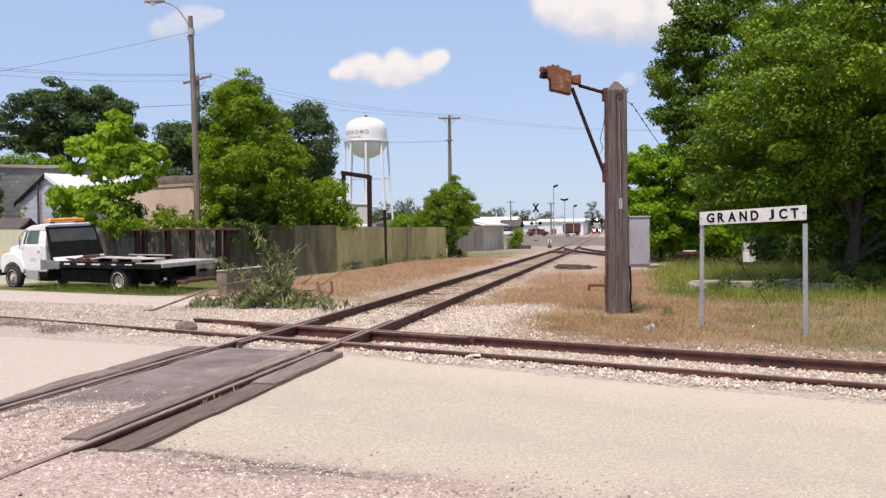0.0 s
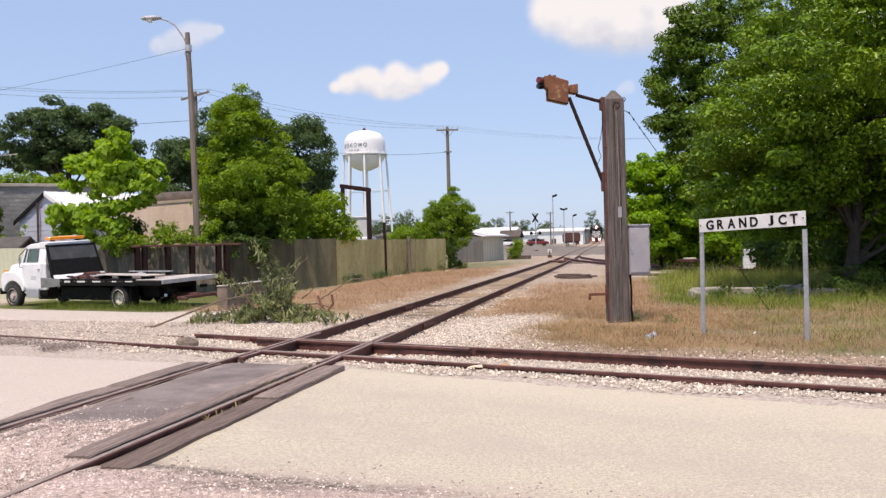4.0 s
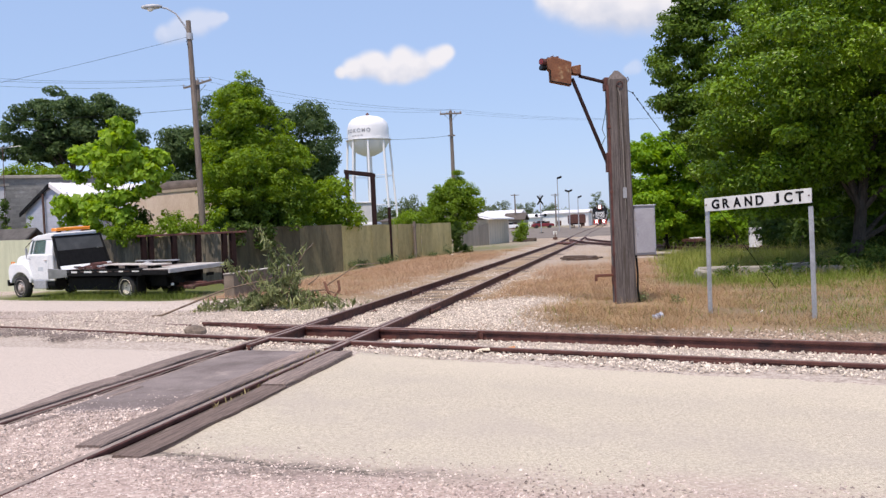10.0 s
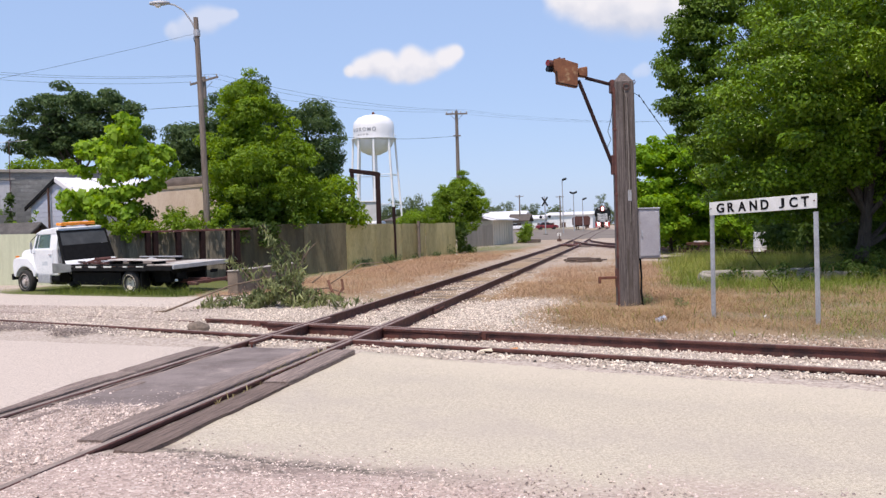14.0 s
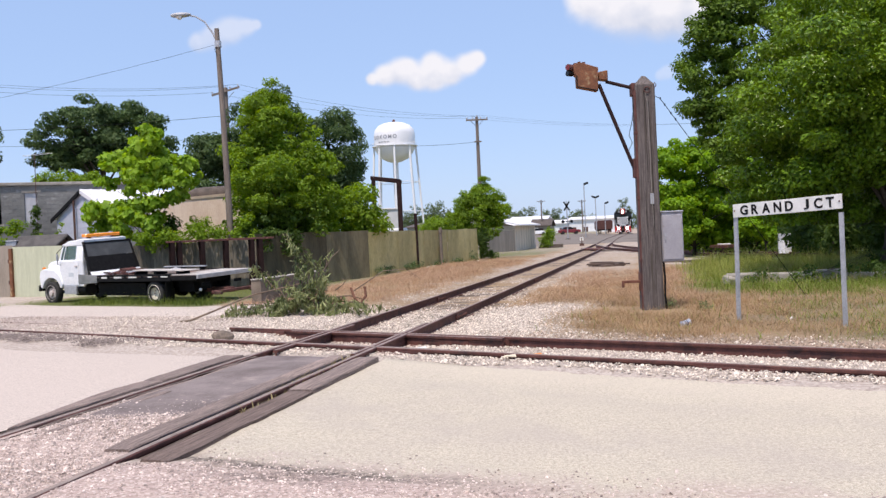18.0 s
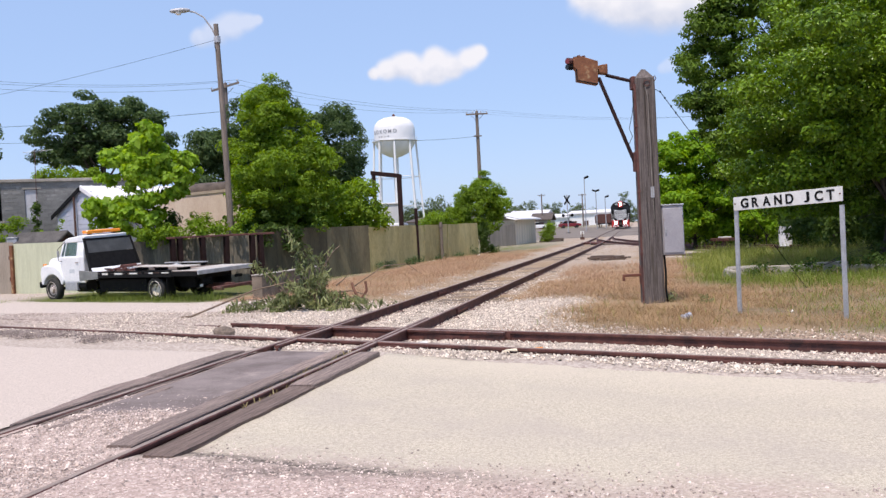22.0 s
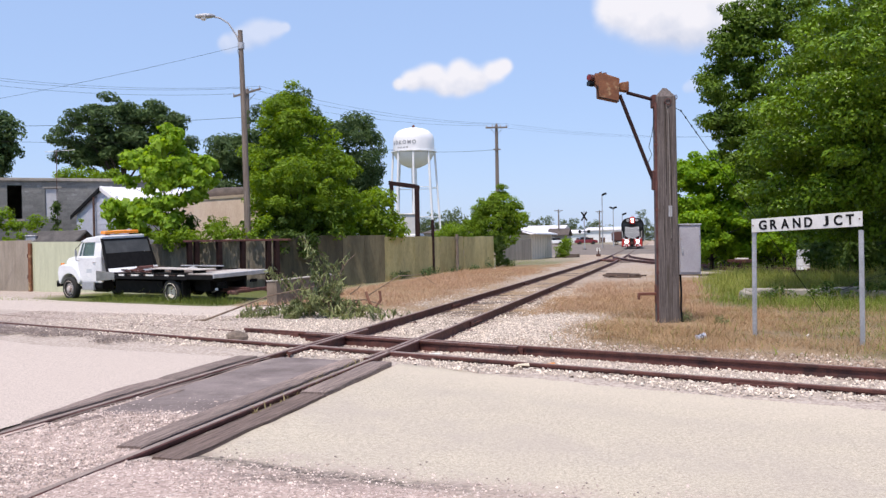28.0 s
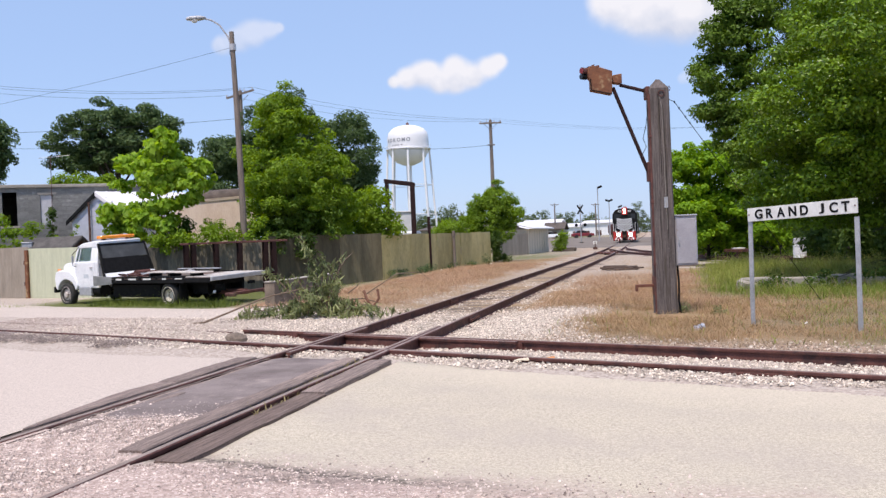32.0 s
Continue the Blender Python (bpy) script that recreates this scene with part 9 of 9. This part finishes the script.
# ---- clouds, three kilometres off, drifting with the wind ----
def cloud(name, centre, width, height, puffs, label, seed, strength=1.0, flat=0.1):
    ob_m = look(centre, EYE)
    nx, ny = 150, 70
    u, v = np.meshgrid(np.linspace(-1, 1, nx), np.linspace(-1, 1, ny))
    d = np.zeros_like(u)
    for px, py, pr in puffs:
        d = d + np.exp(4 * (1.15 - np.hypot((u + px) / pr / 1.12, (v - py) * height / width / pr / 1.12)))
    d = np.log(d + 1) / 4 - 0.24
    n = np.array([noise.fractal((a * 3.2 * width / 400 + seed, b * 3.2 * height / 400, seed), 1.1, 2.1, 6) for a, b in zip(u.ravel(), v.ravel())]).reshape(u.shape)
    dens = d * 1.25 + n * 0.10
    dens *= np.clip((1 - np.abs(u)) * 8, 0, 1) * np.clip((1 - np.abs(v)) * 8, 0, 1)
    alpha = ramp01(dens, 0.04, 0.62) * strength
    # Sunlit tops and greyer bases are put into the cloud's own glow colour
    lit = np.clip(0.74 + 0.55 * v + 0.25 * n + 0.12 * ramp01(d, 0.4, 1.0), 0.0, 1)
    verts = np.stack([u * width / 2, v * height / 2, 12 * np.clip(d, 0, 1)], -1).reshape(-1, 3)
    i = (np.arange(ny - 1)[:, None] * nx + np.arange(nx - 1)[None]).ravel()
    mt = bpy.data.materials.new("cloud_vapour")
    mt.use_nodes = True
    t = mt.node_tree
    t.nodes.remove(t.nodes["Principled BSDF"])
    em, tr, mix = t.nodes.new("ShaderNodeEmission"), t.nodes.new("ShaderNodeBsdfTransparent"), t.nodes.new("ShaderNodeMixShader")
    a1, a2 = t.nodes.new("ShaderNodeAttribute"), t.nodes.new("ShaderNodeAttribute")
    a1.attribute_name, a2.attribute_name = "cover", "bright"
    ramp = t.nodes.new("ShaderNodeValToRGB")
    ramp.color_ramp.elements[0].color, ramp.color_ramp.elements[0].position = (0.63, 0.72, 0.85, 1), 0.35
    ramp.color_ramp.elements[1].color, ramp.color_ramp.elements[1].position = (0.915, 0.96, 1.0, 1), 0.8
    wire(t, a2.outputs["Fac"], ramp.inputs[0])
    wire(t, ramp.outputs[0], em.inputs["Color"])
    em.inputs["Strength"].default_value = CLOUD
    wire(t, a1.outputs["Fac"], mix.inputs[0])
    wire(t, tr.outputs[0], mix.inputs[1])
    wire(t, em.outputs[0], mix.inputs[2])
    wire(t, mix.outputs[0], t.nodes["Material Output"].inputs["Surface"])
    me = raw_mesh(name, verts, np.stack([i, i + 1, i + nx + 1, i + nx], 1), mt, smooth=True)
    for key, a in (("cover", alpha), ("bright", lit)):
        at = me.attributes.new(key, "FLOAT", "POINT")
        at.data.foreach_set("value", a.astype(np.float32).ravel())
    ob = tagged(new(name, me), label, "cloud", "clouds", "structure")
    ob.matrix_basis = ob_m
    return ob, ob_m


CLOUD = 0.86
clouds = [
    cloud("cloud", (-693, 2916, 530), 480, 230, [(-0.73, -0.14, 0.09), (-0.55, -0.05, 0.16), (-0.36, 0.02, 0.19), (-0.24, 0.14, 0.15), (-0.12, -0.20, 0.17), (0.09, 0.17, 0.20), (0.10, -0.22, 0.17), (0.33, -0.08, 0.19), (0.56, 0.16, 0.17), (0.70, 0.30, 0.12)], "small puffy white cumulus cloud", 3),
    cloud("cloud", (-1290, 2708, 665), 340, 190, [(-0.45, -0.30, 0.20), (-0.15, -0.12, 0.26), (0.15, 0.10, 0.30), (0.45, 0.22, 0.18), (0.62, 0.30, 0.1)], "faint wispy white cloud", 8, 0.5),
    cloud("cloud", (30, 2998, 712), 640, 330, [(0.6, -0.15, 0.24), (0.3, -0.2, 0.32), (0.0, -0.12, 0.34), (-0.35, 0.0, 0.34), (-0.65, 0.15, 0.26), (-0.1, 0.35, 0.4), (0.4, 0.25, 0.3)], "large white cumulus cloud over the trees", 14),
    cloud("cloud", (60, 2998, 480), 180, 120, [(0, 0, 0.3), (-0.25, -0.15, 0.2)], "faint wisp of cloud", 21, 0.3),
]


def motions():
    """What moves: the train coming on, the clouds drifting."""
    rows = []
    for t, y in ((0, 270.0), (4, 244.0), (8, 220.0), (12, 200.5), (16, 182.5), (20, 166.0), (24, 151.0), (28, 137.0), (32, 123.5)):
        rows.append((t, pose(float(t1_x(y)), y, RAIL_TOP + float(grade(y)), rz=0.6)))
    walk(train, rows)
    for ob, m in clouds:
        walk(ob, [(0, Matrix.Translation((-23.5, -7.5, 0)) @ m), (13, m), (32, Matrix.Translation((33.5, 10.5, 0)) @ m)])


motions()
